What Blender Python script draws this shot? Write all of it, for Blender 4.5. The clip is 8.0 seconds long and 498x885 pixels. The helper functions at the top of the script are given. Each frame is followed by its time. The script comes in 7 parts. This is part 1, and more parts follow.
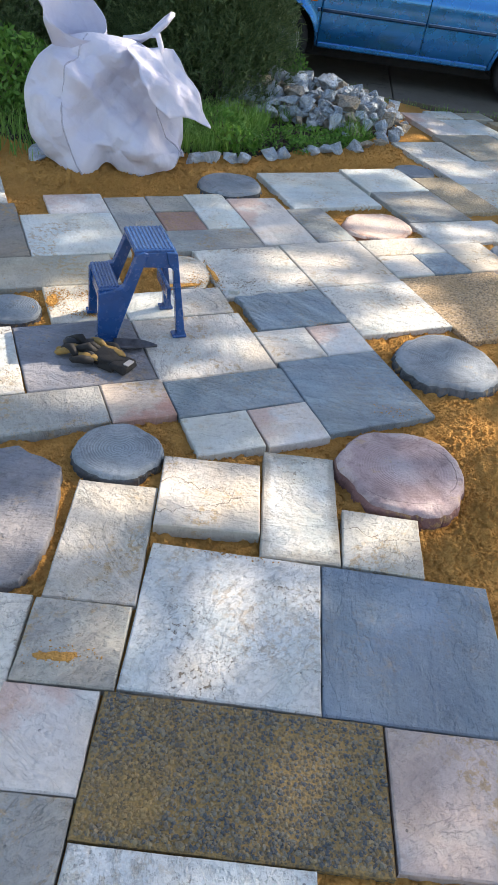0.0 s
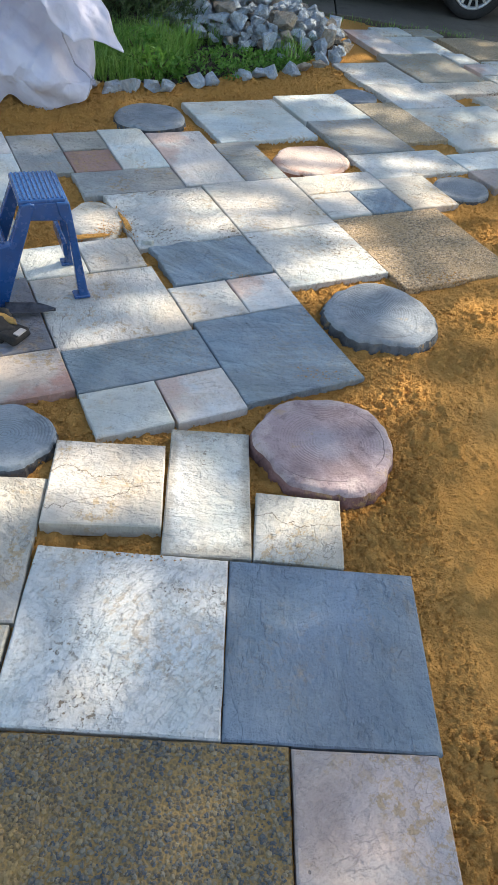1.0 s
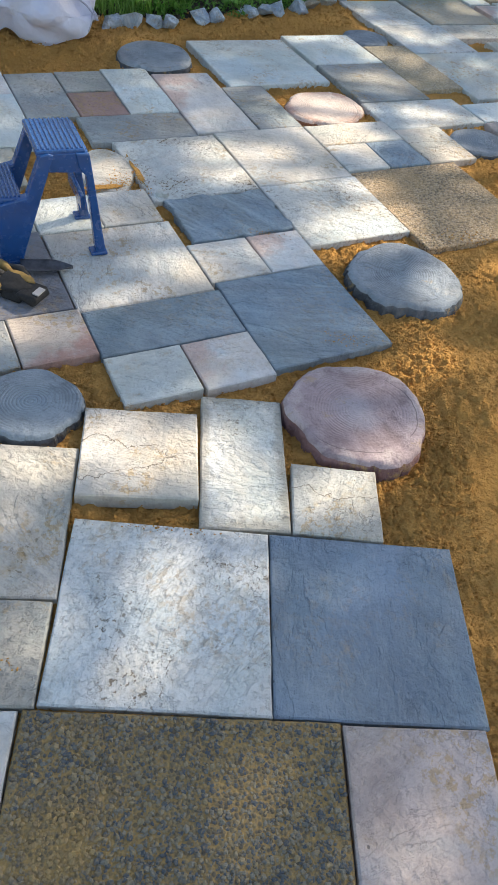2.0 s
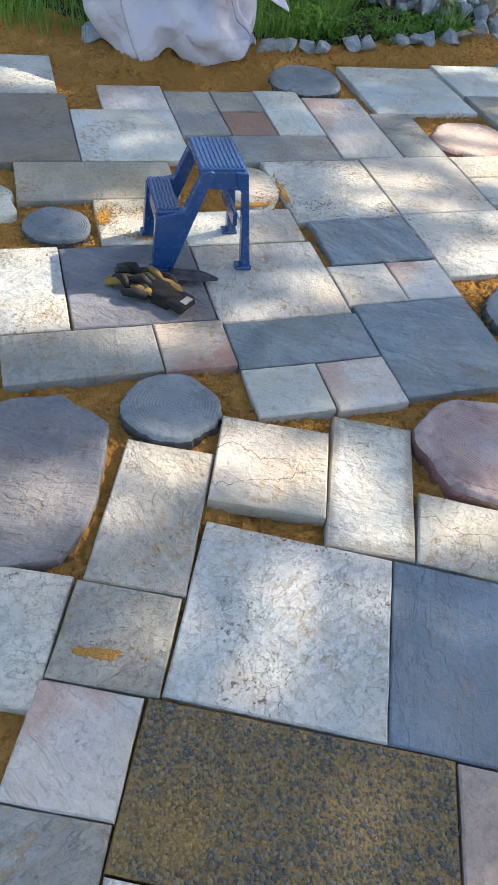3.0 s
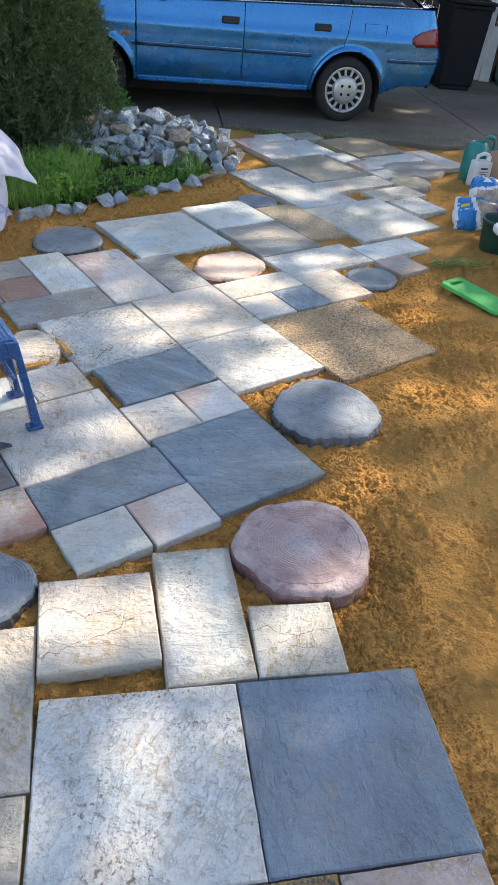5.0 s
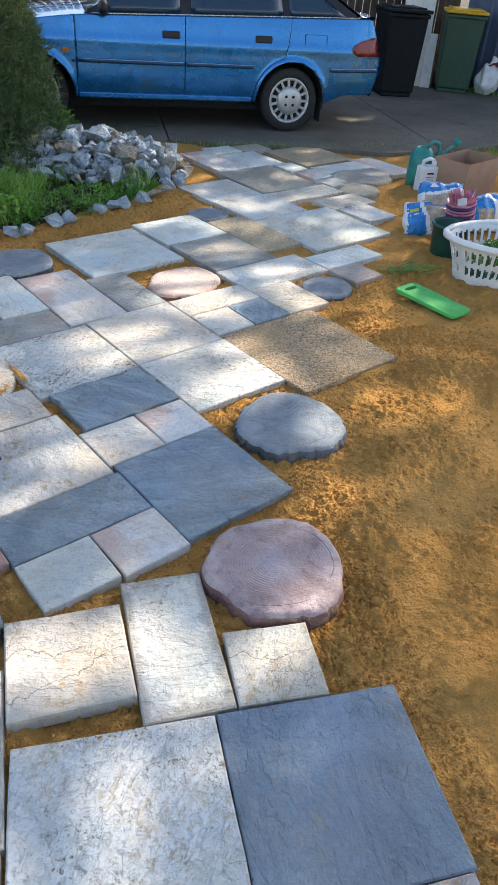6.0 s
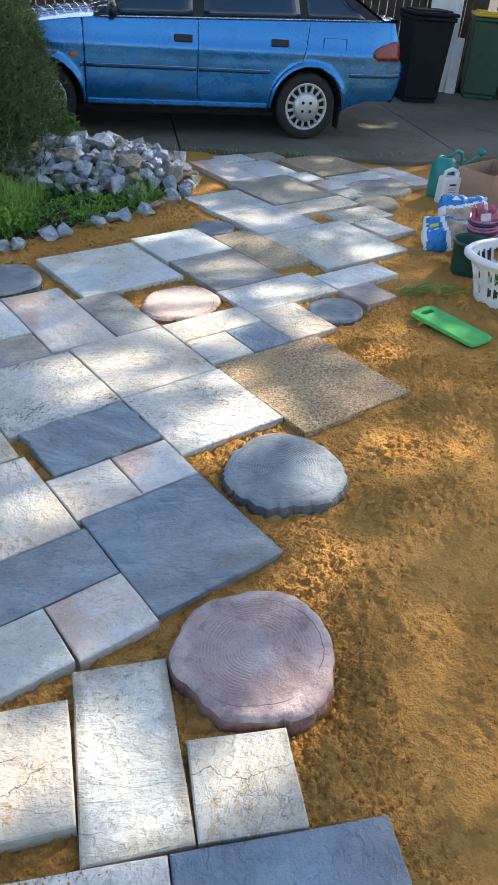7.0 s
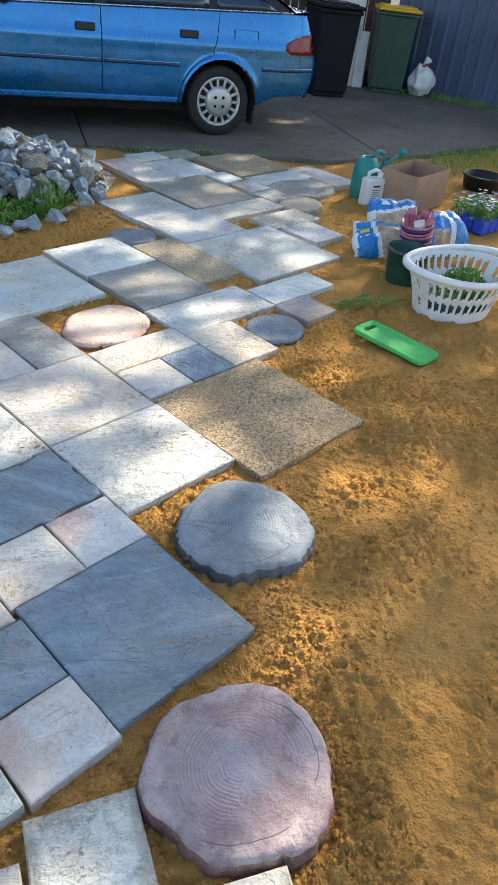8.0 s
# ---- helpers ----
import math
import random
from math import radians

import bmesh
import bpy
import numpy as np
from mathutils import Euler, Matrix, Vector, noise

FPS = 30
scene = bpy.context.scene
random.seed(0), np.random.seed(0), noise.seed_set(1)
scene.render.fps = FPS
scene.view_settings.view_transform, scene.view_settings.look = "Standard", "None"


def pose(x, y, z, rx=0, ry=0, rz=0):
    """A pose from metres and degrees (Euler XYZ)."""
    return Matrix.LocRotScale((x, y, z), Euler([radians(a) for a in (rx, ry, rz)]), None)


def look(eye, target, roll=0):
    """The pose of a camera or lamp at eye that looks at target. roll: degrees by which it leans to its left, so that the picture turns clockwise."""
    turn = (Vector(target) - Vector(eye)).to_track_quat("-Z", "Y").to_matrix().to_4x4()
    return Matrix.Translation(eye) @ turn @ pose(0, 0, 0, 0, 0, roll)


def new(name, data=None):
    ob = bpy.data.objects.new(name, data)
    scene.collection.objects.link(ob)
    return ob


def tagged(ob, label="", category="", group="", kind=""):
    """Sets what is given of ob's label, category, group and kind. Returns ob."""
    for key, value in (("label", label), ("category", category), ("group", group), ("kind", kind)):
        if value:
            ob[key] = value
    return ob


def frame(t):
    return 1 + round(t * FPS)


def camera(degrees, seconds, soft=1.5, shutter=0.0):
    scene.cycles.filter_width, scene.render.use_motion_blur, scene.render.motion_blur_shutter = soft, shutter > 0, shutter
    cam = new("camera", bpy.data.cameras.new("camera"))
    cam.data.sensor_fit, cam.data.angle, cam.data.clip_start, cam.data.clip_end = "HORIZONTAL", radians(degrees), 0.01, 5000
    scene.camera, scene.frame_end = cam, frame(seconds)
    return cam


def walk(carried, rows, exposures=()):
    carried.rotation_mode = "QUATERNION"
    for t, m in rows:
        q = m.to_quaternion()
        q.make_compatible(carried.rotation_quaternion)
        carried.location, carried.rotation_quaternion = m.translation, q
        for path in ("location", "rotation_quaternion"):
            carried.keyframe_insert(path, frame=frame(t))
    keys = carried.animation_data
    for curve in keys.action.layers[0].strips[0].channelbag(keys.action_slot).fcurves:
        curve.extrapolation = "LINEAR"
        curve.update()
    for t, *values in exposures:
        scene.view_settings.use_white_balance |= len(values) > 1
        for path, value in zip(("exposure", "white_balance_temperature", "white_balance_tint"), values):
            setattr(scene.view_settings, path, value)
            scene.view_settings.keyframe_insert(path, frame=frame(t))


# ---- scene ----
cam = camera(39.55, 8.0, soft=0.6)
PATH = [
    (0, (-0.276, -0.853, 1.455), (-0.246, 0.702, 0.198), 8.7),
    (0.5, (-0.193, -0.741, 1.414), (-0.103, 0.774, 0.111), 9.0),
    (1, (-0.095, -0.593, 1.416), (0.04, 0.847, 0.035), 9.1),
    (1.2, (-0.094, -0.567, 1.412), (0.084, 0.841, 0.002), 9.4),
    (2.3, (-0.327, -0.519, 1.403), (-0.127, 0.804, -0.083), 13.3),
    (2.5, (-0.356, -0.53, 1.397), (-0.265, 0.792, -0.101), 12.6),
    (3, (-0.383, -0.553, 1.418), (-0.415, 0.794, -0.06), 10.9),
    (3.5, (-0.327, -0.554, 1.457), (-0.312, 0.937, 0.124), 8.4),
    (4, (-0.287, -0.557, 1.478), (-0.177, 0.996, 0.222), 7.0),
    (4.5, (-0.265, -0.552, 1.498), (-0.009, 1.016, 0.283), 6.7),
    (6, (-0.249, -0.497, 1.512), (0.205, 1.067, 0.351), 4.9),
    (6.5, (-0.142, -0.373, 1.484), (0.361, 1.187, 0.337), 4.7),
    (7, (-0.067, -0.198, 1.475), (0.331, 1.386, 0.319), 4.7),
    (7.5, (-0.084, -0.021, 1.457), (0.31, 1.551, 0.285), 4.9),
    (8, (-0.116, 0.159, 1.471), (0.52, 1.66, 0.312), 7.1),
]
walk(cam, [(t, look(eye, target, roll)) for t, eye, target, roll in PATH], exposures=((0.0, 1.36, 7400, 13), (1.0, 1.32, 7350, 9), (2.5, 1.18, 7350, 9), (3.0, 1.22, 7400, 11), (4.5, 1.36, 7350, 13), (6.0, 1.36, 7150, 11.5), (7.0, 1.38, 7000, 10.5), (7.5, 1.40, 7000, 9.5), (8.0, 1.40, 7150, 8.5)))

# ---- daylight ----
SUN_AZ, SUN_EL = 52.0, 36.0  # degrees from +y towards +x, and above the horizon
SUN_DIR = Vector((math.sin(radians(SUN_AZ)) * math.cos(radians(SUN_EL)),
                  math.cos(radians(SUN_AZ)) * math.cos(radians(SUN_EL)),
                  math.sin(radians(SUN_EL))))
world = bpy.data.worlds.new("sky")
scene.world = world
world.use_nodes = True
wn = world.node_tree
sky = wn.nodes.new("ShaderNodeTexSky")
sky.sky_type = "NISHITA"
sky.sun_disc = False
sky.sun_elevation = radians(SUN_EL)
sky.sun_rotation = radians(SUN_AZ)
sky.air_density, sky.dust_density, sky.ozone_density = 1.0, 1.2, 1.0
wn.links.new(sky.outputs["Color"], wn.nodes["Background"].inputs["Color"])
wn.nodes["Background"].inputs["Strength"].default_value = 0.135

sun_data = bpy.data.lights.new("sun", "SUN")
sun_data.energy, sun_data.angle, sun_data.color = 3.3, radians(0.5), (1.0, 0.93, 0.82)
sun = new("sun", sun_data)
sun.matrix_world = look(SUN_DIR * 30, (0, 0, 0))

# ---- small helpers ----
TABLE = np.random.RandomState(7).rand(256, 256)


def vnoise(x, y, seed=0):
    """Smooth value noise in -1..1 for arrays."""
    x, y = np.asarray(x, float) + 31.7 * seed, np.asarray(y, float) + 17.3 * seed
    xi, yi = np.floor(x).astype(int), np.floor(y).astype(int)
    fx, fy = x - xi, y - yi
    fx, fy = fx * fx * (3 - 2 * fx), fy * fy * (3 - 2 * fy)
    a, b = TABLE[xi % 256, yi % 256], TABLE[(xi + 1) % 256, yi % 256]
    c, d = TABLE[xi % 256, (yi + 1) % 256], TABLE[(xi + 1) % 256, (yi + 1) % 256]
    return 2 * ((a * (1 - fx) + b * fx) * (1 - fy) + (c * (1 - fx) + d * fx) * fy) - 1


def heaped(x, y, cell, low, high, seed):
    """Height of a layer of round crumbs, one in each cell, with radii from low to high."""
    xi, yi = np.floor(x / cell).astype(int), np.floor(y / cell).astype(int)
    top = np.zeros(np.shape(x))
    for i in (-1, 0, 1):
        for j in (-1, 0, 1):
            a, b = (xi + i + 37 * seed) % 256, (yi + j + 11 * seed) % 256
            px, py = (xi + i + TABLE[a, b]) * cell, (yi + j + TABLE[b, a]) * cell
            r = low + (high - low) * TABLE[(a + 91) % 256, (b + 57) % 256] ** 2
            top = np.maximum(top, r * np.sqrt(np.clip(1 - ((x - px) ** 2 + (y - py) ** 2) / (r * r), 0, 1)))
    return top


def smooth01(x):
    x = np.clip(x, 0, 1)
    return x * x * (3 - 2 * x)


def mesh_from(name, verts, faces, smooth=False):
    me = bpy.data.meshes.new(name)
    me.from_pydata([tuple(map(float, v)) for v in verts], [], faces)
    if smooth:
        me.polygons.foreach_set("use_smooth", [True] * len(me.polygons))
    me.update()
    return me


def islands(name, corners):
    """One mesh of many small loose faces; corners has the shape (faces, corners each, 3)."""
    n, k, _ = corners.shape
    me = bpy.data.meshes.new(name)
    me.vertices.add(n * k)
    me.vertices.foreach_set("co", corners.astype(np.float32).ravel())
    me.loops.add(n * k)
    me.loops.foreach_set("vertex_index", np.arange(n * k))
    me.polygons.add(n)
    me.polygons.foreach_set("loop_start", np.arange(0, n * k, k))
    me.update(calc_edges=True)
    return me


def unit(v):
    return v / (np.linalg.norm(v, axis=-1, keepdims=True) + 1e-9)


def put(name, me, material, parent=None, label="", m=None, kind=""):
    """Links a mesh as one object, under a parent if one is given."""
    if material and not me.materials:
        me.materials.append(material)
    ob = new(name, me)
    if parent:
        ob.parent = parent
    if m is not None:
        ob.matrix_basis = m
    return tagged(ob, label=label, kind=kind)


def part(name, bm, material, parent, label="", smooth=False, m=None):
    me = bpy.data.meshes.new(name)
    bm.normal_update()
    bm.to_mesh(me)
    bm.free()
    if smooth:
        me.polygons.foreach_set("use_smooth", [True] * len(me.polygons))
    return put(name, me, material, parent, label, m)


def thing(name, m, label, category, group="", kind=""):
    """An Empty at the base of a thing, which carries its parts."""
    ob = new(name)
    ob.empty_display_size = 0.1
    ob.matrix_basis = m
    return tagged(ob, label, category, group, kind)


def box_bm(sx, sy, sz, centre=(0, 0, 0), bevel=0.0, segments=2, taper=1.0):
    """A box, bevelled; taper scales its top."""
    bm = bmesh.new()
    bmesh.ops.create_cube(bm, size=1)
    for v in bm.verts:
        k = taper if v.co.z > 0 else 1.0
        v.co = Vector((v.co.x * sx * k, v.co.y * sy * k, v.co.z * sz)) + Vector(centre)
    if bevel:
        bmesh.ops.bevel(bm, geom=bm.edges[:], offset=bevel, segments=segments, profile=0.5, affect="EDGES", clamp_overlap=True)
    return bm


def join_bm(*bms):
    out = bmesh.new()
    for b in bms:
        tmp = bpy.data.meshes.new("tmp")
        b.to_mesh(tmp)
        b.free()
        out.from_mesh(tmp)
        bpy.data.meshes.remove(tmp)
    return out


def prism_bm(outline, z0, z1, bevel=0.0, segments=2):
    """An outline in x and y, raised from z0 to z1."""
    bm = bmesh.new()
    low = [bm.verts.new((x, y, z0)) for x, y in outline]
    high = [bm.verts.new((x, y, z1)) for x, y in outline]
    n = len(outline)
    bm.faces.new(low[::-1])
    top = bm.faces.new(high)
    for i in range(n):
        bm.faces.new((low[i], low[(i + 1) % n], high[(i + 1) % n], high[i]))
    bmesh.ops.recalc_face_normals(bm, faces=bm.faces[:])
    if bevel:
        bmesh.ops.bevel(bm, geom=[e for e in top.edges], offset=bevel, segments=segments, profile=0.5, affect="EDGES", clamp_overlap=True)
    return bm


def lathe_bm(profile, steps=32, closed=False):
    """A profile of (radius, z) turned round the z axis."""
    bm = bmesh.new()
    rings = [[bm.verts.new((r * math.cos(2 * math.pi * i / steps), r * math.sin(2 * math.pi * i / steps), z)) for i in range(steps)] for r, z in profile]
    pairs = list(zip(rings, rings[1:])) + ([(rings[-1], rings[0])] if closed else [])
    for a, b in pairs:
        for i in range(steps):
            bm.faces.new((a[i], a[(i + 1) % steps], b[(i + 1) % steps], b[i]))
    if not closed:
        for ring in (rings[0], rings[-1]):
            if Vector(ring[0].co).xy.length > 1e-4:
                bm.faces.new(ring)
    bmesh.ops.remove_doubles(bm, verts=bm.verts[:], dist=1e-5)
    bmesh.ops.recalc_face_normals(bm, faces=bm.faces[:])
    return bm


def tube_bm(points, radius, sides=8, caps=True):
    """A round bar along points; radius may be one for each point."""
    bm = bmesh.new()
    pts = [Vector(p) for p in points]
    radii = radius if isinstance(radius, (list, tuple)) else [radius] * len(pts)
    rings, side = [], None
    for i, p in enumerate(pts):
        way = (pts[min(i + 1, len(pts) - 1)] - pts[max(i - 1, 0)]).normalized()
        if side is None:
            side = way.orthogonal().normalized()
        side = (side - way * side.dot(way)).normalized()
        up = way.cross(side)
        rings.append([bm.verts.new(p + radii[i] * (math.cos(a) * side + math.sin(a) * up)) for a in (2 * math.pi * k / sides for k in range(sides))])
    for a, b in zip(rings, rings[1:]):
        for i in range(sides):
            bm.faces.new((a[i], a[(i + 1) % sides], b[(i + 1) % sides], b[i]))
    if caps:
        bm.faces.new(rings[0][::-1])
        bm.faces.new(rings[-1])
    bmesh.ops.recalc_face_normals(bm, faces=bm.faces[:])
    return bm


def grid_bm(rows):
    """Quads between rows of points."""
    bm = bmesh.new()
    made = [[bm.verts.new(p) for p in row] for row in rows]
    for a, b in zip(made, made[1:]):
        for i in range(len(a) - 1):
            bm.faces.new((a[i], a[i + 1], b[i + 1], b[i]))
    return bm


# ---- materials ----
class Nodes:
    """Short ways to wire a node material."""

    def __init__(self, name):
        self.mat = bpy.data.materials.new(name)
        self.mat.use_nodes = True
        self.nt = self.mat.node_tree
        self.bsdf = self.nt.nodes["Principled BSDF"]
        tc = self.nt.nodes.new("ShaderNodeTexCoord")
        info = self.nt.nodes.new("ShaderNodeObjectInfo")
        self.random = info.outputs["Random"]
        shift = self.nt.nodes.new("ShaderNodeVectorMath")
        shift.operation = "MULTIPLY_ADD"
        self.link(tc.outputs["Object"], shift.inputs[0])
        shift.inputs[1].default_value = (1, 1, 1)
        comb = self.nt.nodes.new("ShaderNodeCombineXYZ")
        self.link(self.math("MULTIPLY", self.random, 37.0), comb.inputs[0])
        self.link(self.math("MULTIPLY", self.random, 91.0), comb.inputs[1])
        self.link(comb.outputs[0], shift.inputs[2])
        spin = self.nt.nodes.new("ShaderNodeVectorRotate")
        spin.rotation_type = "Z_AXIS"
        self.link(shift.outputs[0], spin.inputs["Vector"])
        self.link(self.math("MULTIPLY", self.random, 53.0), spin.inputs["Angle"])
        self.co = spin.outputs[0]

    def link(self, a, b):
        self.nt.links.new(a, b)

    def math(self, op, a, b=0.0):
        n = self.nt.nodes.new("ShaderNodeMath")
        n.operation = op
        for i, v in enumerate((a, b)):
            if isinstance(v, (int, float)):
                n.inputs[i].default_value = v
            else:
                self.link(v, n.inputs[i])
        return n.outputs[0]

    def noise(self, scale, detail=4.0, rough=0.55, stretch=None, distort=0.0):
        n = self.nt.nodes.new("ShaderNodeTexNoise")
        n.inputs["Scale"].default_value = scale
        n.inputs["Detail"].default_value = detail
        n.inputs["Roughness"].default_value = rough
        n.inputs["Distortion"].default_value = distort
        src = self.co
        if stretch:
            mp = self.nt.nodes.new("ShaderNodeMapping")
            mp.inputs["Scale"].default_value = stretch
            mp.inputs["Rotation"].default_value = (0, 0, 0.3)
            self.link(src, mp.inputs["Vector"])
            src = mp.outputs[0]
        self.link(src, n.inputs["Vector"])
        return n.outputs["Fac"]

    def voronoi(self, scale, feature="F1", warp=0.0, out="Distance"):
        n = self.nt.nodes.new("ShaderNodeTexVoronoi")
        n.feature = feature
        n.inputs["Scale"].default_value = scale
        src = self.co
        if warp:
            w = self.nt.nodes.new("ShaderNodeTexNoise")
            w.inputs["Scale"].default_value = 7.0
            w.inputs["Detail"].default_value = 3.0
            self.link(src, w.inputs["Vector"])
            v = self.nt.nodes.new("ShaderNodeVectorMath")
            v.operation = "MULTIPLY_ADD"
            self.link(w.outputs["Color"], v.inputs[0])
            v.inputs[1].default_value = (warp, warp, warp)
            self.link(src, v.inputs[2])
            src = v.outputs[0]
        self.link(src, n.inputs["Vector"])
        return n.outputs[out]

    def ramp(self, fac, lo, hi, a=0.0, b=1.0):
        n = self.nt.nodes.new("ShaderNodeMapRange")
        n.interpolation_type = "SMOOTHSTEP"
        self.link(fac, n.inputs[0])
        n.inputs[1].default_value, n.inputs[2].default_value = lo, hi
        n.inputs[3].default_value, n.inputs[4].default_value = a, b
        return n.outputs[0]

    def mix(self, fac, a, b, how="MIX"):
        n = self.nt.nodes.new("ShaderNodeMix")
        n.data_type, n.blend_type = "RGBA", how
        for i, v in ((0, fac), (6, a), (7, b)):
            if isinstance(v, (int, float)):
                n.inputs[i].default_value = v
            elif isinstance(v, tuple):
                n.inputs[i].default_value = (*v, 1.0)
            else:
                self.link(v, n.inputs[i])
        return n.outputs[2]

    def vary(self, colour, by=0.12):
        """Lighter or darker from object to object."""
        n = self.nt.nodes.new("ShaderNodeHueSaturation")
        self.link(colour, n.inputs["Color"])
        self.link(self.math("MULTIPLY_ADD", self.random, by), n.inputs["Value"])
        n.inputs["Value"].links[0].from_node.inputs[2].default_value = 1.0 - by / 2
        return n.outputs[0]

    def bump(self, heights, strength=1.0):
        """Relief from pairs of a height and its depth in metres."""
        total = None
        for h, depth in heights:
            v = self.math("MULTIPLY", h, depth)
            total = v if total is None else self.math("ADD", total, v)
        n = self.nt.nodes.new("ShaderNodeBump")
        n.inputs["Strength"].default_value = strength
        n.inputs["Distance"].default_value = 1.0
        self.link(total, n.inputs["Height"])
        self.link(n.outputs[0], self.bsdf.inputs["Normal"])

    def done(self, colour, rough=0.7, metal=0.0, spec=0.4, **more):
        b = self.bsdf
        if isinstance(colour, tuple):
            b.inputs["Base Color"].default_value = (*colour, 1)
        else:
            self.link(colour, b.inputs["Base Color"])
        if isinstance(rough, (int, float)):
            b.inputs["Roughness"].default_value = rough
        else:
            self.link(rough, b.inputs["Roughness"])
        b.inputs["Metallic"].default_value = metal
        b.inputs["Specular IOR Level"].default_value = spec
        for k, v in more.items():
            b.inputs[k.replace("_", " ")].default_value = v
        return self.mat


def stone(name, light, dark, stain=0.0, pits=0.0, rough=0.75, relief=1.0, tint=None, veins=0.15, ochre=0.6, flaws=(), grime=0.0, tint_at=None, streaks=0.3):
    """Cast paving stone with a riven face: clouded colour, ledges, cracks, pits, sandy stains and relief."""
    n = Nodes(name)
    place = n.nt.nodes.new("ShaderNodeTexCoord")
    cloud = n.noise(4.0, 6, 0.6, distort=0.5)
    col = n.mix(n.ramp(cloud, 0.32, 0.68), dark, light)
    # warm and cool clouds
    col = n.mix(n.ramp(n.noise(2.1, 4, 0.55, distort=0.5), 0.42, 0.60, 0.0, 0.85), col, (1.0, 0.93, 0.83), "MULTIPLY")
    col = n.mix(n.ramp(n.noise(3.0, 4, 0.6, distort=0.5), 0.44, 0.62, 0.0, 0.85), col, (0.82, 0.92, 0.98), "MULTIPLY")
    # long riven streaks, all one way on a stone
    streak = n.noise(2.2, 7, 0.66, stretch=(1.0, 4.5, 1.0), distort=0.5)
    col = n.mix(n.ramp(streak, 0.50, 0.64, 0.0, streaks), col, tuple(c * 0.78 for c in dark))
    col = n.mix(n.ramp(streak, 0.34, 0.46, streaks, 0.0), col, tuple(min(0.86, c * 1.16) for c in light))
    if tint:
        where = n.noise(2.3, 4, 0.55)
        if tint_at is not None:
            box = n.nt.nodes.new("ShaderNodeSeparateXYZ")
            n.link(place.outputs["Generated"], box.inputs[0])
            where = n.math("ADD", n.math("MULTIPLY", n.noise(6.0, 6, 0.65), 1.1), n.math("ADD", n.math("MULTIPLY", box.outputs[0], 0.4 * tint_at[0]), n.math("MULTIPLY", box.outputs[1], 0.4 * tint_at[1])))
            where = n.math("ADD", where, -0.10 - 0.2 * (tint_at[0] + tint_at[1]))
        col = n.mix(n.ramp(where, 0.46, 0.72, 0.0, 0.8), col, tint)
    # fine grain
    speck = n.noise(70.0, 5, 0.7)
    col = n.mix(n.ramp(speck, 0.52, 0.66, 0.0, 0.22), col, tuple(c * 0.6 for c in dark))
    col = n.mix(n.ramp(speck, 0.34, 0.46, 0.16, 0.0), col, tuple(min(0.86, c * 1.2) for c in light))
    # dirt gathered in patches
    dirt = n.math("MULTIPLY", n.ramp(n.noise(15.0, 7, 0.74, distort=0.3), 0.52, 0.63), n.ramp(n.noise(3.3, 4, 0.6), 0.44, 0.60))
    col = n.mix(n.math("MULTIPLY", dirt, 0.34), col, (dark[0] * 0.60, dark[1] * 0.55, dark[2] * 0.46))
    # terraces: steps of a stretched field, as stone that split along its layers
    field = n.math("MULTIPLY", n.noise(2.6, 7, 0.60, stretch=(1.0, 2.0, 1.0), distort=0.45), 8.0)
    part_of = n.math("FRACT", field)
    step = n.math("ADD", n.math("FLOOR", field), n.ramp(part_of, 0.0, 0.14))
    show = n.ramp(n.noise(3.7, 4, 0.6), 0.42, 0.60)
    lip = n.math("MULTIPLY", n.ramp(n.math("ABSOLUTE", n.math("SUBTRACT", part_of, 0.06)), 0.02, 0.07, 1.0, 0.0), show)
    col = n.mix(n.math("MULTIPLY", n.math("MULTIPLY", lip, n.ramp(n.noise(11.0, 4, 0.65), 0.42, 0.58)), 0.25 + 0.5 * min(1.0, veins + 0.15)), col, tuple(c * 0.36 for c in dark))
    # branching hair cracks
    edge = n.voronoi(3.2, "DISTANCE_TO_EDGE", 0.30)
    line = n.math("MULTIPLY", n.ramp(edge, 0.001, 0.005, 1.0, 0.0), n.ramp(n.noise(3.1, 4, 0.6), 0.53, 0.60))
    col = n.mix(n.math("MULTIPLY", line, min(1.0, 0.9 * veins)), col, (dark[0] * 0.30, dark[1] * 0.25, dark[2] * 0.19))
    flaw = None
    for across, turn in flaws:
        mp = n.nt.nodes.new("ShaderNodeMapping")
        mp.inputs["Rotation"].default_value = (0, 0, turn)
        n.link(place.outputs["Object"], mp.inputs["Vector"])
        xyz = n.nt.nodes.new("ShaderNodeSeparateXYZ")
        n.link(mp.outputs[0], xyz.inputs[0])
        v = n.math("SUBTRACT", n.math("ADD", xyz.outputs[1], n.math("MULTIPLY", n.noise(6.0 + across * 5, 6, 0.62), 0.16)), 0.08 + across)
        one = n.math("MULTIPLY", n.ramp(n.math("ABSOLUTE", v), 0.0005, 0.0022, 1.0, 0.0), n.ramp(n.noise(4.0 - 6 * across, 3), 0.36, 0.46))
        flaw = one if flaw is None else n.math("MAXIMUM", flaw, one)
    if flaw is not None:
        col = n.mix(n.math("MULTIPLY", flaw, 0.85), col, (0.10, 0.075, 0.05))
    if ochre:
        rust = n.math("MULTIPLY", n.ramp(n.noise(3.1, 5, 0.65), 0.49, 0.60), n.ramp(n.noise(38.0, 6, 0.72), 0.49, 0.58))
        col = n.mix(n.math("MULTIPLY", rust, ochre), col, (0.40, 0.26, 0.10))
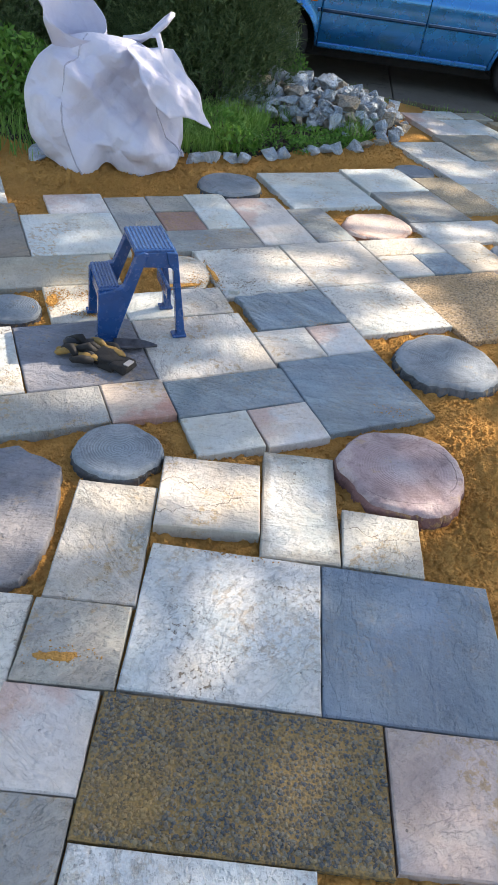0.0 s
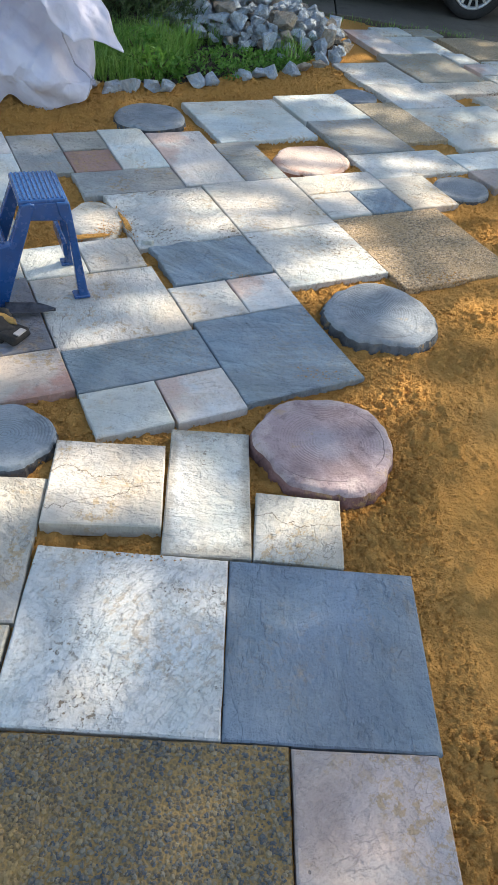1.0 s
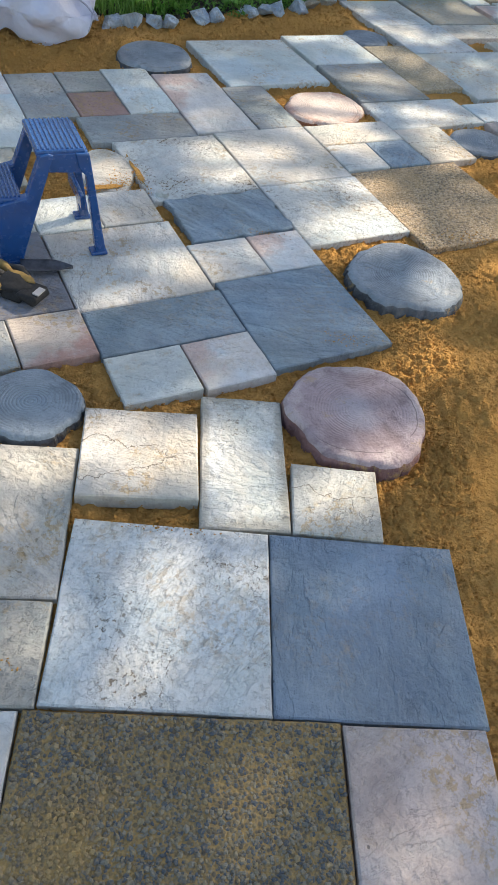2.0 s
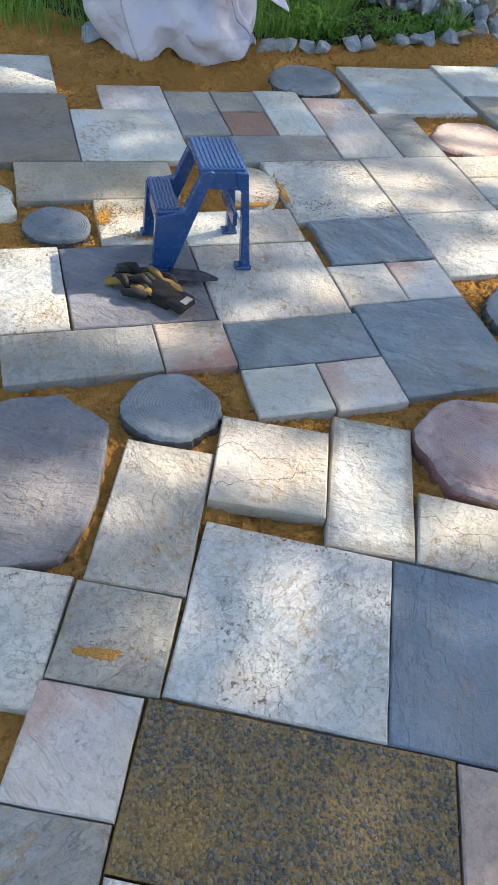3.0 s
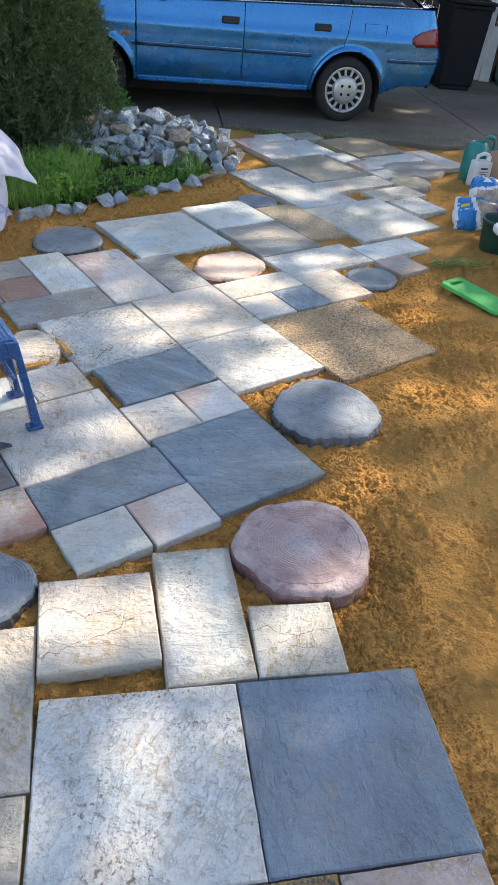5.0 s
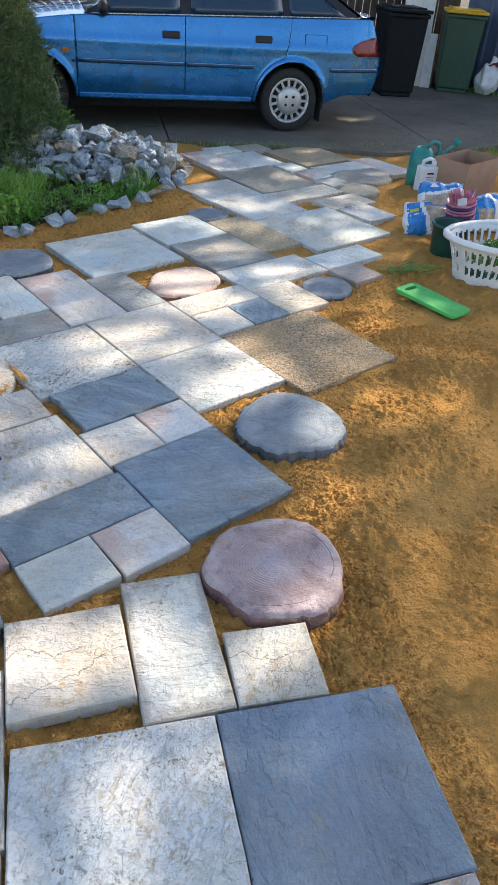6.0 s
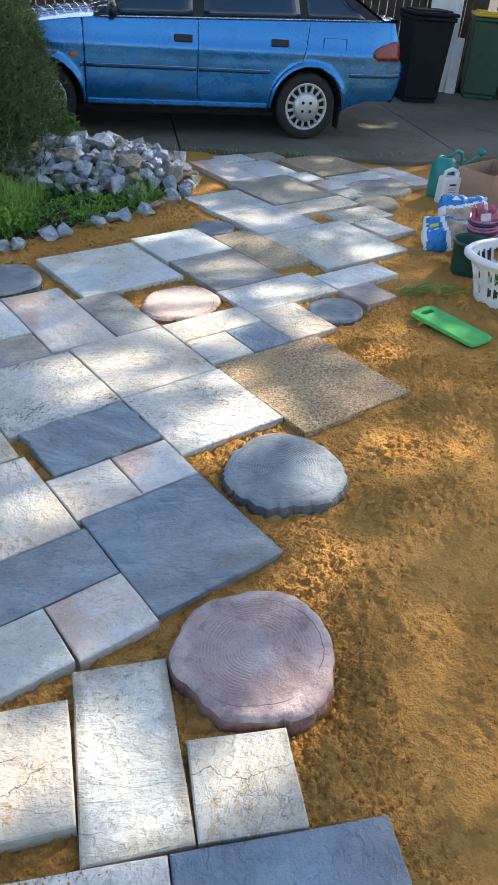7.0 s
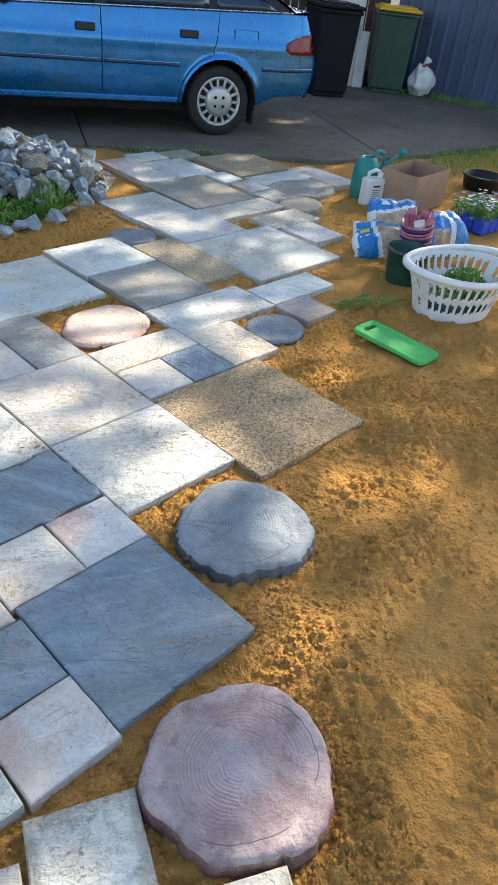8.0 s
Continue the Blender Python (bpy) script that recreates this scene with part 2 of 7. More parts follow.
    if grime:
        box = n.nt.nodes.new("ShaderNodeSeparateXYZ")
        n.link(place.outputs["Generated"], box.inputs[0])
        away = n.math("MINIMUM", n.math("SUBTRACT", 0.5, n.math("ABSOLUTE", n.math("SUBTRACT", box.outputs[0], 0.5))), n.math("SUBTRACT", 0.55, n.math("ABSOLUTE", n.math("SUBTRACT", box.outputs[1], 0.5))))
        film = n.math("SUBTRACT", away, n.math("MULTIPLY", n.noise(14.0, 7, 0.72), 0.34))
        col = n.mix(n.ramp(film, -0.12, -0.02, grime, 0.0), col, (0.27, 0.225, 0.16))
    # small holes, scattered, and deeper brown pits in clusters
    hole = n.voronoi(26.0, warp=0.01)
    spots = n.math("MULTIPLY", n.ramp(hole, 0.06, 0.11, 1.0, 0.0), n.ramp(n.noise(9.0, 3, 0.6), 0.56, 0.64))
    col = n.mix(n.math("MULTIPLY", spots, 0.8), col, tuple(c * 0.22 for c in dark))
    pit = n.math("MULTIPLY", n.ramp(n.noise(62.0, 4, 0.7), 0.60 - 0.06 * pits, 0.66 - 0.05 * pits), n.ramp(n.noise(4.2, 5, 0.65), 0.58 - 0.11 * pits, 0.66 - 0.06 * pits))
    if pits:
        col = n.mix(n.math("MULTIPLY", pit, pits), col, (0.15, 0.105, 0.06))
        dent = n.math("MULTIPLY", n.ramp(n.noise(45.0, 5, 0.7), 0.54, 0.63), n.ramp(n.noise(2.7, 4, 0.6), 0.40, 0.58, 0.2, 1.0))
        col = n.mix(n.math("MULTIPLY", dent, 0.5 * pits), col, tuple(c * 0.5 for c in dark))
    if stain:
        patch = n.math("MULTIPLY", n.ramp(n.noise(4.2, 8, 0.72), 0.60 - 0.12 * stain, 0.74 - 0.1 * stain), min(1.0, 0.45 + 0.5 * stain))
        col = n.mix(patch, col, (0.42, 0.28, 0.12))
    n.bump([(step, 0.0016 * relief), (streak, 0.012 * relief), (cloud, 0.020 * relief), (n.noise(24.0, 4, 0.55), 0.0060 * relief), (speck, 0.0026 * relief + 0.0026 * pits), (n.ramp(n.noise(45.0, 5, 0.7), 0.50, 0.62), -0.0010 - 0.0016 * pits), (spots, -0.002), (line, -0.003 * min(1.0, 0.3 + veins)), (pit, -0.002 * min(1.0, pits + 0.3))])
    return n.done(n.vary(col, 0.10), n.ramp(cloud, 0.3, 0.7, rough - 0.08, rough + 0.1), spec=0.35)


WHITE_STONE = stone("white cast stone", (0.71, 0.71, 0.68), (0.62, 0.625, 0.61), stain=0.08, pits=0.8, ochre=0.4)
PITTED_STONE = stone("pitted white stone", (0.76, 0.73, 0.67), (0.60, 0.57, 0.52), stain=0.3, pits=1.0, ochre=0.5)
GRIMY_STONE = stone("white stone with grimy edges", (0.76, 0.76, 0.725), (0.66, 0.66, 0.63), stain=0.08, pits=0.6, ochre=0.3, grime=0.55)
CRACKED_STONE = stone("cracked cream stone", (0.66, 0.60, 0.53), (0.50, 0.46, 0.41), stain=0.15, pits=0.4, veins=0.6, flaws=((0.02, 0.1), (-0.05, -0.25)))
CREAM_STONE = stone("cream cast stone", (0.72, 0.67, 0.60), (0.56, 0.53, 0.49), stain=0.14, pits=0.35, veins=0.6)
SANDY_STONE = stone("white stone with sand on it", (0.70, 0.66, 0.58), (0.55, 0.5, 0.42), stain=0.35, pits=0.4)
PINK_STONE = stone("pinkish cast stone", (0.52, 0.45, 0.43), (0.40, 0.335, 0.325), stain=0.08, pits=0.3)
BLUSH_STONE = stone("blush cast stone", (0.72, 0.69, 0.66), (0.60, 0.575, 0.555), pits=0.3, tint=(0.56, 0.39, 0.33), veins=0.15, ochre=0.2, tint_at=(-1, 1))
RED_STONE = stone("reddish cast stone", (0.40, 0.265, 0.235), (0.31, 0.205, 0.185), pits=0.2)
TAN_STONE = stone("tan and red cast stone", (0.58, 0.51, 0.46), (0.45, 0.395, 0.355), tint=(0.40, 0.20, 0.155), pits=0.3, tint_at=(1, -1))
GREY_STONE = stone("grey cast stone", (0.43, 0.43, 0.405), (0.30, 0.30, 0.29), stain=0.12, pits=0.6)
OLIVE_STONE = stone("olive grey cast stone", (0.45, 0.435, 0.37), (0.36, 0.35, 0.305), stain=0.1, pits=0.3, veins=0.2)
BROWN_STONE = stone("brown grey cast stone", (0.30, 0.28, 0.25), (0.21, 0.20, 0.19), stain=0.1, pits=0.3)
MOTTLED_STONE = stone("pale mottled stone", (0.64, 0.665, 0.63), (0.51, 0.54, 0.525), stain=0.22, pits=0.3)
PALE_STONE = stone("pale blue grey stone", (0.70, 0.735, 0.71), (0.58, 0.62, 0.61), pits=0.25, veins=0.25, streaks=0.2)
BLUE_STONE = stone("blue slate stone", (0.235, 0.305, 0.385), (0.17, 0.225, 0.295), stain=0.04, pits=0.2, rough=0.60, veins=0.1, relief=1.2, ochre=0.16, streaks=0.35)
SLATE_STONE = stone("dark slate stone", (0.31, 0.385, 0.445), (0.215, 0.275, 0.325), stain=0.05, pits=0.25, rough=0.56, relief=1.8, ochre=0.2, streaks=0.6)


WORN_STONE = stone("worn grey cream stone", (0.57, 0.545, 0.50), (0.43, 0.415, 0.385), stain=0.3, pits=0.6)
DUSK_STONE = stone("dusky slate stone", (0.285, 0.29, 0.325), (0.195, 0.20, 0.23), stain=0.12, pits=0.3, relief=1.4, ochre=0.3, streaks=0.4)


def log_stone(name, light, dark, rim, heart, scuff=0.5):
    """Cast stepping stone with growth rings like a sawn log, scuffed pale along its rim."""
    n = Nodes(name)
    ln = n.nt.nodes.new("ShaderNodeVectorMath")
    ln.operation = "LENGTH"
    flat = n.nt.nodes.new("ShaderNodeVectorMath")
    flat.operation = "MULTIPLY"
    tc = n.nt.nodes.new("ShaderNodeTexCoord")
    flat.inputs[1].default_value = (1, 1.1, 0)
    n.link(tc.outputs["Object"], flat.inputs[0])
    n.link(flat.outputs[0], ln.inputs[0])
    wob = n.noise(6.0, 4, 0.55)
    radius = n.math("ADD", ln.outputs["Value"], n.math("MULTIPLY", wob, 0.045))
    rings = n.math("SINE", n.math("MULTIPLY", radius, 2 * math.pi / 0.0095))
    keep = n.math("MULTIPLY", n.ramp(n.noise(5.0, 3), 0.42, 0.60), n.ramp(radius, 0.14, 0.22, 1.0, 0.2))
    cloud = n.noise(7.0, 6, 0.65, distort=0.6)
    col = n.mix(n.ramp(cloud, 0.32, 0.66), dark, light)
    col = n.mix(n.ramp(n.math("ADD", radius, n.math("MULTIPLY", n.noise(9.0, 4, 0.6), 0.12)), 0.09, 0.20, 0.75, 0.0), col, heart)
    col = n.mix(n.ramp(n.noise(11.0, 6, 0.7, distort=0.8), 0.54, 0.66, 0.0, 0.55), col, tuple(c * 0.62 for c in dark))
    pale = n.math("MULTIPLY", n.ramp(radius, 0.165, 0.215), n.ramp(n.noise(10.0, 6, 0.7), 0.46, 0.58, 0.0, scuff))
    col = n.mix(pale, col, rim)
    groove = n.math("MULTIPLY", n.ramp(n.math("ABSOLUTE", n.math("SUBTRACT", radius, 0.205)), 0.0006, 0.002, 1.0, 0.0), n.ramp(n.noise(4.0, 2), 0.48, 0.58))
    col = n.mix(n.math("MULTIPLY", groove, 0.6), col, tuple(c * 0.35 for c in dark))
    fine = n.noise(80.0, 4, 0.7)
    col = n.mix(n.ramp(fine, 0.54, 0.66, 0.0, 0.35), col, tuple(c * 0.5 for c in dark))
    dot = n.math("MULTIPLY", n.ramp(n.voronoi(16.0, warp=0.01), 0.05, 0.10, 1.0, 0.0), n.ramp(n.noise(8.0, 3), 0.52, 0.6))
    col = n.mix(n.math("MULTIPLY", dot, 0.8), col, tuple(c * 0.2 for c in dark))
    col = n.mix(n.math("MULTIPLY", n.ramp(rings, 0.5, 1.0), n.math("MULTIPLY", keep, 0.45)), col, tuple(c * 0.55 for c in dark))
    col = n.mix(n.math("MULTIPLY", n.ramp(n.noise(7.0, 7, 0.72), 0.60, 0.70), 0.5), col, (0.40, 0.27, 0.12))
    n.bump([(n.math("MULTIPLY", rings, keep), -0.0007), (n.noise(20.0, 6, 0.62), 0.008), (groove, -0.0012), (cloud, 0.008), (fine, 0.0016), (dot, -0.002)])
    return n.done(n.vary(col, 0.1), 0.6, spec=0.4)


BARK_MAUVE = stone("mauve cast bark", (0.30, 0.17, 0.165), (0.17, 0.085, 0.085), relief=2.0)
BARK_GREY = stone("grey cast bark", (0.13, 0.14, 0.155), (0.055, 0.06, 0.068), relief=2.0)
BARK_RED = stone("red cast bark", (0.36, 0.17, 0.11), (0.20, 0.09, 0.06), relief=2.0)
LOG_PURPLE = log_stone("mauve log stone", (0.38, 0.29, 0.30), (0.235, 0.165, 0.17), (0.50, 0.405, 0.39), (0.29, 0.285, 0.335), 0.75)
LOG_GREY = log_stone("grey log stone", (0.25, 0.29, 0.325), (0.15, 0.178, 0.205), (0.34, 0.34, 0.33), (0.21, 0.265, 0.31), 0.35)
LOG_RED = log_stone("red log stone", (0.70, 0.57, 0.49), (0.57, 0.44, 0.37), (0.46, 0.24, 0.17), (0.68, 0.57, 0.50), 0.7)
LOG_OLIVE = log_stone("olive log stone", (0.36, 0.335, 0.255), (0.27, 0.255, 0.20), (0.22, 0.2, 0.15), (0.34, 0.32, 0.25), 0.4)


def aggregate(name, pale, dark, sand, scale):
    """Exposed aggregate: stones of mixed size and colour in sandy cement."""
    n = Nodes(name)
    cell = n.voronoi(scale, warp=0.02, out="Color")
    dist = n.voronoi(scale, warp=0.02)
    grey = n.nt.nodes.new("ShaderNodeSeparateColor")
    n.link(cell, grey.inputs[0])
    col = n.mix(n.ramp(grey.outputs[0], 0.1, 0.9), dark, pale)
    col = n.mix(n.ramp(dist, 0.4, 0.7, 0.0, 0.7), col, sand)
    col = n.mix(n.ramp(n.noise(3.5, 6, 0.7), 0.46, 0.66, 0.0, 0.6), col, sand)
    col = n.mix(n.ramp(n.noise(90.0, 4, 0.7), 0.5, 0.7, 0.0, 0.5), col, tuple(c * 0.5 for c in dark))
    n.bump([(dist, -0.5 / scale), (n.noise(60.0, 5, 0.7), 0.006)])
    return n.done(col, 0.7, spec=0.4)


AGGREGATE = aggregate("sandy cement", (0.22, 0.165, 0.085), (0.10, 0.085, 0.06), (0.34, 0.215, 0.07), 130.0)
AGGREGATE_TAN = aggregate("tan exposed aggregate", (0.54, 0.40, 0.26), (0.17, 0.125, 0.08), (0.44, 0.29, 0.14), 110.0)
AGGREGATE_FAR = aggregate("brown exposed aggregate", (0.46, 0.39, 0.29), (0.27, 0.235, 0.175), (0.42, 0.33, 0.20), 90.0)


def pebble_material():
    n = Nodes("mixed pebbles")
    geo = n.nt.nodes.new("ShaderNodeNewGeometry")
    pick = geo.outputs["Random Per Island"]
    col = n.mix(n.ramp(pick, 0.25, 0.6), (0.085, 0.10, 0.112), (0.20, 0.19, 0.155))
    col = n.mix(n.ramp(pick, 0.65, 0.95), col, (0.27, 0.22, 0.135))
    col = n.mix(n.ramp(n.noise(3.2, 7, 0.68), 0.49, 0.64, 0.0, 0.6), col, (0.42, 0.265, 0.085))
    col = n.mix(n.ramp(n.noise(150.0, 4, 0.7), 0.48, 0.66, 0.0, 0.5), col, (0.34, 0.22, 0.085))
    n.bump([(n.noise(250.0, 3, 0.7), 0.002)])
    return n.done(col, 0.8, spec=0.25)


PEBBLE = pebble_material()


def sand_material():
    n = Nodes("yellow brickies sand")
    big = n.noise(1.6, 5, 0.6)
    mid = n.noise(14.0, 6, 0.65)
    grain = n.noise(420.0, 3, 0.7)
    crumb = n.noise(95.0, 6, 0.75)
    col = n.mix(n.ramp(big, 0.35, 0.68), (0.49, 0.243, 0.064), (0.565, 0.298, 0.091))
    col = n.mix(n.ramp(mid, 0.45, 0.66, 0.0, 0.25), col, (0.47, 0.225, 0.055))
    # shading of the crumbs put into the colour: hollows darker, tops lighter
    col = n.mix(n.ramp(crumb, 0.52, 0.66, 0.0, 0.25), col, (0.36, 0.165, 0.042))
    col = n.mix(n.ramp(crumb, 0.30, 0.44, 0.3, 0.0), col, (0.70, 0.43, 0.15))
    col = n.mix(n.ramp(grain, 0.35, 0.7, 0.0, 0.35), col, (0.66, 0.38, 0.12))
    pellet = n.math("ADD", n.math("MULTIPLY", n.voronoi(95.0, warp=0.02), 0.006), n.math("MULTIPLY", n.voronoi(210.0, warp=0.02), 0.003))
    n.bump([(pellet, -1.0), (n.math("SUBTRACT", 1.0, crumb), 0.006), (n.noise(38.0, 5, 0.65, distort=0.4), 0.012), (mid, 0.006), (n.noise(220.0, 3, 0.7), 0.0025), (grain, 0.0006)])
    return n.done(col, 0.95, spec=0.12)


SAND = sand_material()


def plain(name, colour, rough=0.5, metal=0.0, vary=0.15, scale=12.0, bump=0.0, spec=0.5, grime=None, **more):
    """A surface of one colour with clouding, fine grain and a little relief."""
    n = Nodes(name)
    low = tuple(c * (1 - vary) for c in colour)
    high = tuple(min(1.0, c * (1 + vary)) for c in colour)
    cloud = n.noise(scale, 5, 0.6)
    col = n.mix(n.ramp(cloud, 0.3, 0.7), low, high)
    if grime:
        col = n.mix(n.ramp(n.noise(scale * 0.6, 6, 0.7), 0.52, 0.75, 0.0, 0.6), col, grime)
    if bump:
        n.bump([(n.noise(scale * 6, 4, 0.6), bump), (cloud, bump * 2)])
    return n.done(col, n.ramp(n.noise(scale * 2.5, 3), 0.3, 0.7, max(0.02, rough - 0.06), rough + 0.06), metal, spec, **more)


def leaf_material(name, dark, light, thin=0.35):
    """Foliage that varies from leaf to leaf and lets some light through."""
    n = Nodes(name)
    geo = n.nt.nodes.new("ShaderNodeNewGeometry")
    col = n.mix(geo.outputs["Random Per Island"], dark, light)
    mat = n.done(col, 0.55, spec=0.35)
    tr = n.nt.nodes.new("ShaderNodeBsdfTranslucent")
    n.link(col, tr.inputs["Color"])
    mixer = n.nt.nodes.new("ShaderNodeMixShader")
    mixer.inputs[0].default_value = thin
    n.link(n.bsdf.outputs[0], mixer.inputs[1])
    n.link(tr.outputs[0], mixer.inputs[2])
    n.link(mixer.outputs[0], n.nt.nodes["Material Output"].inputs["Surface"])
    return mat


def concrete_material():
    n = Nodes("driveway concrete")
    big, mid, fine = n.noise(0.9, 5, 0.6), n.noise(6.0, 6, 0.65), n.noise(120.0, 4, 0.7)
    col = n.mix(n.ramp(big, 0.35, 0.65), (0.12, 0.108, 0.088), (0.185, 0.168, 0.138))
    col = n.mix(n.ramp(mid, 0.5, 0.72, 0.0, 0.7), col, (0.08, 0.068, 0.05))
    col = n.mix(n.ramp(fine, 0.35, 0.7, 0.0, 0.35), col, (0.23, 0.205, 0.165))
    crack = n.ramp(n.voronoi(0.22, "DISTANCE_TO_EDGE", 0.9), 0.0, 0.002)
    col = n.mix(n.math("SUBTRACT", 1.0, crack), col, (0.05, 0.045, 0.04))
    n.bump([(fine, 0.001), (mid, 0.002), (crack, 0.006)])
    return n.done(col, 0.85, spec=0.3)


CONCRETE = concrete_material()
CAR_PAINT = plain("blue car paint", (0.003, 0.175, 0.47), 0.26, 0.7, 0.05, 3.0, spec=0.5, Coat_Weight=0.8, Coat_Roughness=0.06)
TRIM_BLUE = plain("pale blue strip edge", (0.22, 0.38, 0.58), 0.3, 0.3, 0.06)
STRIP_BLUE = plain("dark blue rubbing strip", (0.008, 0.045, 0.11), 0.35, vary=0.15)
CAR_DARK = plain("black plastic trim", (0.012, 0.013, 0.016), 0.45, vary=0.3)
CAR_UNDER = plain("matt black underbody and hole shade", (0.010, 0.010, 0.011), 0.9, vary=0.3)
CHROME = plain("silver strip", (0.55, 0.57, 0.60), 0.25, 0.9, 0.05)
CAR_GLASS = plain("tinted car glass", (0.012, 0.045, 0.085), 0.03, vary=0.05, spec=0.6, Transmission_Weight=0.1, IOR=1.5)
RUBBER = plain("tyre rubber", (0.018, 0.018, 0.019), 0.8, vary=0.3, scale=30, bump=0.0008)
HUBCAP = plain("silver painted hubcap", (0.50, 0.51, 0.52), 0.38, 0.6, 0.08, 20)
RED_LENS = plain("red lamp lens", (0.20, 0.004, 0.008), 0.28, vary=0.1, spec=0.7)
AMBER = plain("amber lens", (0.6, 0.16, 0.02), 0.2, vary=0.1)
BLUE_PLASTIC = plain("blue step plastic", (0.006, 0.062, 0.215), 0.24, vary=0.12, scale=18, bump=0.0002, spec=0.7, grime=(0.012, 0.066, 0.19))
ROCK = stone("blue grey quarry rock", (0.70, 0.79, 0.89), (0.45, 0.54, 0.65), relief=2.0, stain=0.12, pits=0.2, veins=0.3)
ROCK_TAN = stone("tan quarry rock", (0.58, 0.52, 0.43), (0.40, 0.35, 0.30), relief=2.0, pits=0.3)
CARDBOARD = plain("brown cardboard", (0.36, 0.225, 0.155), 0.85, vary=0.08, scale=9, bump=0.0004)
CARDBOARD_IN = plain("cardboard inside", (0.33, 0.22, 0.16), 0.9, vary=0.1, scale=9)
TEAL_PLASTIC = plain("teal plastic", (0.008, 0.22, 0.20), 0.35, vary=0.1)
WHITE_PLASTIC = plain("white plastic", (0.72, 0.73, 0.74), 0.4, vary=0.05, grime=(0.5, 0.47, 0.42))
GREEN_POT = plain("dark green pot plastic", (0.012, 0.075, 0.062), 0.45, vary=0.2)
FOAM_GREEN = plain("bright green foam", (0.06, 0.46, 0.11), 0.75, vary=0.12, scale=25, bump=0.0006, grime=(0.12, 0.36, 0.1))
BIN_GREEN = plain("bin green plastic", (0.012, 0.06, 0.038), 0.5, vary=0.15)
BIN_DARK = plain("bin charcoal plastic", (0.005, 0.008, 0.012), 0.65, vary=0.2, spec=0.25)
BIN_YELLOW = plain("bin yellow lid plastic", (0.62, 0.36, 0.02), 0.5, vary=0.12)
FENCE_BLUE = plain("blue grey steel sheet", (0.055, 0.08, 0.15), 0.5, 0.1, 0.15, 2.0, grime=(0.07, 0.08, 0.11))
FENCE_BROWN = plain("dark brown timber", (0.055, 0.04, 0.032), 0.8, vary=0.35, scale=6, bump=0.002)
WHITE_BOARD = plain("white painted board", (0.70, 0.70, 0.69), 0.6, vary=0.06, grime=(0.5, 0.48, 0.44))
BARK = plain("tree bark", (0.10, 0.075, 0.055), 0.9, vary=0.4, scale=14, bump=0.006)
GLOVE_BLACK = plain("black glove cloth", (0.007, 0.007, 0.008), 0.75, vary=0.35, scale=60, bump=0.0006)
GLOVE_TAN = plain("yellow tan leather", (0.26, 0.16, 0.045), 0.75, vary=0.25, scale=50, bump=0.0005, grime=(0.12, 0.08, 0.04))
REFLECT = plain("silver cuff patch", (0.30, 0.30, 0.31), 0.4, vary=0.1)
STEEL = plain("dull trowel steel", (0.10, 0.10, 0.11), 0.45, 0.7, 0.4, 25, grime=(0.12, 0.085, 0.05))
BLUE_FILM = plain("blue printed film", (0.012, 0.20, 0.52), 0.3, vary=0.1, bump=0.001)
CLEAR_FILM = plain("clear film over tan mix", (0.42, 0.33, 0.24), 0.25, vary=0.3, scale=20, bump=0.003)
WHITE_FILM = plain("white printed film", (0.72, 0.73, 0.75), 0.35, vary=0.08, bump=0.001)
YELLOW_INK = plain("yellow ink", (0.70, 0.52, 0.03), 0.5, vary=0.05)
BLACK_INK = plain("black ink", (0.02, 0.02, 0.022), 0.5, vary=0.1)
PINK_LABEL = plain("pink plant label", (0.52, 0.18, 0.26), 0.4, vary=0.35, scale=30)
PURPLE_POT = plain("purple pot plastic", (0.045, 0.03, 0.16), 0.45, vary=0.2)
BLUE_TRAY = plain("bright blue tray plastic", (0.012, 0.06, 0.50), 0.4, vary=0.12)
SOIL = plain("dark soil", (0.035, 0.025, 0.018), 0.95, vary=0.5, scale=40, bump=0.004)
LEAF_BUSH = leaf_material("grey green needles", (0.055, 0.105, 0.042), (0.17, 0.235, 0.10))
LEAF_BRIGHT = leaf_material("fresh green leaves", (0.07, 0.21, 0.03), (0.18, 0.37, 0.07))
LEAF_GRASS = leaf_material("grass blades", (0.11, 0.27, 0.045), (0.29, 0.48, 0.12))
LEAF_TREE = leaf_material("tree leaves", (0.04, 0.07, 0.02), (0.09, 0.13, 0.04), thin=0.12)
PETAL_WHITE = plain("white petals", (0.75, 0.74, 0.72), 0.6, vary=0.05)
PETAL_VIOLET = plain("violet petals", (0.12, 0.08, 0.36), 0.6, vary=0.3)


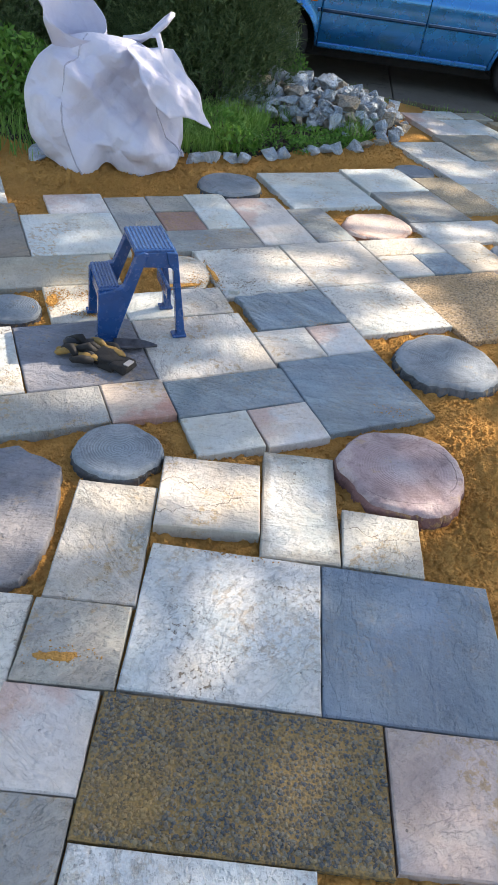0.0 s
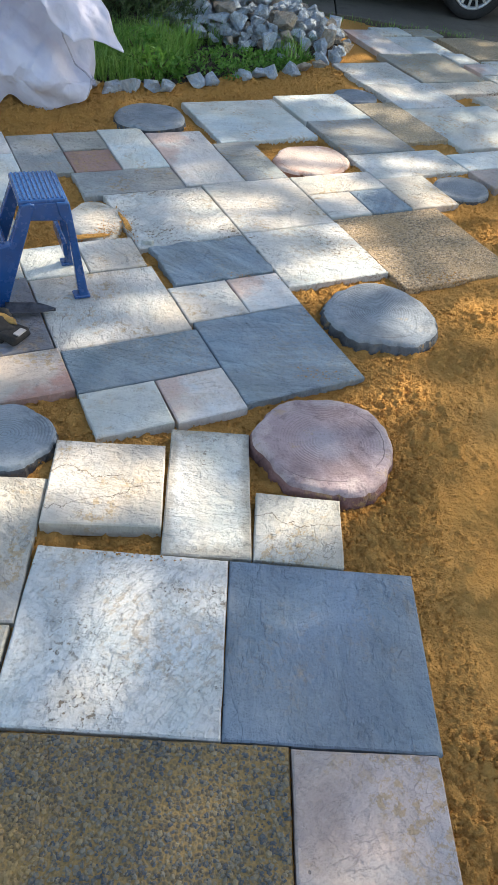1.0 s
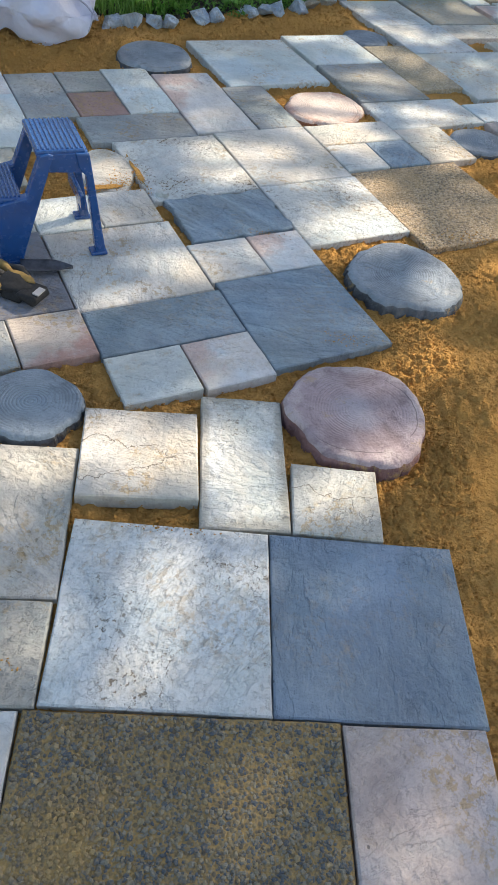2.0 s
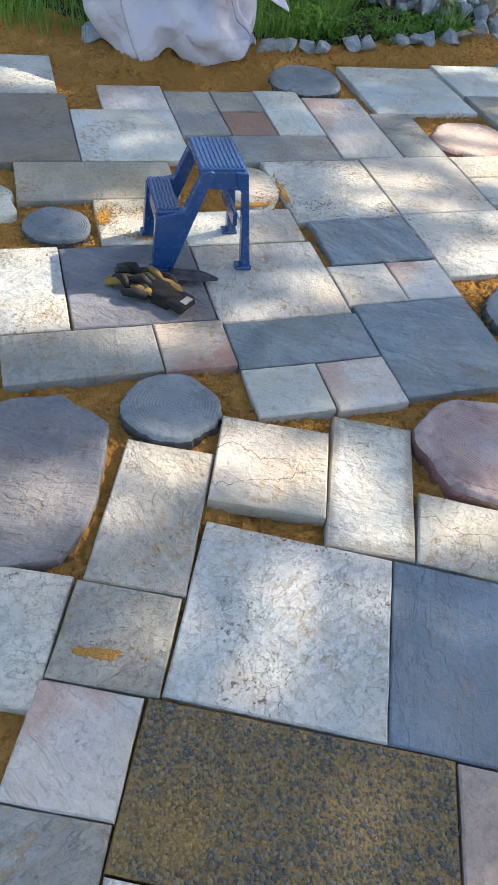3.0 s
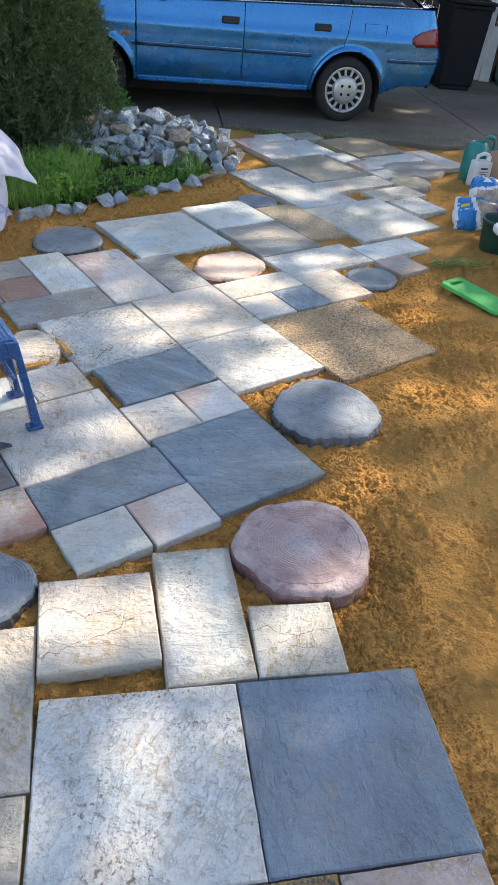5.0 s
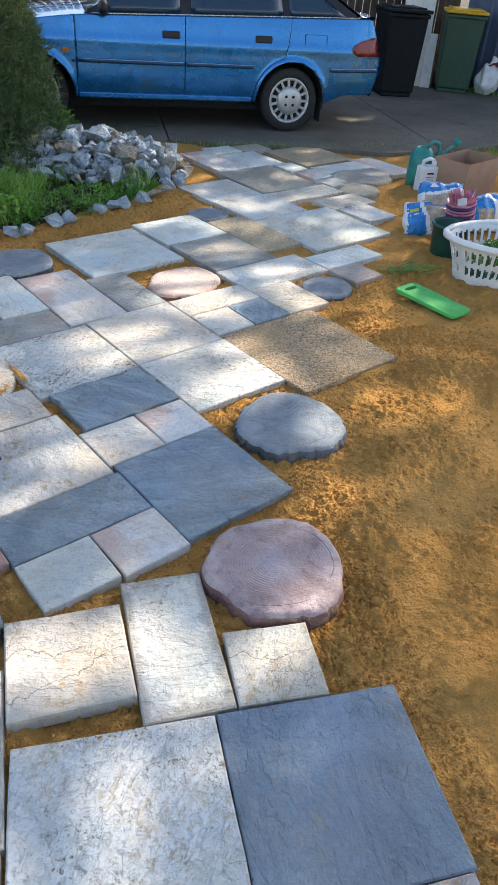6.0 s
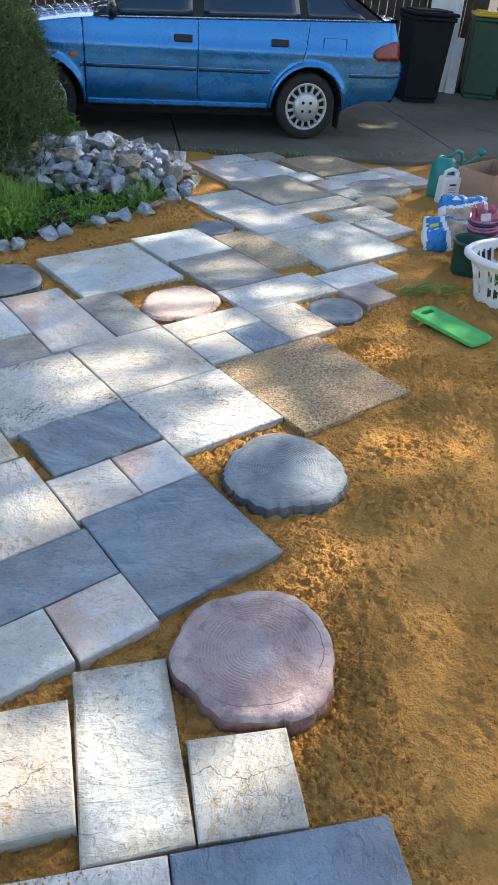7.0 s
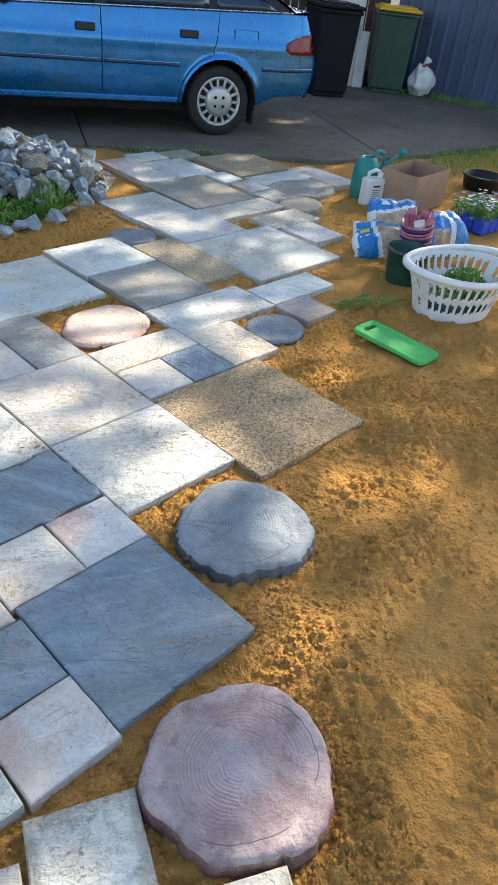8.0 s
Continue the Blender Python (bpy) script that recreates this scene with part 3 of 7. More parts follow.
def woven_material():
    n = Nodes("white woven bulk bag cloth")
    weave = n.math("ADD", n.noise(420.0, 1, 0.5, stretch=(1, 0.15, 1)), n.noise(420.0, 1, 0.5, stretch=(0.15, 1, 1)))
    col = n.mix(n.ramp(n.noise(3.0, 4, 0.6), 0.35, 0.7), (0.63, 0.635, 0.76), (0.73, 0.73, 0.84))
    col = n.mix(n.ramp(n.noise(9.0, 6, 0.7), 0.62, 0.8, 0.0, 0.6), col, (0.45, 0.38, 0.3))
    n.bump([(weave, 0.0003), (n.noise(9.0, 4, 0.55, distort=1.0), 0.010), (n.voronoi(7.0, warp=0.12), 0.022), (n.voronoi(15.0, warp=0.1), 0.007), (n.noise(30.0, 3, 0.5), 0.002)])
    mat = n.done(col, 0.55, spec=0.35)
    tr = n.nt.nodes.new("ShaderNodeBsdfTranslucent")
    n.link(col, tr.inputs["Color"])
    mixer = n.nt.nodes.new("ShaderNodeMixShader")
    mixer.inputs[0].default_value = 0.12
    n.link(n.bsdf.outputs[0], mixer.inputs[1])
    n.link(tr.outputs[0], mixer.inputs[2])
    n.link(mixer.outputs[0], n.nt.nodes["Material Output"].inputs["Surface"])
    return mat


BAG_CLOTH = woven_material()
BAG_SEAM = plain("grey seam webbing", (0.44, 0.44, 0.53), 0.8, vary=0.2, scale=40, bump=0.0005)

# ---- ground, driveway, fences ----
BED_EDGE = [(-4.0, 3.45), (-1.75, 3.55), (-0.87, 3.70), (-0.52, 3.90), (-0.13, 4.20), (0.24, 4.45), (0.58, 4.85), (0.74, 5.3), (0.55, 5.85), (0.2, 6.25), (-0.6, 6.4)]
PATIO_EDGE = [(-4.0, 2.75), (-2.0, 3.02), (-1.3, 2.98), (-0.80, 3.20), (-0.43, 3.62), (0.2, 4.08), (0.6, 4.45), (0.66, 5.0), (0.80, 5.6), (0.95, 6.1)]


PATIO_RIGHT = [(0.47, -6.0), (0.47, 0.46), (0.36, 0.70), (0.44, 0.90), (0.40, 1.10), (0.47, 1.27), (0.62, 1.50), (0.66, 1.86), (1.22, 2.12), (1.02, 2.62), (1.25, 2.90), (1.55, 3.10), (1.68, 3.42), (1.92, 3.81), (2.10, 4.20), (2.30, 4.85), (2.80, 5.36), (2.85, 6.5)]


def beyond(line, x, y):
    """Distance from a line that runs from left to right: positive behind it."""
    best, sign = np.full(x.shape, 1e9), np.zeros(x.shape)
    for (ax, ay), (bx, by) in zip(line, line[1:]):
        dx, dy = bx - ax, by - ay
        t = np.clip(((x - ax) * dx + (y - ay) * dy) / (dx * dx + dy * dy), 0, 1)
        d = np.hypot(x - ax - t * dx, y - ay - t * dy)
        s = np.sign(dx * (y - ay) - dy * (x - ax))
        sign = np.where(d < best, s, sign)
        best = np.minimum(best, d)
    return best * sign


def ground_height(x, y):
    """Height of the loose sand; fine relief only where anyone comes near it."""
    near = 1 - smooth01(np.maximum(np.maximum(-2.0 - x, x - 2.6), np.maximum(-0.8 - y, y - 4.9)) / 0.35)
    big = vnoise(x * 1.3, y * 1.3, 1) * 0.004
    wx, wy = x + 0.035 * vnoise(x * 8, y * 8, 8), y + 0.035 * vnoise(x * 8, y * 8, 12)
    # churned ground between flat, trodden stretches
    stirred = 0.36 + 0.74 * smooth01(vnoise(wx * 2.9, wy * 2.9, 4) * 0.8 + vnoise(wx * 7, wy * 7, 9) * 0.8 + 0.62)
    mid = vnoise(wx * 7, wy * 7, 2) * 0.006 + vnoise(wx * 14, wy * 14, 3) * 0.005
    tumble = (1 - np.abs(vnoise(wx * 19, wy * 19, 5))) * 0.008 + np.abs(vnoise(wx * 33, wy * 33, 6)) * 0.010
    vx, vy = x + 0.011 * vnoise(x * 48, y * 48, 16) + 0.005 * vnoise(x * 95, y * 95, 18), y + 0.011 * vnoise(x * 48, y * 48, 17) + 0.005 * vnoise(x * 95, y * 95, 19)
    crumbs = 0.65 * heaped(vx, vy, 0.034, 0.004, 0.020, 1) + 1.15 * heaped(vx, vy, 0.019, 0.003, 0.012, 2) + 0.5 * heaped(vy, vx, 0.013, 0.003, 0.008, 3) + np.abs(vnoise(x * 88, y * 88, 13)) * 0.004
    z = -0.043 + big + near * (mid + stirred * (tumble + crumbs) + 0.08 * crumbs)
    # trodden hollows
    for cx, cy, r, depth in ((1.05, 0.55, 0.12, 0.02), (0.80, 0.25, 0.11, 0.018), (1.35, 1.1, 0.13, 0.02), (0.92, 0.98, 0.10, 0.016), (1.25, 2.1, 0.12, 0.014), (0.72, -0.2, 0.12, 0.02), (1.7, 1.7, 0.14, 0.018)):
        d = np.hypot((x - cx) * 1.5, y - cy) / r
        z = z - depth * np.exp(-(d ** 2)) + 0.4 * depth * np.exp(-((d - 1.5) ** 2) * 4)
    # heaped sand by the dark slab's tip and along the far border
    z = z + 0.024 * np.exp(-(((x - 0.53) / 0.12) ** 2 + ((y - 1.26) / 0.13) ** 2))
    back = beyond(PATIO_EDGE, x, y)
    berm = smooth01((back - 0.02) / 0.16)
    z = z + berm * (0.035 + 0.012 * near * vnoise(x * 5, y * 5, 11))
    z = z + 0.03 * np.exp(-(((x - 0.55) / 0.14) ** 2 + ((y - 4.55) / 0.2) ** 2))
    level = smooth01(-back / 0.05)
    outside = -beyond(PATIO_RIGHT, x, y)
    z = z + 0.008 * smooth01((outside - 0.02) / 0.2)
    z = np.minimum(z, -0.021 + 0.06 * (1 - level) + 0.05 * smooth01(outside / 0.15))
    z = z - 0.012 * np.exp(-(((x + 0.33) / 0.2) ** 2 + ((y - 0.49) / 0.06) ** 2))
    far = smooth01((y - 6.2) / 0.3)
    z = z * (1 - far) - 0.06 * far
    away = smooth01((np.hypot(x, y - 3) - 8) / 4)
    return z * (1 - away) - 0.06 * away


def spread(lo, hi, step, reach):
    """Even steps from lo to hi, then ever wider ones out to reach."""
    inner = list(np.arange(lo, hi + step / 2, step))
    out, s = [], step
    x = hi
    while x < reach:
        s *= 1.28
        x += s
        out.append(x)
    left, s = [], step
    x = lo
    while x > -reach:
        s *= 1.28
        x -= s
        left.append(x)
    return np.array(left[::-1] + inner + out)


def make_ground():
    xs, ys = spread(-2.0, 2.6, 0.012, 400), spread(-0.8, 4.9, 0.012, 400)
    xs = np.concatenate([xs[xs < 0.3], np.arange(0.3, 1.75, 0.0062), xs[xs > 1.756]])
    ys = np.concatenate([ys[ys < -0.5], np.arange(-0.5, 3.0, 0.0064), np.arange(3.0, 4.4, 0.009), ys[ys > 4.408]])
    gx, gy = np.meshgrid(xs, ys)
    gz = ground_height(gx, gy)
    nx, ny = len(xs), len(ys)
    me = bpy.data.meshes.new("ground")
    me.vertices.add(nx * ny)
    me.vertices.foreach_set("co", np.stack([gx, gy, gz], -1).astype(np.float32).ravel())
    i = (np.arange(ny - 1)[:, None] * nx + np.arange(nx - 1)).ravel()
    quads = np.stack([i, i + 1, i + nx + 1, i + nx], -1)
    me.loops.add(quads.size)
    me.loops.foreach_set("vertex_index", quads.ravel())
    me.polygons.add(len(quads))
    me.polygons.foreach_set("loop_start", np.arange(0, quads.size, 4))
    me.materials.append(SAND)
    me.materials.append(SOIL)
    cx, cy = gx.ravel()[i], gy.ravel()[i]
    wob = vnoise(cx * 6, cy * 6, 15) * 0.06
    bed = ((beyond(BED_EDGE, cx, cy) + wob > 0.05) & (cy < 6.45) & (cx > -9)) | (np.hypot(cx, cy - 3) > 11)
    me.polygons.foreach_set("material_index", bed.astype(np.int32))
    me.polygons.foreach_set("use_smooth", np.ones(len(quads), bool))
    me.update(calc_edges=True)
    me.validate()
    put("ground", me, None, label="loose yellow sand with trodden hollows, bare soil beyond", kind="structure")


make_ground()


def make_driveway():
    """Concrete slabs with dark joints between them."""
    edge = [(-9.0, 6.62), (-2.5, 6.48), (0.62, 6.40), (1.62, 6.26), (2.9, 6.02), (3.7, 6.22), (4.4, 6.52), (5.4, 6.85), (9.0, 7.5)]
    base = thing("driveway", pose(0, 0, 0), "worn grey concrete driveway with cracks and stains", "driveway", kind="structure")

    def y_edge(x):
        return float(np.interp(x, [p[0] for p in edge], [p[1] for p in edge]))

    cuts = [-9.0, -4.8, -2.05, 0.72, 3.45, 6.2, 9.0]
    for a, b in zip(cuts, cuts[1:]):
        for far0, far1 in ((None, 8.9), (8.912, 10.6)):
            n = 14
            xs = [a + 0.006 + (b - a - 0.012) * k / n for k in range(n + 1)]
            lean = 0.12
            if far0 is None:
                near = [(x + 0.0, y_edge(x) + 0.02 * math.sin(9 * x) + 0.015 * math.sin(23 * x)) for x in xs]
            else:
                near = [(x + lean, far0) for x in xs]
            outline = near + [(xs[-1] + lean, far1), (xs[0] + lean, far1)]
            part("concrete_slab", prism_bm(outline, -0.12, 0.0, 0.006, 1), CONCRETE, base)


make_driveway()


def sheet_fence(name, a, b, height, material, label, pitch=0.09, depth=0.018, cap=True):
    """A steel sheet fence with upright ribs, from a to b."""
    a, b = Vector((*a, 0)), Vector((*b, 0))
    length = (b - a).length
    turn = math.atan2(b.y - a.y, b.x - a.x)
    base = thing(name, Matrix.Translation(a) @ Matrix.Rotation(turn, 4, "Z"), label, "fence", kind="structure")
    rib = [(0, 0), (0.55, 0), (0.65, 1), (0.85, 1), (0.95, 0)]
    pts = [((k + u) * pitch, d * depth) for k in range(int(length / pitch)) for u, d in rib]
    panel = 2.35
    for p in range(int(math.ceil(length / panel))):
        some = [q for q in pts if p * panel <= q[0] < (p + 1) * panel - 0.03]
        if len(some) < 2:
            continue
        rows = [[(x, -y, z) for x, y in some] for z in (-0.05, height)]
        back = [[(x, -y + 0.004, z) for x, y in some] for z in (height, -0.05)]
        part("sheet", join_bm(grid_bm(rows), grid_bm(back)), material, base)
        part("post", box_bm(0.05, 0.05, height + 0.06, (p * panel, 0.03, height / 2), 0.004), material, base)
        if cap:
            part("rail", box_bm(min(panel, length - p * panel), 0.045, 0.05, (p * panel + min(panel, length - p * panel) / 2, 0, height), 0.004), material, base)
    return base


sheet_fence("fence_east", (5.62, 10.25), (9.2, 5.6), 1.9, FENCE_BLUE, "blue grey ribbed steel sheet fence", pitch=0.19, depth=0.010)


def board_fence():
    base = thing("fence_north", pose(-8.0, 10.55, 0), "dark brown upright board fence", "fence", kind="structure")
    me = box_bm(0.105, 0.02, 1.8, (0, 0, 0.88), 0.003, 1)
    mesh = bpy.data.meshes.new("board")
    me.to_mesh(mesh)
    me.free()
    mesh.materials.append(FENCE_BROWN)
    for k in range(116):
        put("board", mesh, None, base, m=pose(k * 0.118, 0.004 * math.sin(k * 2.3), 0.006 * math.sin(k * 1.7), 0, 0, 0))
    for z in (0.35, 1.45):
        part("rail", box_bm(13.8, 0.04, 0.09, (6.8, 0.035, z), 0.004), FENCE_BROWN, base)
    for k in range(7):
        part("post", box_bm(0.09, 0.09, 1.85, (k * 2.25, 0.1, 0.9), 0.006), FENCE_BROWN, base)


board_fence()

# ---- shade trees beyond the fences, out of view, added for their shade ----
# Openings in the crowns, set where sun patches should fall, as x, y and two half widths.
GAPS_NEAR = [(-0.20, 0.28, 0.06, 0.09), (-0.36, 0.69, 0.15, 0.10), (-0.08, 0.64, 0.07, 0.17), (0.20, 0.58, 0.12, 0.09), (0.37, 0.76, 0.07, 0.05),
             (0.54, 1.27, 0.10, 0.12), (0.62, 1.57, 0.08, 0.09), (-0.86, 0.42, 0.24, 0.08), (-0.69, 0.61, 0.13, 0.07)]
GAPS_MID = [(1.03, 1.77, 0.11, 0.11), (1.31, 1.73, 0.09, 0.09), (-0.33, 1.54, 0.17, 0.08), (-0.46, 1.33, 0.14, 0.05), (-0.16, 2.33, 0.15, 0.15),
            (0.0, 2.48, 0.13, 0.07), (0.17, 2.30, 0.16, 0.07), (0.38, 1.96, 0.23, 0.12), (0.54, 2.22, 0.12, 0.22), (1.24, 2.5, 0.10, 0.10),
            (-1.26, 1.22, 0.20, 0.22), (-1.05, 1.72, 0.15, 0.16), (-0.63, 2.12, 0.10, 0.14), (-0.72, 1.8, 0.16, 0.08), (-0.85, 1.1, 0.32, 0.05),
            (-0.95, 1.2, 0.2, 0.05), (-0.02, 1.72, 0.08, 0.06)]
GAPS_FAR = [(0.36, 2.80, 0.32, 0.15), (0.32, 3.12, 0.24, 0.14), (0.03, 2.90, 0.08, 0.09), (0.67, 3.51, 0.20, 0.11), (0.89, 3.18, 0.16, 0.09),
            (0.93, 2.80, 0.15, 0.12), (1.60, 3.75, 0.14, 0.08), (-1.86, 2.82, 0.2, 0.2), (3.00, 7.55, 0.24, 0.09), (3.3, 7.75, 0.12, 0.06),
            (1.42, 2.75, 0.05, 0.05), (0.95, 4.38, 0.16, 0.08), (-0.78, 3.95, 0.08, 0.07)]


def shade_trees():
    rng = np.random.RandomState(3)
    gaps = GAPS_NEAR + GAPS_MID + GAPS_FAR
    count = 43000
    gx, gy = rng.uniform(-5.0, 6.6, count), rng.uniform(-3.6, 11.6, count)
    # ragged outer edge of the shade
    rim = np.maximum(np.abs(gx - 0.8) / 5.5, np.abs(gy - 4.0) / 7.3) + 0.18 * vnoise(gx * 0.7, gy * 0.7, 81) + 0.08 * vnoise(gx * 2, gy * 2, 82)
    keep = rim < 0.92
    for x, y, a, b in gaps:
        a, b = a + 0.035, b + 0.045
        keep &= ((gx - x) / a) ** 2 + ((gy - y) / b) ** 2 > 1.0
    # leaves thinned over the open sand to let more sun through
    thin = smooth01((gx - 0.30 - 0.42 * np.maximum(gy - 1.4, 0)) / 0.25) * smooth01((5.6 - gy) / 1.0)
    keep &= rng.rand(count) > 0.95 * thin
    # leaves thinned over the rocks and the far paving to brighten them
    open_to = np.exp(-(((gx - 0.0) / 0.9) ** 2 + ((gy - 5.3) / 0.8) ** 2)) * 0.72 + np.exp(-(((gx - 1.2) / 1.0) ** 2 + ((gy - 4.6) / 1.3) ** 2)) * 0.42
    keep &= rng.rand(count) > open_to
    gx, gy = gx[keep], gy[keep]
    size = rng.uniform(0.085, 0.125, len(gx))
    # small leaves there instead, for an even half shade
    fx, fy = [q.ravel() + rng.uniform(-0.02, 0.02, q.size) for q in np.meshgrid(np.arange(0.2, 4.0, 0.041), np.arange(-2.2, 5.8, 0.041))]
    airy = smooth01((fx - 0.30 - 0.42 * np.maximum(fy - 1.4, 0)) / 0.25) * smooth01((5.6 - fy) / 1.0) > rng.rand(fx.size)
    airy &= (fx < 3.3 + 0.9 * vnoise(fy * 0.9, fx * 0.3, 83)) & (fy > -1.6 + 0.7 * vnoise(fx * 1.1, fy * 0.3, 84))
    for x, y, a, b in gaps:
        airy &= ((fx - x) / (a + 0.03)) ** 2 + ((fy - y) / (b + 0.03)) ** 2 > 1.0
    # a dense stretch of crown that shades the driveway
    ex, ey = rng.uniform(-4.0, 6.4, 9000), rng.uniform(6.3, 10.8, 9000)
    shut = np.ones(9000, bool)
    for x, y, a, b in gaps:
        shut &= ((ex - x) / (a + 0.03)) ** 2 + ((ey - y) / (b + 0.03)) ** 2 > 1.0
    gx, gy, size = np.r_[gx, ex[shut]], np.r_[gy, ey[shut]], np.r_[size, rng.uniform(0.085, 0.125, shut.sum())]
    gx, gy, size = np.r_[gx, fx[airy]], np.r_[gy, fy[airy]], np.r_[size, rng.uniform(0.034, 0.046, airy.sum())]
    far = rng.uniform(11.5, 14.5, len(gx))
    d = np.array(SUN_DIR)
    centres = np.stack([gx, gy, 0 * gx], -1) + far[:, None] * d
    trunks = [(10.6, 7.2), (11.0, 12.2), (8.0, 16.5), (9.0, 3.4)]
    hubs = np.array([(9.6, 8.0, 7.6), (10.2, 12.2, 7.6), (7.6, 15.0, 7.8), (8.2, 4.4, 7.6)])
    owner = np.argmin(np.linalg.norm(centres[:, None, :2] - hubs[None, :, :2], axis=2), axis=1)
    for k, (tx, ty) in enumerate(trunks):
        tree = thing("shade_tree", pose(tx, ty, -0.05), "leafy tree out of view, crown laid out to cast dappled shade", "tree", "shade trees")
        mine = centres[owner == k] - np.array([tx, ty, -0.05])
        u = unit(rng.normal(size=mine.shape))
        w = unit(np.cross(u, rng.normal(size=mine.shape)))
        s = size[owner == k][:, None]
        leaves = np.stack([mine - u * s * 1.3, mine + w * s * 0.6, mine + u * s * 1.3, mine - w * s * 0.6], 1)
        put("crown", islands("crown", leaves), LEAF_TREE, tree)
        hub = Vector(hubs[k]) - Vector((tx, ty, -0.05))
        fork = Vector((hub.x * 0.3, hub.y * 0.3, 4.0))
        part("trunk", tube_bm([(0, 0, 0), (0.05, 0.03, 0.9), (hub.x * 0.1, hub.y * 0.1, 2.4), fork], [0.2, 0.16, 0.14, 0.12], 10), BARK, tree, smooth=True)
        reach = mine[(gy[owner == k] > 6.2) | (gy[owner == k] < -1.5) | (gx[owner == k] < -1.5)]
        for n in range(6):
            end = Vector(reach[rng.randint(len(reach))])
            mid = fork.lerp(end, 0.5) + Vector((0, 0, 0.4))
            part("limb", tube_bm([fork - Vector((0, 0, 0.1)), fork.lerp(mid, 0.6), mid, end], [0.07, 0.04, 0.026, 0.01], 7), BARK, tree, smooth=True)


shade_trees()

# ---- stepping stones and odd flags ----
def round_stone(x, y, rx, ry, turn, material, label, seed, thick=0.045, z=0.0, bark=0.02, lumps=7, wobble=0.05, name="stepping_stone", category="stepping stone", group="log stepping stones"):
    """A cast round: flat ringed top, a worn rim and a scalloped bark side."""
    steps = 88
    rings = [(0.0, 0.0), (0.3, 0.0008), (0.6, 0.0), (0.82, 0.0005), (0.90, 0.001), (0.935, -0.001), (0.962, -0.006), (0.984, -0.014), (1.0, -0.024), (1.012, -0.036), (1.02, -thick - 0.03)]
    verts, faces = [], []
    for k, (f, h) in enumerate(rings):
        for i in range(steps):
            a = 2 * math.pi * i / steps
            ca, sa = math.cos(a), math.sin(a)
            r = 1 + wobble * float(vnoise(ca * 1.6 + seed, sa * 1.6 + seed * 2, 31))
            if f > 0.85:
                scal = abs(math.sin(a * lumps + 3.2 * float(vnoise(ca * 3 + seed, sa * 3, 33)))) ** 0.5
                size = 0.55 + 0.75 * float(vnoise(ca * 2.2 + seed * 3, sa * 2.2, 35)) ** 2 + 0.3 * float(vnoise(ca * 5 + seed, sa * 5, 36))
                r += (scal - 0.7) * 1.3 * bark * size * ((f - 0.85) / 0.15) ** 2 + 0.018 * float(vnoise(ca * 11 + seed, sa * 11, 32)) * (f > 0.95)
            px, py = rx * f * r * ca, ry * f * r * sa
            verts.append((px, py, h + 0.0012 * float(vnoise(px * 16 + seed, py * 16, 34)) * (f < 1)))
    for k in range(len(rings) - 1):
        for i in range(steps):
            a, b = k * steps + i, k * steps + (i + 1) % steps
            faces.append((a, b, b + steps, a + steps))
    bm = bmesh.new()
    bm.from_mesh(mesh_from("round", verts, faces))
    bmesh.ops.remove_doubles(bm, verts=bm.verts[:], dist=1e-6)
    bmesh.ops.recalc_face_normals(bm, faces=bm.faces[:])
    ob = part(name, bm, material, None, smooth=True, m=pose(x, y, z, 0, 0, turn))
    side = {LOG_PURPLE: BARK_MAUVE, LOG_GREY: BARK_GREY, LOG_RED: BARK_RED}.get(material)
    if side:
        ob.data.materials.append(side)
        for p in ob.data.polygons:
            p.material_index = int(p.center.z < -0.0145)
    ob.data.set_sharp_from_angle(angle=radians(38))
    return tagged(ob, label, category, group)


round_stone(0.270, 0.895, 0.212, 0.212, 20, LOG_PURPLE, "mauve round stepping stone cast like a sawn log", 1.0, z=0.022, bark=0.05, lumps=13, wobble=0.08)
round_stone(0.518, 1.635, 0.228, 0.198, 40, LOG_GREY, "grey stepping stone cast like a sawn log, scalloped edge", 2.3, z=0.022, bark=0.12, lumps=12, wobble=0.16)
round_stone(-0.650, 0.812, 0.150, 0.130, 10, LOG_GREY, "dark grey round log stepping stone between pavers", 3.1, z=0.010, bark=0.08, lumps=9, wobble=0.08)
round_stone(-0.545, 3.385, 0.205, 0.190, 50, LOG_GREY, "dark grey round stepping stone on the sand border", 4.7, z=0.012, bark=0.03, lumps=8)
round_stone(-1.268, 1.600, 0.125, 0.118, 0, LOG_GREY, "small grey round stepping stone half buried in sand", 5.2, z=0.0, bark=0.05, lumps=8)
round_stone(0.335, 3.080, 0.235, 0.185, 40, LOG_RED, "reddish stepping stone with a rough bark edge", 6.4, z=-0.004, bark=0.09, lumps=7, wobble=0.1)
round_stone(1.128, 2.955, 0.165, 0.135, 35, LOG_GREY, "dark grey log stepping stone at the sand's edge", 7.7, z=-0.004, bark=0.05, lumps=7)
round_stone(0.690, 4.225, 0.150, 0.138, 40, LOG_GREY, "small dark grey log stepping stone", 8.1, z=-0.002, bark=0.05, lumps=7)
round_stone(2.030, 4.810, 0.20, 0.155, 40, LOG_OLIVE, "olive log stepping stone by far pavers", 9.3, z=-0.004, bark=0.04, lumps=7)


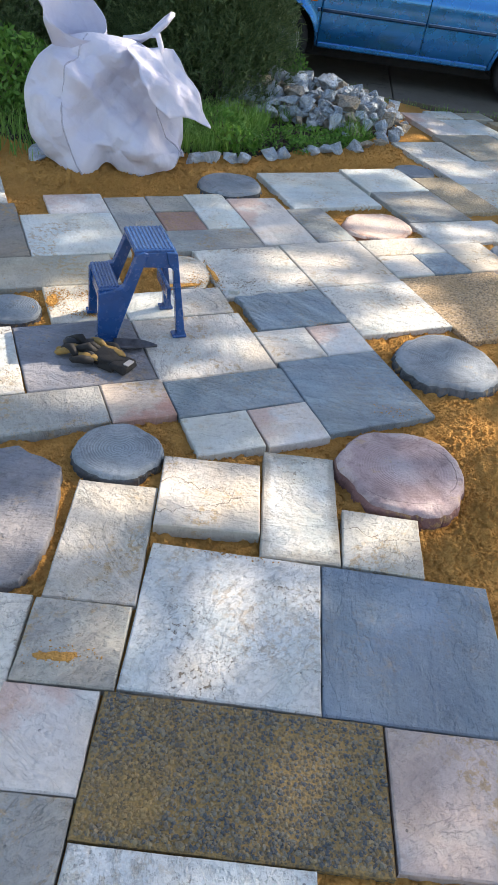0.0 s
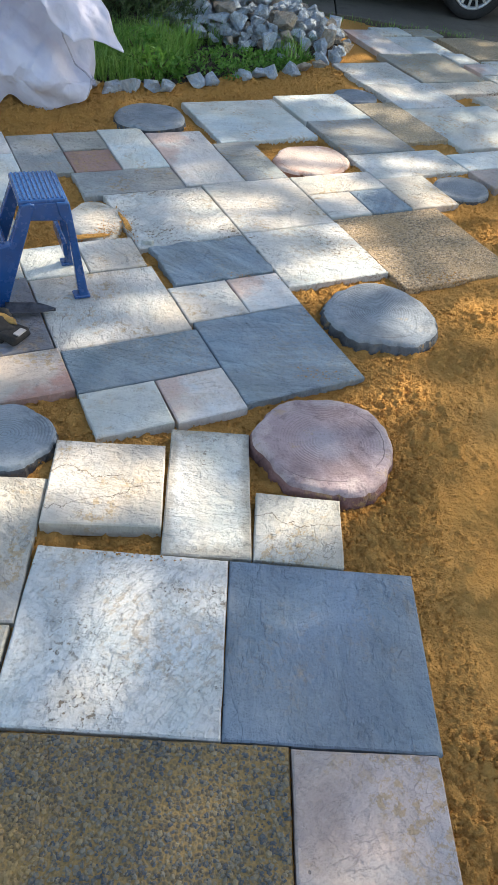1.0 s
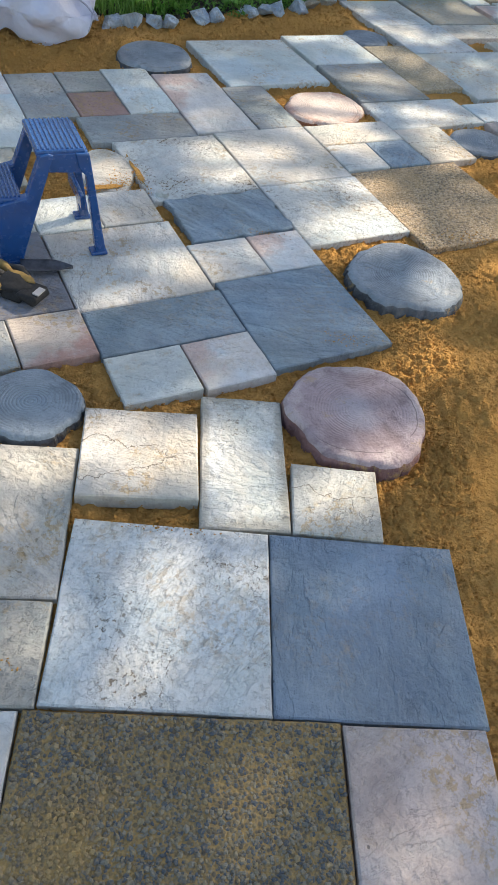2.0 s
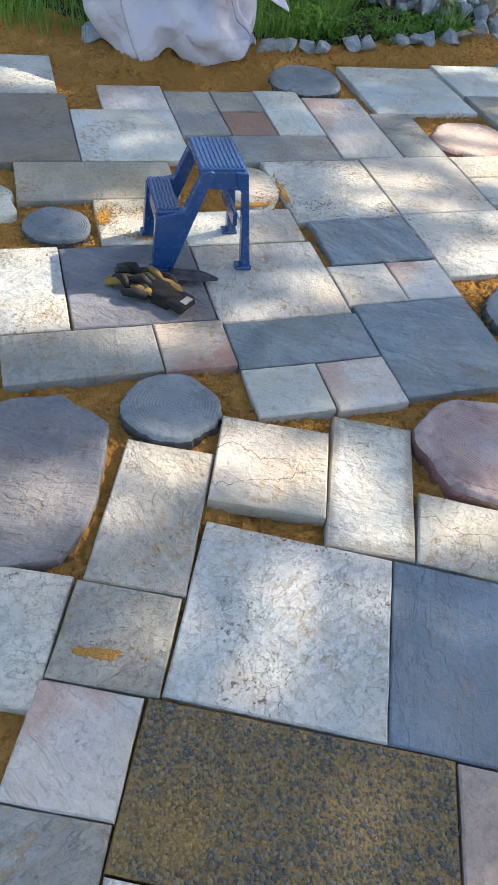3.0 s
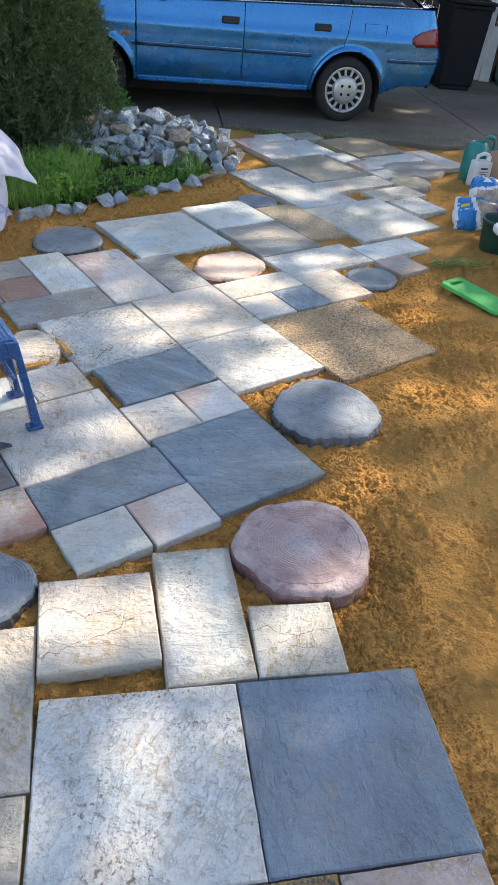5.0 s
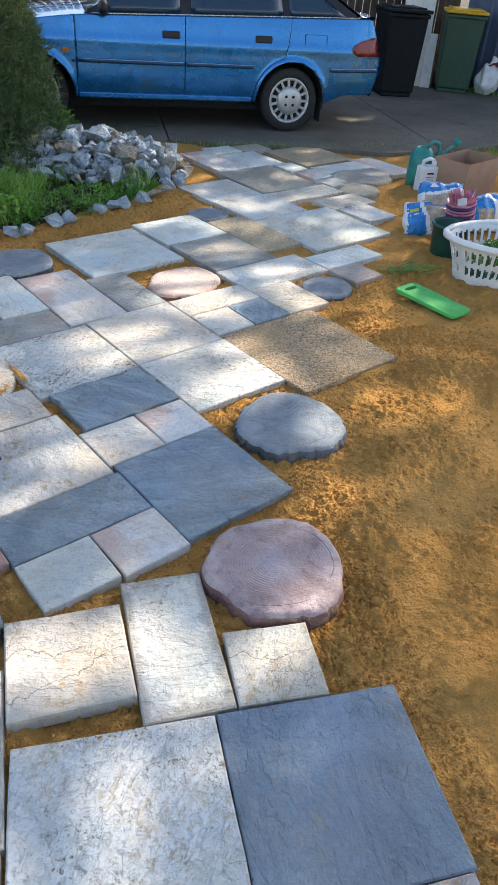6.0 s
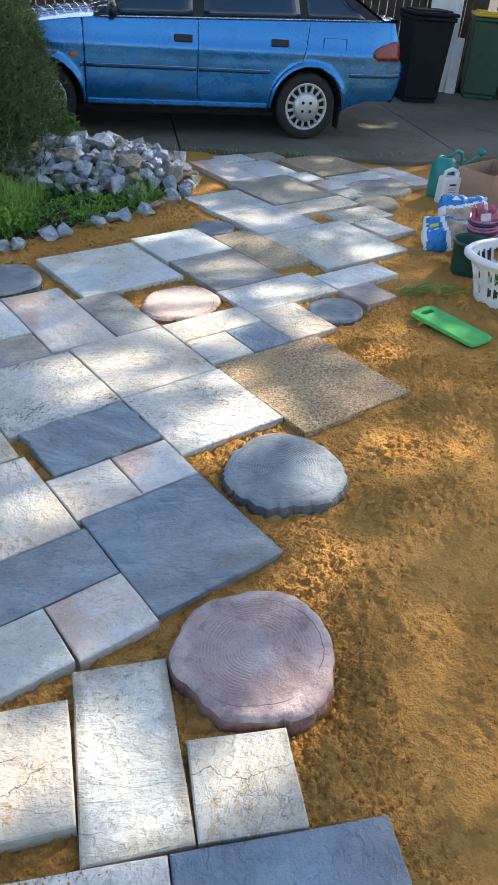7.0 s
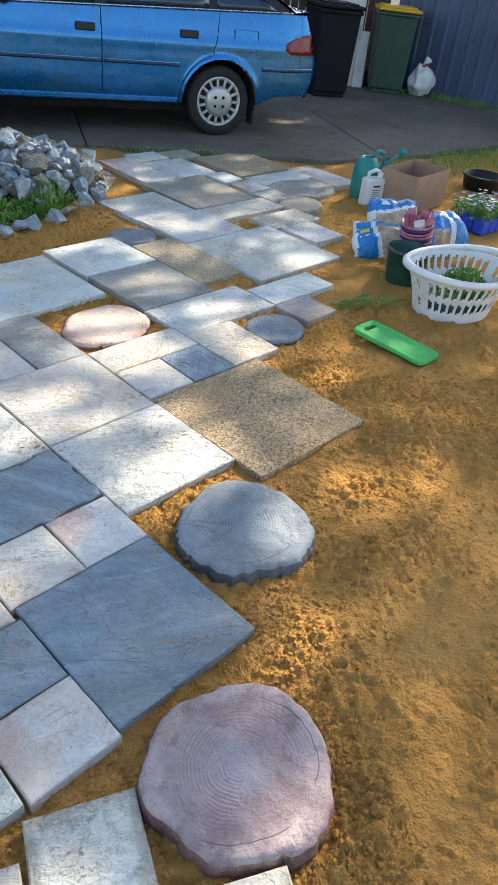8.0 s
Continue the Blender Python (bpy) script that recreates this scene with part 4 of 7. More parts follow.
def angular_flag(x, y, w, d, turn, material, label, z):
    """A broken slab with cut-off corners and a rough, slightly undercut edge."""
    corners = [(-0.5, -0.12), (-0.28, -0.42), (0.02, -0.5), (0.36, -0.44), (0.47, -0.2), (0.5, 0.18), (0.44, 0.36), (0.1, 0.5), (-0.18, 0.46), (-0.5, 0.3)]
    pts = []
    for (ax, ay), (bx, by) in zip(corners, corners[1:] + corners[:1]):
        for k in range(7):
            f = k / 7
            px, py = (ax + (bx - ax) * f) * w, (ay + (by - ay) * f) * d
            pts.append((px + 0.008 * float(vnoise(px * 22, py * 22, 91)), py + 0.008 * float(vnoise(px * 22, py * 22, 92))))
    ob = part("flagstone", prism_bm(pts, -0.045, 0.0, 0.007, 3), material, None, m=pose(x, y, z, 0, 0, turn))
    return tagged(ob, label, "flagstone", "odd shaped flagstones")


FLAGS = dict(name="flagstone", category="flagstone", group="odd shaped flagstones")
round_stone(2.190, 5.190, 0.33, 0.20, 36, GREY_STONE, "worn grey odd shaped flagstone", 10.5, z=0.0, bark=0.02, lumps=3, wobble=0.25, **FLAGS)
angular_flag(-0.955, 0.485, 0.40, 0.56, 8, DUSK_STONE, "large blue grey odd shaped flagstone", 0.004)
round_stone(-0.625, 2.150, 0.115, 0.165, 22, CREAM_STONE, "pale odd shaped flagstone set in sand", 12.2, z=-0.002, bark=0.02, lumps=4, wobble=0.2, **FLAGS)
round_stone(-1.555, 1.640, 0.11, 0.15, 10, PALE_STONE, "pale odd shaped flagstone by the sand joint", 13.6, z=0.0, bark=0.02, lumps=3, wobble=0.2, **FLAGS)
round_stone(1.90, 4.98, 0.075, 0.05, 30, PALE_STONE, "small pale broken stone", 14.4, z=-0.004, bark=0.03, lumps=3, wobble=0.2, **FLAGS)

round_stone(-0.392, 2.005, 0.030, 0.022, 30, WHITE_STONE, "small white stone chip in a joint", 15.8, z=0.012, bark=0.1, lumps=3, wobble=0.3, **FLAGS)

# ---- rocks ----
def rock_mesh(seed):
    r = random.Random(seed)
    bm = bmesh.new()
    for _ in range(11):
        v = Vector((r.gauss(0, 1), r.gauss(0, 1), r.gauss(0, 1))).normalized()
        v = Vector((v.x * r.uniform(0.8, 1.1), v.y * r.uniform(0.7, 1.0), v.z * r.uniform(0.6, 0.85)))
        bm.verts.new(v * 0.5)
    got = bmesh.ops.convex_hull(bm, input=bm.verts[:])
    bmesh.ops.delete(bm, geom=[g for g in got["geom_interior"] if isinstance(g, bmesh.types.BMVert)], context="VERTS")
    bmesh.ops.bevel(bm, geom=bm.edges[:], offset=0.008, segments=1, affect="EDGES", clamp_overlap=True)
    me = bpy.data.meshes.new("rock")
    bm.to_mesh(me)
    bm.free()
    me.materials.append(ROCK_TAN if seed % 6 == 5 else ROCK)
    return me


ROCK_MESHES = [rock_mesh(s) for s in range(18)]


def rock(x, y, z, size, rnd, label, group):
    me = rnd.choice(ROCK_MESHES)
    ob = put("rock", me, None, m=Matrix.Translation((x, y, z)) @ Euler((rnd.uniform(-0.5, 0.5), rnd.uniform(-0.5, 0.5), rnd.uniform(0, 6.28))).to_matrix().to_4x4() @ Matrix.Diagonal((size * rnd.uniform(0.85, 1.25), size, size * rnd.uniform(0.8, 1.0), 1)))
    tan = me.materials[0] == ROCK_TAN
    return tagged(ob, label.format("tan" if tan else "blue grey"), "rock", group)


def rock_pile():
    rnd = random.Random(5)
    placed = []
    for _ in range(9000):
        x, y = rnd.uniform(-0.95, 0.75), rnd.uniform(4.6, 6.3)
        q = ((x + 0.05) / 0.78) ** 2 + ((y - 5.42) / 0.76) ** 2
        if q > 1 or y < 4.72 + 0.35 * max(0, -x - 0.1):
            continue
        size = (0.08 + 0.15 * rnd.random() ** 1.8) * (1.05 - 0.2 * q)
        if any((x - a) ** 2 + (y - b) ** 2 < (0.40 * (size + c)) ** 2 for a, b, c in placed):
            continue
        placed.append((x, y, size))
        h = 0.20 * (1 - q) ** 0.8
        rock(x, y, h * 0.9 + size * 0.22, size * 1.18, rnd, "angular {} rock in a garden pile", "rocks in the pile")
        if h > 0.1:
            rock(x + rnd.uniform(-0.05, 0.05), y + rnd.uniform(-0.05, 0.05), h * 0.4, size * 1.2, rnd, "angular {} rock low in a garden pile", "rocks in the pile")


rock_pile()


def rock_row():
    rnd = random.Random(9)
    stops = [(-1.70, 3.34), (-0.80, 3.70), (-0.72, 3.74), (-0.60, 3.83), (-0.50, 3.84), (-0.34, 4.02), (-0.24, 4.06), (-0.06, 4.24), (0.06, 4.34), (0.14, 4.36), (0.26, 4.46), (0.36, 4.58),
             (0.46, 4.68), (0.50, 4.80), (0.60, 4.92), (0.64, 5.10), (0.70, 5.25), (-0.92, 3.72)]
    for k, (x, y) in enumerate(stops):
        size = 0.17 if k == 0 else rnd.uniform(0.12, 0.175)
        rock(x, y, size * 0.18, size, rnd, "{} rock edging the garden bed", "rocks edging the bed")


rock_row()

# ---- planting ----
def blades(name, spots, rnd, low, high, width, lean, label, parent=None, material=None):
    """Bent grass blades, each a narrow two-part strip."""
    verts, faces = [], []
    for x, y, z in spots:
        h, a, l = rnd.uniform(low, high), rnd.uniform(0, 6.283), rnd.uniform(0.1, lean)
        w = width * rnd.uniform(0.6, 1.2)
        ca, sa = math.cos(a), math.sin(a)
        px, py = -sa * w / 2, ca * w / 2
        i = len(verts)
        mx, my = x + ca * l * h * 0.35, y + sa * l * h * 0.35
        tx, ty = x + ca * l * h, y + sa * l * h
        verts += [(x - px, y - py, z), (x + px, y + py, z), (mx + px * 0.8, my + py * 0.8, z + h * 0.6), (mx - px * 0.8, my - py * 0.8, z + h * 0.6), (tx, ty, z + h * (1 - 0.3 * l))]
        faces += [(i, i + 1, i + 2, i + 3), (i + 3, i + 2, i + 4)]
    ob = put(name, mesh_from(name, verts, faces), material or LEAF_GRASS, parent)
    return tagged(ob, label, "grass", kind="stuff")


def clumped(rnd, n, inside, lo, hi, tuft=0.07, per=14):
    spots = []
    while len(spots) < n:
        cx, cy = rnd.uniform(lo[0], hi[0]), rnd.uniform(lo[1], hi[1])
        if inside(cx, cy):
            for _ in range(per):
                spots.append((cx + rnd.gauss(0, tuft), cy + rnd.gauss(0, tuft), -0.02))
    return spots


def grass():
    rnd = random.Random(21)
    bed = lambda x, y: float(beyond(BED_EDGE, np.array(x), np.array(y))) > 0.08 and y < 5.0 + 0.2 * x and x < 0.45  # noqa: E731
    spots = clumped(rnd, 5200, bed, (-1.15, 3.75), (0.35, 4.95), 0.05)
    spots = [s for s in spots if s[0] < -0.45 + 0.25 * float(vnoise(s[0] * 4, s[1] * 4, 51)) or float(vnoise(s[0] * 5, s[1] * 5, 52)) > 0.12]
    blades("grass", [s for s in spots if bed(s[0], s[1])], rnd, 0.06, 0.24, 0.007, 1.0, "tufts of green grass in the bed by the rocks")
    left = lambda x, y: y > 3.42 + 0.05 * x  # noqa: E731
    blades("grass", clumped(rnd, 6000, left, (-3.6, 3.3), (-1.45, 5.0), 0.06), rnd, 0.08, 0.26, 0.007, 0.9, "long green grass behind the white bag")
    blades("grass", clumped(rnd, 1100, lambda x, y: True, (-0.55, 6.12), (0.4, 6.42), 0.05), rnd, 0.04, 0.14, 0.006, 0.9, "grass fringe between rocks and driveway")
    edge = lambda x, y: y < 6.05 + 0.42 * (x - 3.4) and y > 5.62 + 0.15 * (x - 3.4)  # noqa: E731
    blades("grass", clumped(rnd, 2400, edge, (3.45, 5.6), (5.6, 7.2), 0.05), rnd, 0.02, 0.06, 0.006, 0.9, "low grass along the driveway edge")
    blades("grass", clumped(rnd, 500, lambda x, y: True, (0.3, 6.2), (3.2, 6.32), 0.05, 5), rnd, 0.02, 0.06, 0.005, 0.9, "sparse weeds along the driveway edge")
    blades("grass", clumped(rnd, 2200, lambda x, y: x + 0.9 * y > 14.3, (5.2, 8.2), (6.9, 10.1), 0.06), rnd, 0.04, 0.14, 0.007, 0.9, "grass at the foot of the steel fence")
    # pulled weeds, lying on the sand
    verts, faces = [], []
    for _ in range(38):
        x, y, a = rnd.gauss(1.72, 0.10), rnd.gauss(3.17, 0.035), rnd.gauss(0.15, 0.35)
        l, w, z = rnd.uniform(0.08, 0.24), 0.0045, rnd.uniform(-0.015, 0.01)
        c, s = math.cos(a), math.sin(a)
        i = len(verts)
        verts += [(x, y - w, z), (x, y + w, z), (x + c * l / 2, y + s * l / 2 + w, z + 0.012), (x + c * l / 2, y + s * l / 2 - w, z + 0.012), (x + c * l, y + s * l, z)]
        faces += [(i, i + 1, i + 2, i + 3), (i + 3, i + 2, i + 4)]
    tagged(put("pulled_weeds", mesh_from("pulled_weeds", verts, faces), LEAF_BRIGHT), "pulled green weed stalks lying on the sand", "weeds", kind="stuff")


grass()


def leafy(name, x, y, rx, ry, z0, z1, count, leaf, material, label, seed):
    """A low plant of many small oval leaves on stems."""
    rng = np.random.RandomState(seed)
    base = thing(name, pose(x, y, -0.02), label, "plant")
    u = unit(rng.normal(size=(count, 3)))
    r = rng.uniform(0.45, 1.0, (count, 1)) ** 0.5
    c = u * r * np.array([rx, ry, 0.0])
    c[:, 2] = z0 + (z1 - z0) * np.abs(u[:, 2]) * r[:, 0]
    d = unit(rng.normal(size=(count, 3)) + u * 0.8)
    w = unit(np.cross(d, rng.normal(size=(count, 3))))
    s = leaf * rng.uniform(0.6, 1.3, (count, 1))
    n = np.cross(d, w) * s * 0.15
    put("leaves", islands("leaves", np.stack([c - d * s, c + w * s * 0.42 + n, c + d * s, c - w * s * 0.42 + n], 1)), material, base)
    for k in range(6):
        a = rng.uniform(0, 6.28)
        part("stem", tube_bm([(0, 0, 0), (rx * 0.3 * math.cos(a), ry * 0.3 * math.sin(a), z1 * 0.4), (rx * 0.6 * math.cos(a), ry * 0.6 * math.sin(a), z1 * 0.75)], [0.006, 0.004, 0.002], 5), BARK, base)
    return base


leafy("weed_plant", 0.18, 4.72, 0.24, 0.16, 0.0, 0.10, 500, 0.016, LEAF_BRIGHT, "low green weed at the edge of the rocks", 47)
leafy("weed_plant", -0.62, 4.05, 0.2, 0.16, 0.0, 0.2, 420, 0.02, LEAF_BRIGHT, "green weed with larger leaves by edging rocks", 48)
leafy("weed_plant", -0.05, 4.62, 0.30, 0.2, 0.0, 0.11, 700, 0.016, LEAF_BRIGHT, "low green weed with small leaves by the rocks", 41)
leafy("weed_plant", -0.45, 4.3, 0.22, 0.2, 0.0, 0.12, 450, 0.016, LEAF_BRIGHT, "low green weed among grass in the bed", 42)
leafy("weed_plant", -0.42, 6.12, 0.36, 0.26, 0.02, 0.42, 1500, 0.022, LEAF_BRIGHT, "bright green leafy shrub before the driveway", 43)
leafy("weed_plant", -2.35, 4.3, 0.75, 0.5, 0.0, 0.55, 3600, 0.03, LEAF_BRIGHT, "dark green leafy ground cover behind the bag", 44)
leafy("weed_plant", -3.3, 4.6, 0.8, 0.6, 0.0, 0.65, 2600, 0.032, LEAF_BRIGHT, "dark green leafy plant at the bed's end", 45)

for wx, wy, wr, wh, wl, ws in ((-0.30, 4.42, 0.16, 0.13, 0.013, 61), (0.02, 4.46, 0.17, 0.09, 0.012, 62), (0.24, 4.60, 0.13, 0.08, 0.012, 63), (-0.12, 4.28, 0.13, 0.12, 0.015, 64), (-0.70, 4.30, 0.2, 0.24, 0.02, 65),
                               (0.36, 4.78, 0.12, 0.09, 0.012, 66), (-0.52, 4.12, 0.14, 0.16, 0.018, 67)):
    leafy("weed_plant", wx, wy, wr, wr * 0.85, 0.0, wh, 420, wl, LEAF_BRIGHT, "low bright green weed between grass and rocks", ws)


def shrub(x, y, r, height, tufts, seed, label):
    """A needle-leaved shrub: trunk, limbs and a crown of upright feathery tufts with gaps."""
    rng = np.random.RandomState(seed)
    base = thing("shrub", pose(x, y, -0.03), label, "shrub", "needle shrubs")
    part("trunk", tube_bm([(0, 0, 0), (0.02, 0.02, 0.25), (0, 0, 0.5)], [0.07, 0.055, 0.045], 9), BARK, base, smooth=True)
    hubs = []
    for k in range(16):
        a, e = rng.uniform(0, 6.283), rng.uniform(0.05, 1.0)
        rr = r * rng.uniform(0.55, 0.85) * (1 - 0.45 * e)
        tip = Vector((rr * math.cos(a), rr * math.sin(a), height * (0.12 + 0.74 * e)))
        part("limb", tube_bm([(0, 0, 0.15 + 0.2 * e), (tip.x * 0.5, tip.y * 0.5, tip.z * 0.55 + 0.08), tip], [0.03, 0.02, 0.008], 6), BARK, base, smooth=True)
        hubs.append(np.array(tip))
    h = np.array(hubs)[rng.randint(len(hubs), size=tufts)]
    c = h + rng.normal(size=(tufts, 3)) * np.array([0.25 * r, 0.25 * r, 0.12 * height])
    c[:, 2] = np.abs(c[:, 2])
    # drawn in towards the top
    wide = r * (1.0 - 0.72 * np.clip(c[:, 2] / height, 0, 1))
    out = np.hypot(c[:, 0], c[:, 1])
    c[:, :2] *= np.where(out > wide, wide / (out + 1e-6) * rng.uniform(0.8, 1.0, tufts), 1.0)[:, None]
    axis = unit(unit(c * np.array([1, 1, 0.0])) * 0.6 + np.array([0, 0, 0.9]) + rng.normal(size=(tufts, 3)) * 0.35)
    l = rng.uniform(0.07, 0.14, (tufts, 1))
    faces = []
    for b in range(9):
        p = c + axis * l * (b / 9.0)
        d = unit(axis * 0.8 + rng.normal(size=(tufts, 3)) * 0.55)
        w = unit(np.cross(d, rng.normal(size=(tufts, 3))))
        faces.append(np.stack([p - w * 0.0045, p + w * 0.0045, p + d * rng.uniform(0.026, 0.055, (tufts, 1))], 1))
    put("crown", islands("crown", np.concatenate(faces)), LEAF_BUSH, base)


shrub(-1.10, 5.72, 1.02, 2.0, 24000, 51, "dense grey green needle-leaved shrub")
shrub(-2.25, 5.6, 0.95, 2.1, 15000, 52, "dark needle-leaved shrub behind the white bag")
shrub(-3.5, 5.7, 1.0, 1.9, 11000, 53, "dark needle-leaved shrub at the bed's far end")

# ---- bulk bag ----
def spline(pts, f, closed):
    """A point of a curve through pts, half way between straight and smooth."""
    n = len(pts)
    k = int(math.floor(f))
    t = f - k
    at = (lambda q: pts[q % n]) if closed else (lambda q: pts[min(max(q, 0), n - 1)])
    p0, p1, p2, p3 = at(k - 1), at(k), at(k + 1), at(k + 2)
    smooth = 0.5 * ((2 * p1) + (p2 - p0) * t + (2 * p0 - 5 * p1 + 4 * p2 - p3) * t * t + (3 * p1 - p0 - 3 * p2 + p3) * t ** 3)
    return smooth * 0.72 + (p1 + (p2 - p1) * t) * 0.28


def bulk_bag():
    bag = thing("bulk_bag", pose(-1.30, 3.56, -0.012, 0, 0, 15), "slumped white woven bulk bag on the sand", "bulk bag")
    foot = [(0.40, -0.05, 0.05), (0.36, -0.27, 0.06), (0.09, -0.31, 0.0), (-0.05, -0.25, 0.06), (-0.18, -0.36, 0.0), (-0.42, -0.10, 0.05), (-0.40, 0.25, 0), (0, 0.36, 0), (0.36, 0.25, 0)]
    low = [(0.43, -0.05, 0.17), (0.44, -0.29, 0.16), (0.06, -0.37, 0.17), (-0.09, -0.31, 0.18), (-0.27, -0.33, 0.2), (-0.48, -0.08, 0.2), (-0.46, 0.27, 0.2), (0, 0.40, 0.2), (0.40, 0.29, 0.2)]
    middle = [(0.41, 0.0, 0.36), (0.27, -0.16, 0.34), (0.10, -0.20, 0.38), (-0.1, -0.22, 0.40), (-0.30, -0.28, 0.42), (-0.50, -0.05, 0.37), (-0.45, 0.25, 0.38), (0, 0.38, 0.38), (0.38, 0.27, 0.36)]
    shoulder = [(0.33, 0.0, 0.56), (0.24, -0.17, 0.57), (0.08, -0.18, 0.60), (-0.06, -0.20, 0.62), (-0.20, -0.15, 0.63), (-0.41, 0.0, 0.55), (-0.37, 0.22, 0.52), (0, 0.29, 0.56), (0.3, 0.2, 0.54)]
    top = [(0.16, 0.0, 0.66), (0.12, -0.06, 0.68), (0.08, -0.08, 0.69), (0.0, -0.08, 0.70), (-0.13, -0.05, 0.70), (-0.26, 0.02, 0.66), (-0.2, 0.12, 0.65), (0, 0.14, 0.65), (0.12, 0.1, 0.65)]
    levels = [[np.array(p) for p in lv] for lv in (foot, low, middle, shoulder, top)]
    steps, tall = 288, 132
    rounds = [[spline(lv, i * 9 / steps, True) for i in range(steps)] for lv in levels]
    co = np.array([[spline([r[i] for r in rounds], min(3.9999, j * 4 / tall), False) for i in range(steps)] for j in range(tall + 1)])
    du = np.roll(co, -1, 1) - np.roll(co, 1, 1)
    dv = np.gradient(co, axis=0)
    nor = unit(np.cross(du, dv))
    x, y, z = co[..., 0], co[..., 1], co[..., 2]
    # creases
    def crease(fx, fy, fz, phase):
        """Straight sharp folds: a zigzag across the cloth, bent a little and fading in and out."""
        t = x * fx + y * fy + z * fz + phase + 0.35 * vnoise(x * 2.6 + phase, z * 2.6 + y, 61)
        fade = 0.35 + 0.65 * smooth01(0.5 + 1.3 * vnoise(x * 2.3 - phase, z * 2.3 + y * 1.5, 64))
        return (np.sqrt((t - np.floor(t) - 0.5) ** 2 + 0.0016) * 2 - 0.5) * fade

    push = 0.065 * crease(1.6, 0.4, 1.5, 0.2) + 0.055 * crease(-1.9, 0.6, 1.3, 0.7) + 0.035 * crease(2.6, -0.5, 3.2, 0.4) + 0.028 * crease(-4.2, 0.8, 2.2, 0.1) + 0.016 * crease(5.5, 1.0, 4.5, 0.6) + 0.010 * crease(-3.0, 2.0, 8.5, 0.3)
    push = push + 0.020 * vnoise(x * 2.4 + y, z * 3 + y, 64)
    ring = np.clip(z / 0.12, 0.25, 1) * np.clip((0.72 - z) / 0.1, 0.2, 1) * np.clip((-0.03 - y) / 0.12, 0.08, 1)
    co = co + nor * (push * ring)[..., None]
    co[..., 2] = np.maximum(co[..., 2], 0.0)
    co[..., 1] += 0.02 * np.clip(0.1 - co[..., 2], 0, 0.1) / 0.1 * np.sin(co[..., 0] * 31)
    rows = [[tuple(p) for p in row] + [tuple(row[0])] for row in co]
    bm = grid_bm(rows + [[(0.0, 0.01, 0.685)] * (steps + 1)])
    bmesh.ops.remove_doubles(bm, verts=bm.verts[:], dist=1e-5)
    bmesh.ops.recalc_face_normals(bm, faces=bm.faces[:])
    part("sack", bm, BAG_CLOTH, bag, smooth=True)
    # rolled seams down two corners
    for col in (128, 32):
        path = [tuple(co[j, col] + nor[j, col] * 0.003) for j in range(2, tall - 3, 2)]
        part("seam", tube_bm(path, 0.006, 6), BAG_SEAM, bag, smooth=True)

    def cloth(name, fn, nu, nv, label):
        bm = grid_bm([[fn(u / nu, v / nv) for u in range(nu + 1)] for v in range(nv + 1)])
        ob = part(name, bm, BAG_CLOTH, bag, label, smooth=True)
        ob.modifiers.new("cloth", "SOLIDIFY").thickness = 0.003
        return ob

    # open filling spout standing up at one side
    def spout(u, v):
        a = 2 * math.pi * u
        r = 0.135 + 0.035 * v + 0.018 * float(vnoise(math.cos(a) * 2.4 + v, math.sin(a) * 2.4 + 2 * v, 66)) * (0.3 + v)
        lip = 0.30 * v * (0.62 + 0.38 * math.cos(a - 2.0))
        return (-0.185 - 0.03 * v + r * math.cos(a) * 1.05, 0.03 + r * math.sin(a), 0.60 + lip)

    cloth("spout", spout, 56, 16, "open white cloth spout")

    # loose panel that hangs over the side below the neck
    def flap(u, v):
        u = 0.5 + (u - 0.5) * (1.0 - 0.42 * v ** 2.5) + 0.03 * math.sin(9 * v)
        a = Vector((0.04, -0.19, 0.665)).lerp(Vector((0.31, 0.02, 0.63)), u)
        b = Vector((0.14, -0.40, 0.37)).lerp(Vector((0.60, -0.20, 0.26)), u)
        p = a.lerp(b, v)
        bulge = 0.06 * math.sin(math.pi * min(1, v * 0.8 + 0.1)) + 0.045 * math.sin(math.pi * u) * v + 0.03 * float(vnoise(u * 3.5, v * 3.5, 67))
        bulge += 0.05 * abs((1.3 * u + 1.7 * v + 0.1) % 1 - 0.5) + 0.035 * abs((2.9 * u - 1.4 * v) % 1 - 0.5) + 0.02 * abs((4.6 * u + 3.3 * v) % 1 - 0.5)
        return (p.x + bulge * 0.5, p.y - bulge, p.z + bulge * 0.4 + 0.03 * math.sin(3.1 * u) * v - 0.05 * (2 * u - 1) ** 2 * v)

    cloth("flap", flap, 30, 30, "loose white cloth flap")
    # lifting loops of flat webbing
    for pts in ([(0.06, -0.03, 0.68), (0.16, -0.03, 0.695), (0.23, -0.04, 0.725), (0.29, -0.04, 0.775), (0.33, -0.02, 0.82), (0.30, 0.02, 0.79), (0.22, 0.03, 0.71), (0.14, 0.03, 0.66)],
                [(0.20, -0.02, 0.71), (0.25, -0.06, 0.72), (0.265, -0.10, 0.67), (0.25, -0.14, 0.60)]):
        part("lifting_loop", tube_bm(pts, 0.017, 8), BAG_CLOTH, bag, "white webbing loop", smooth=True)


bulk_bag()

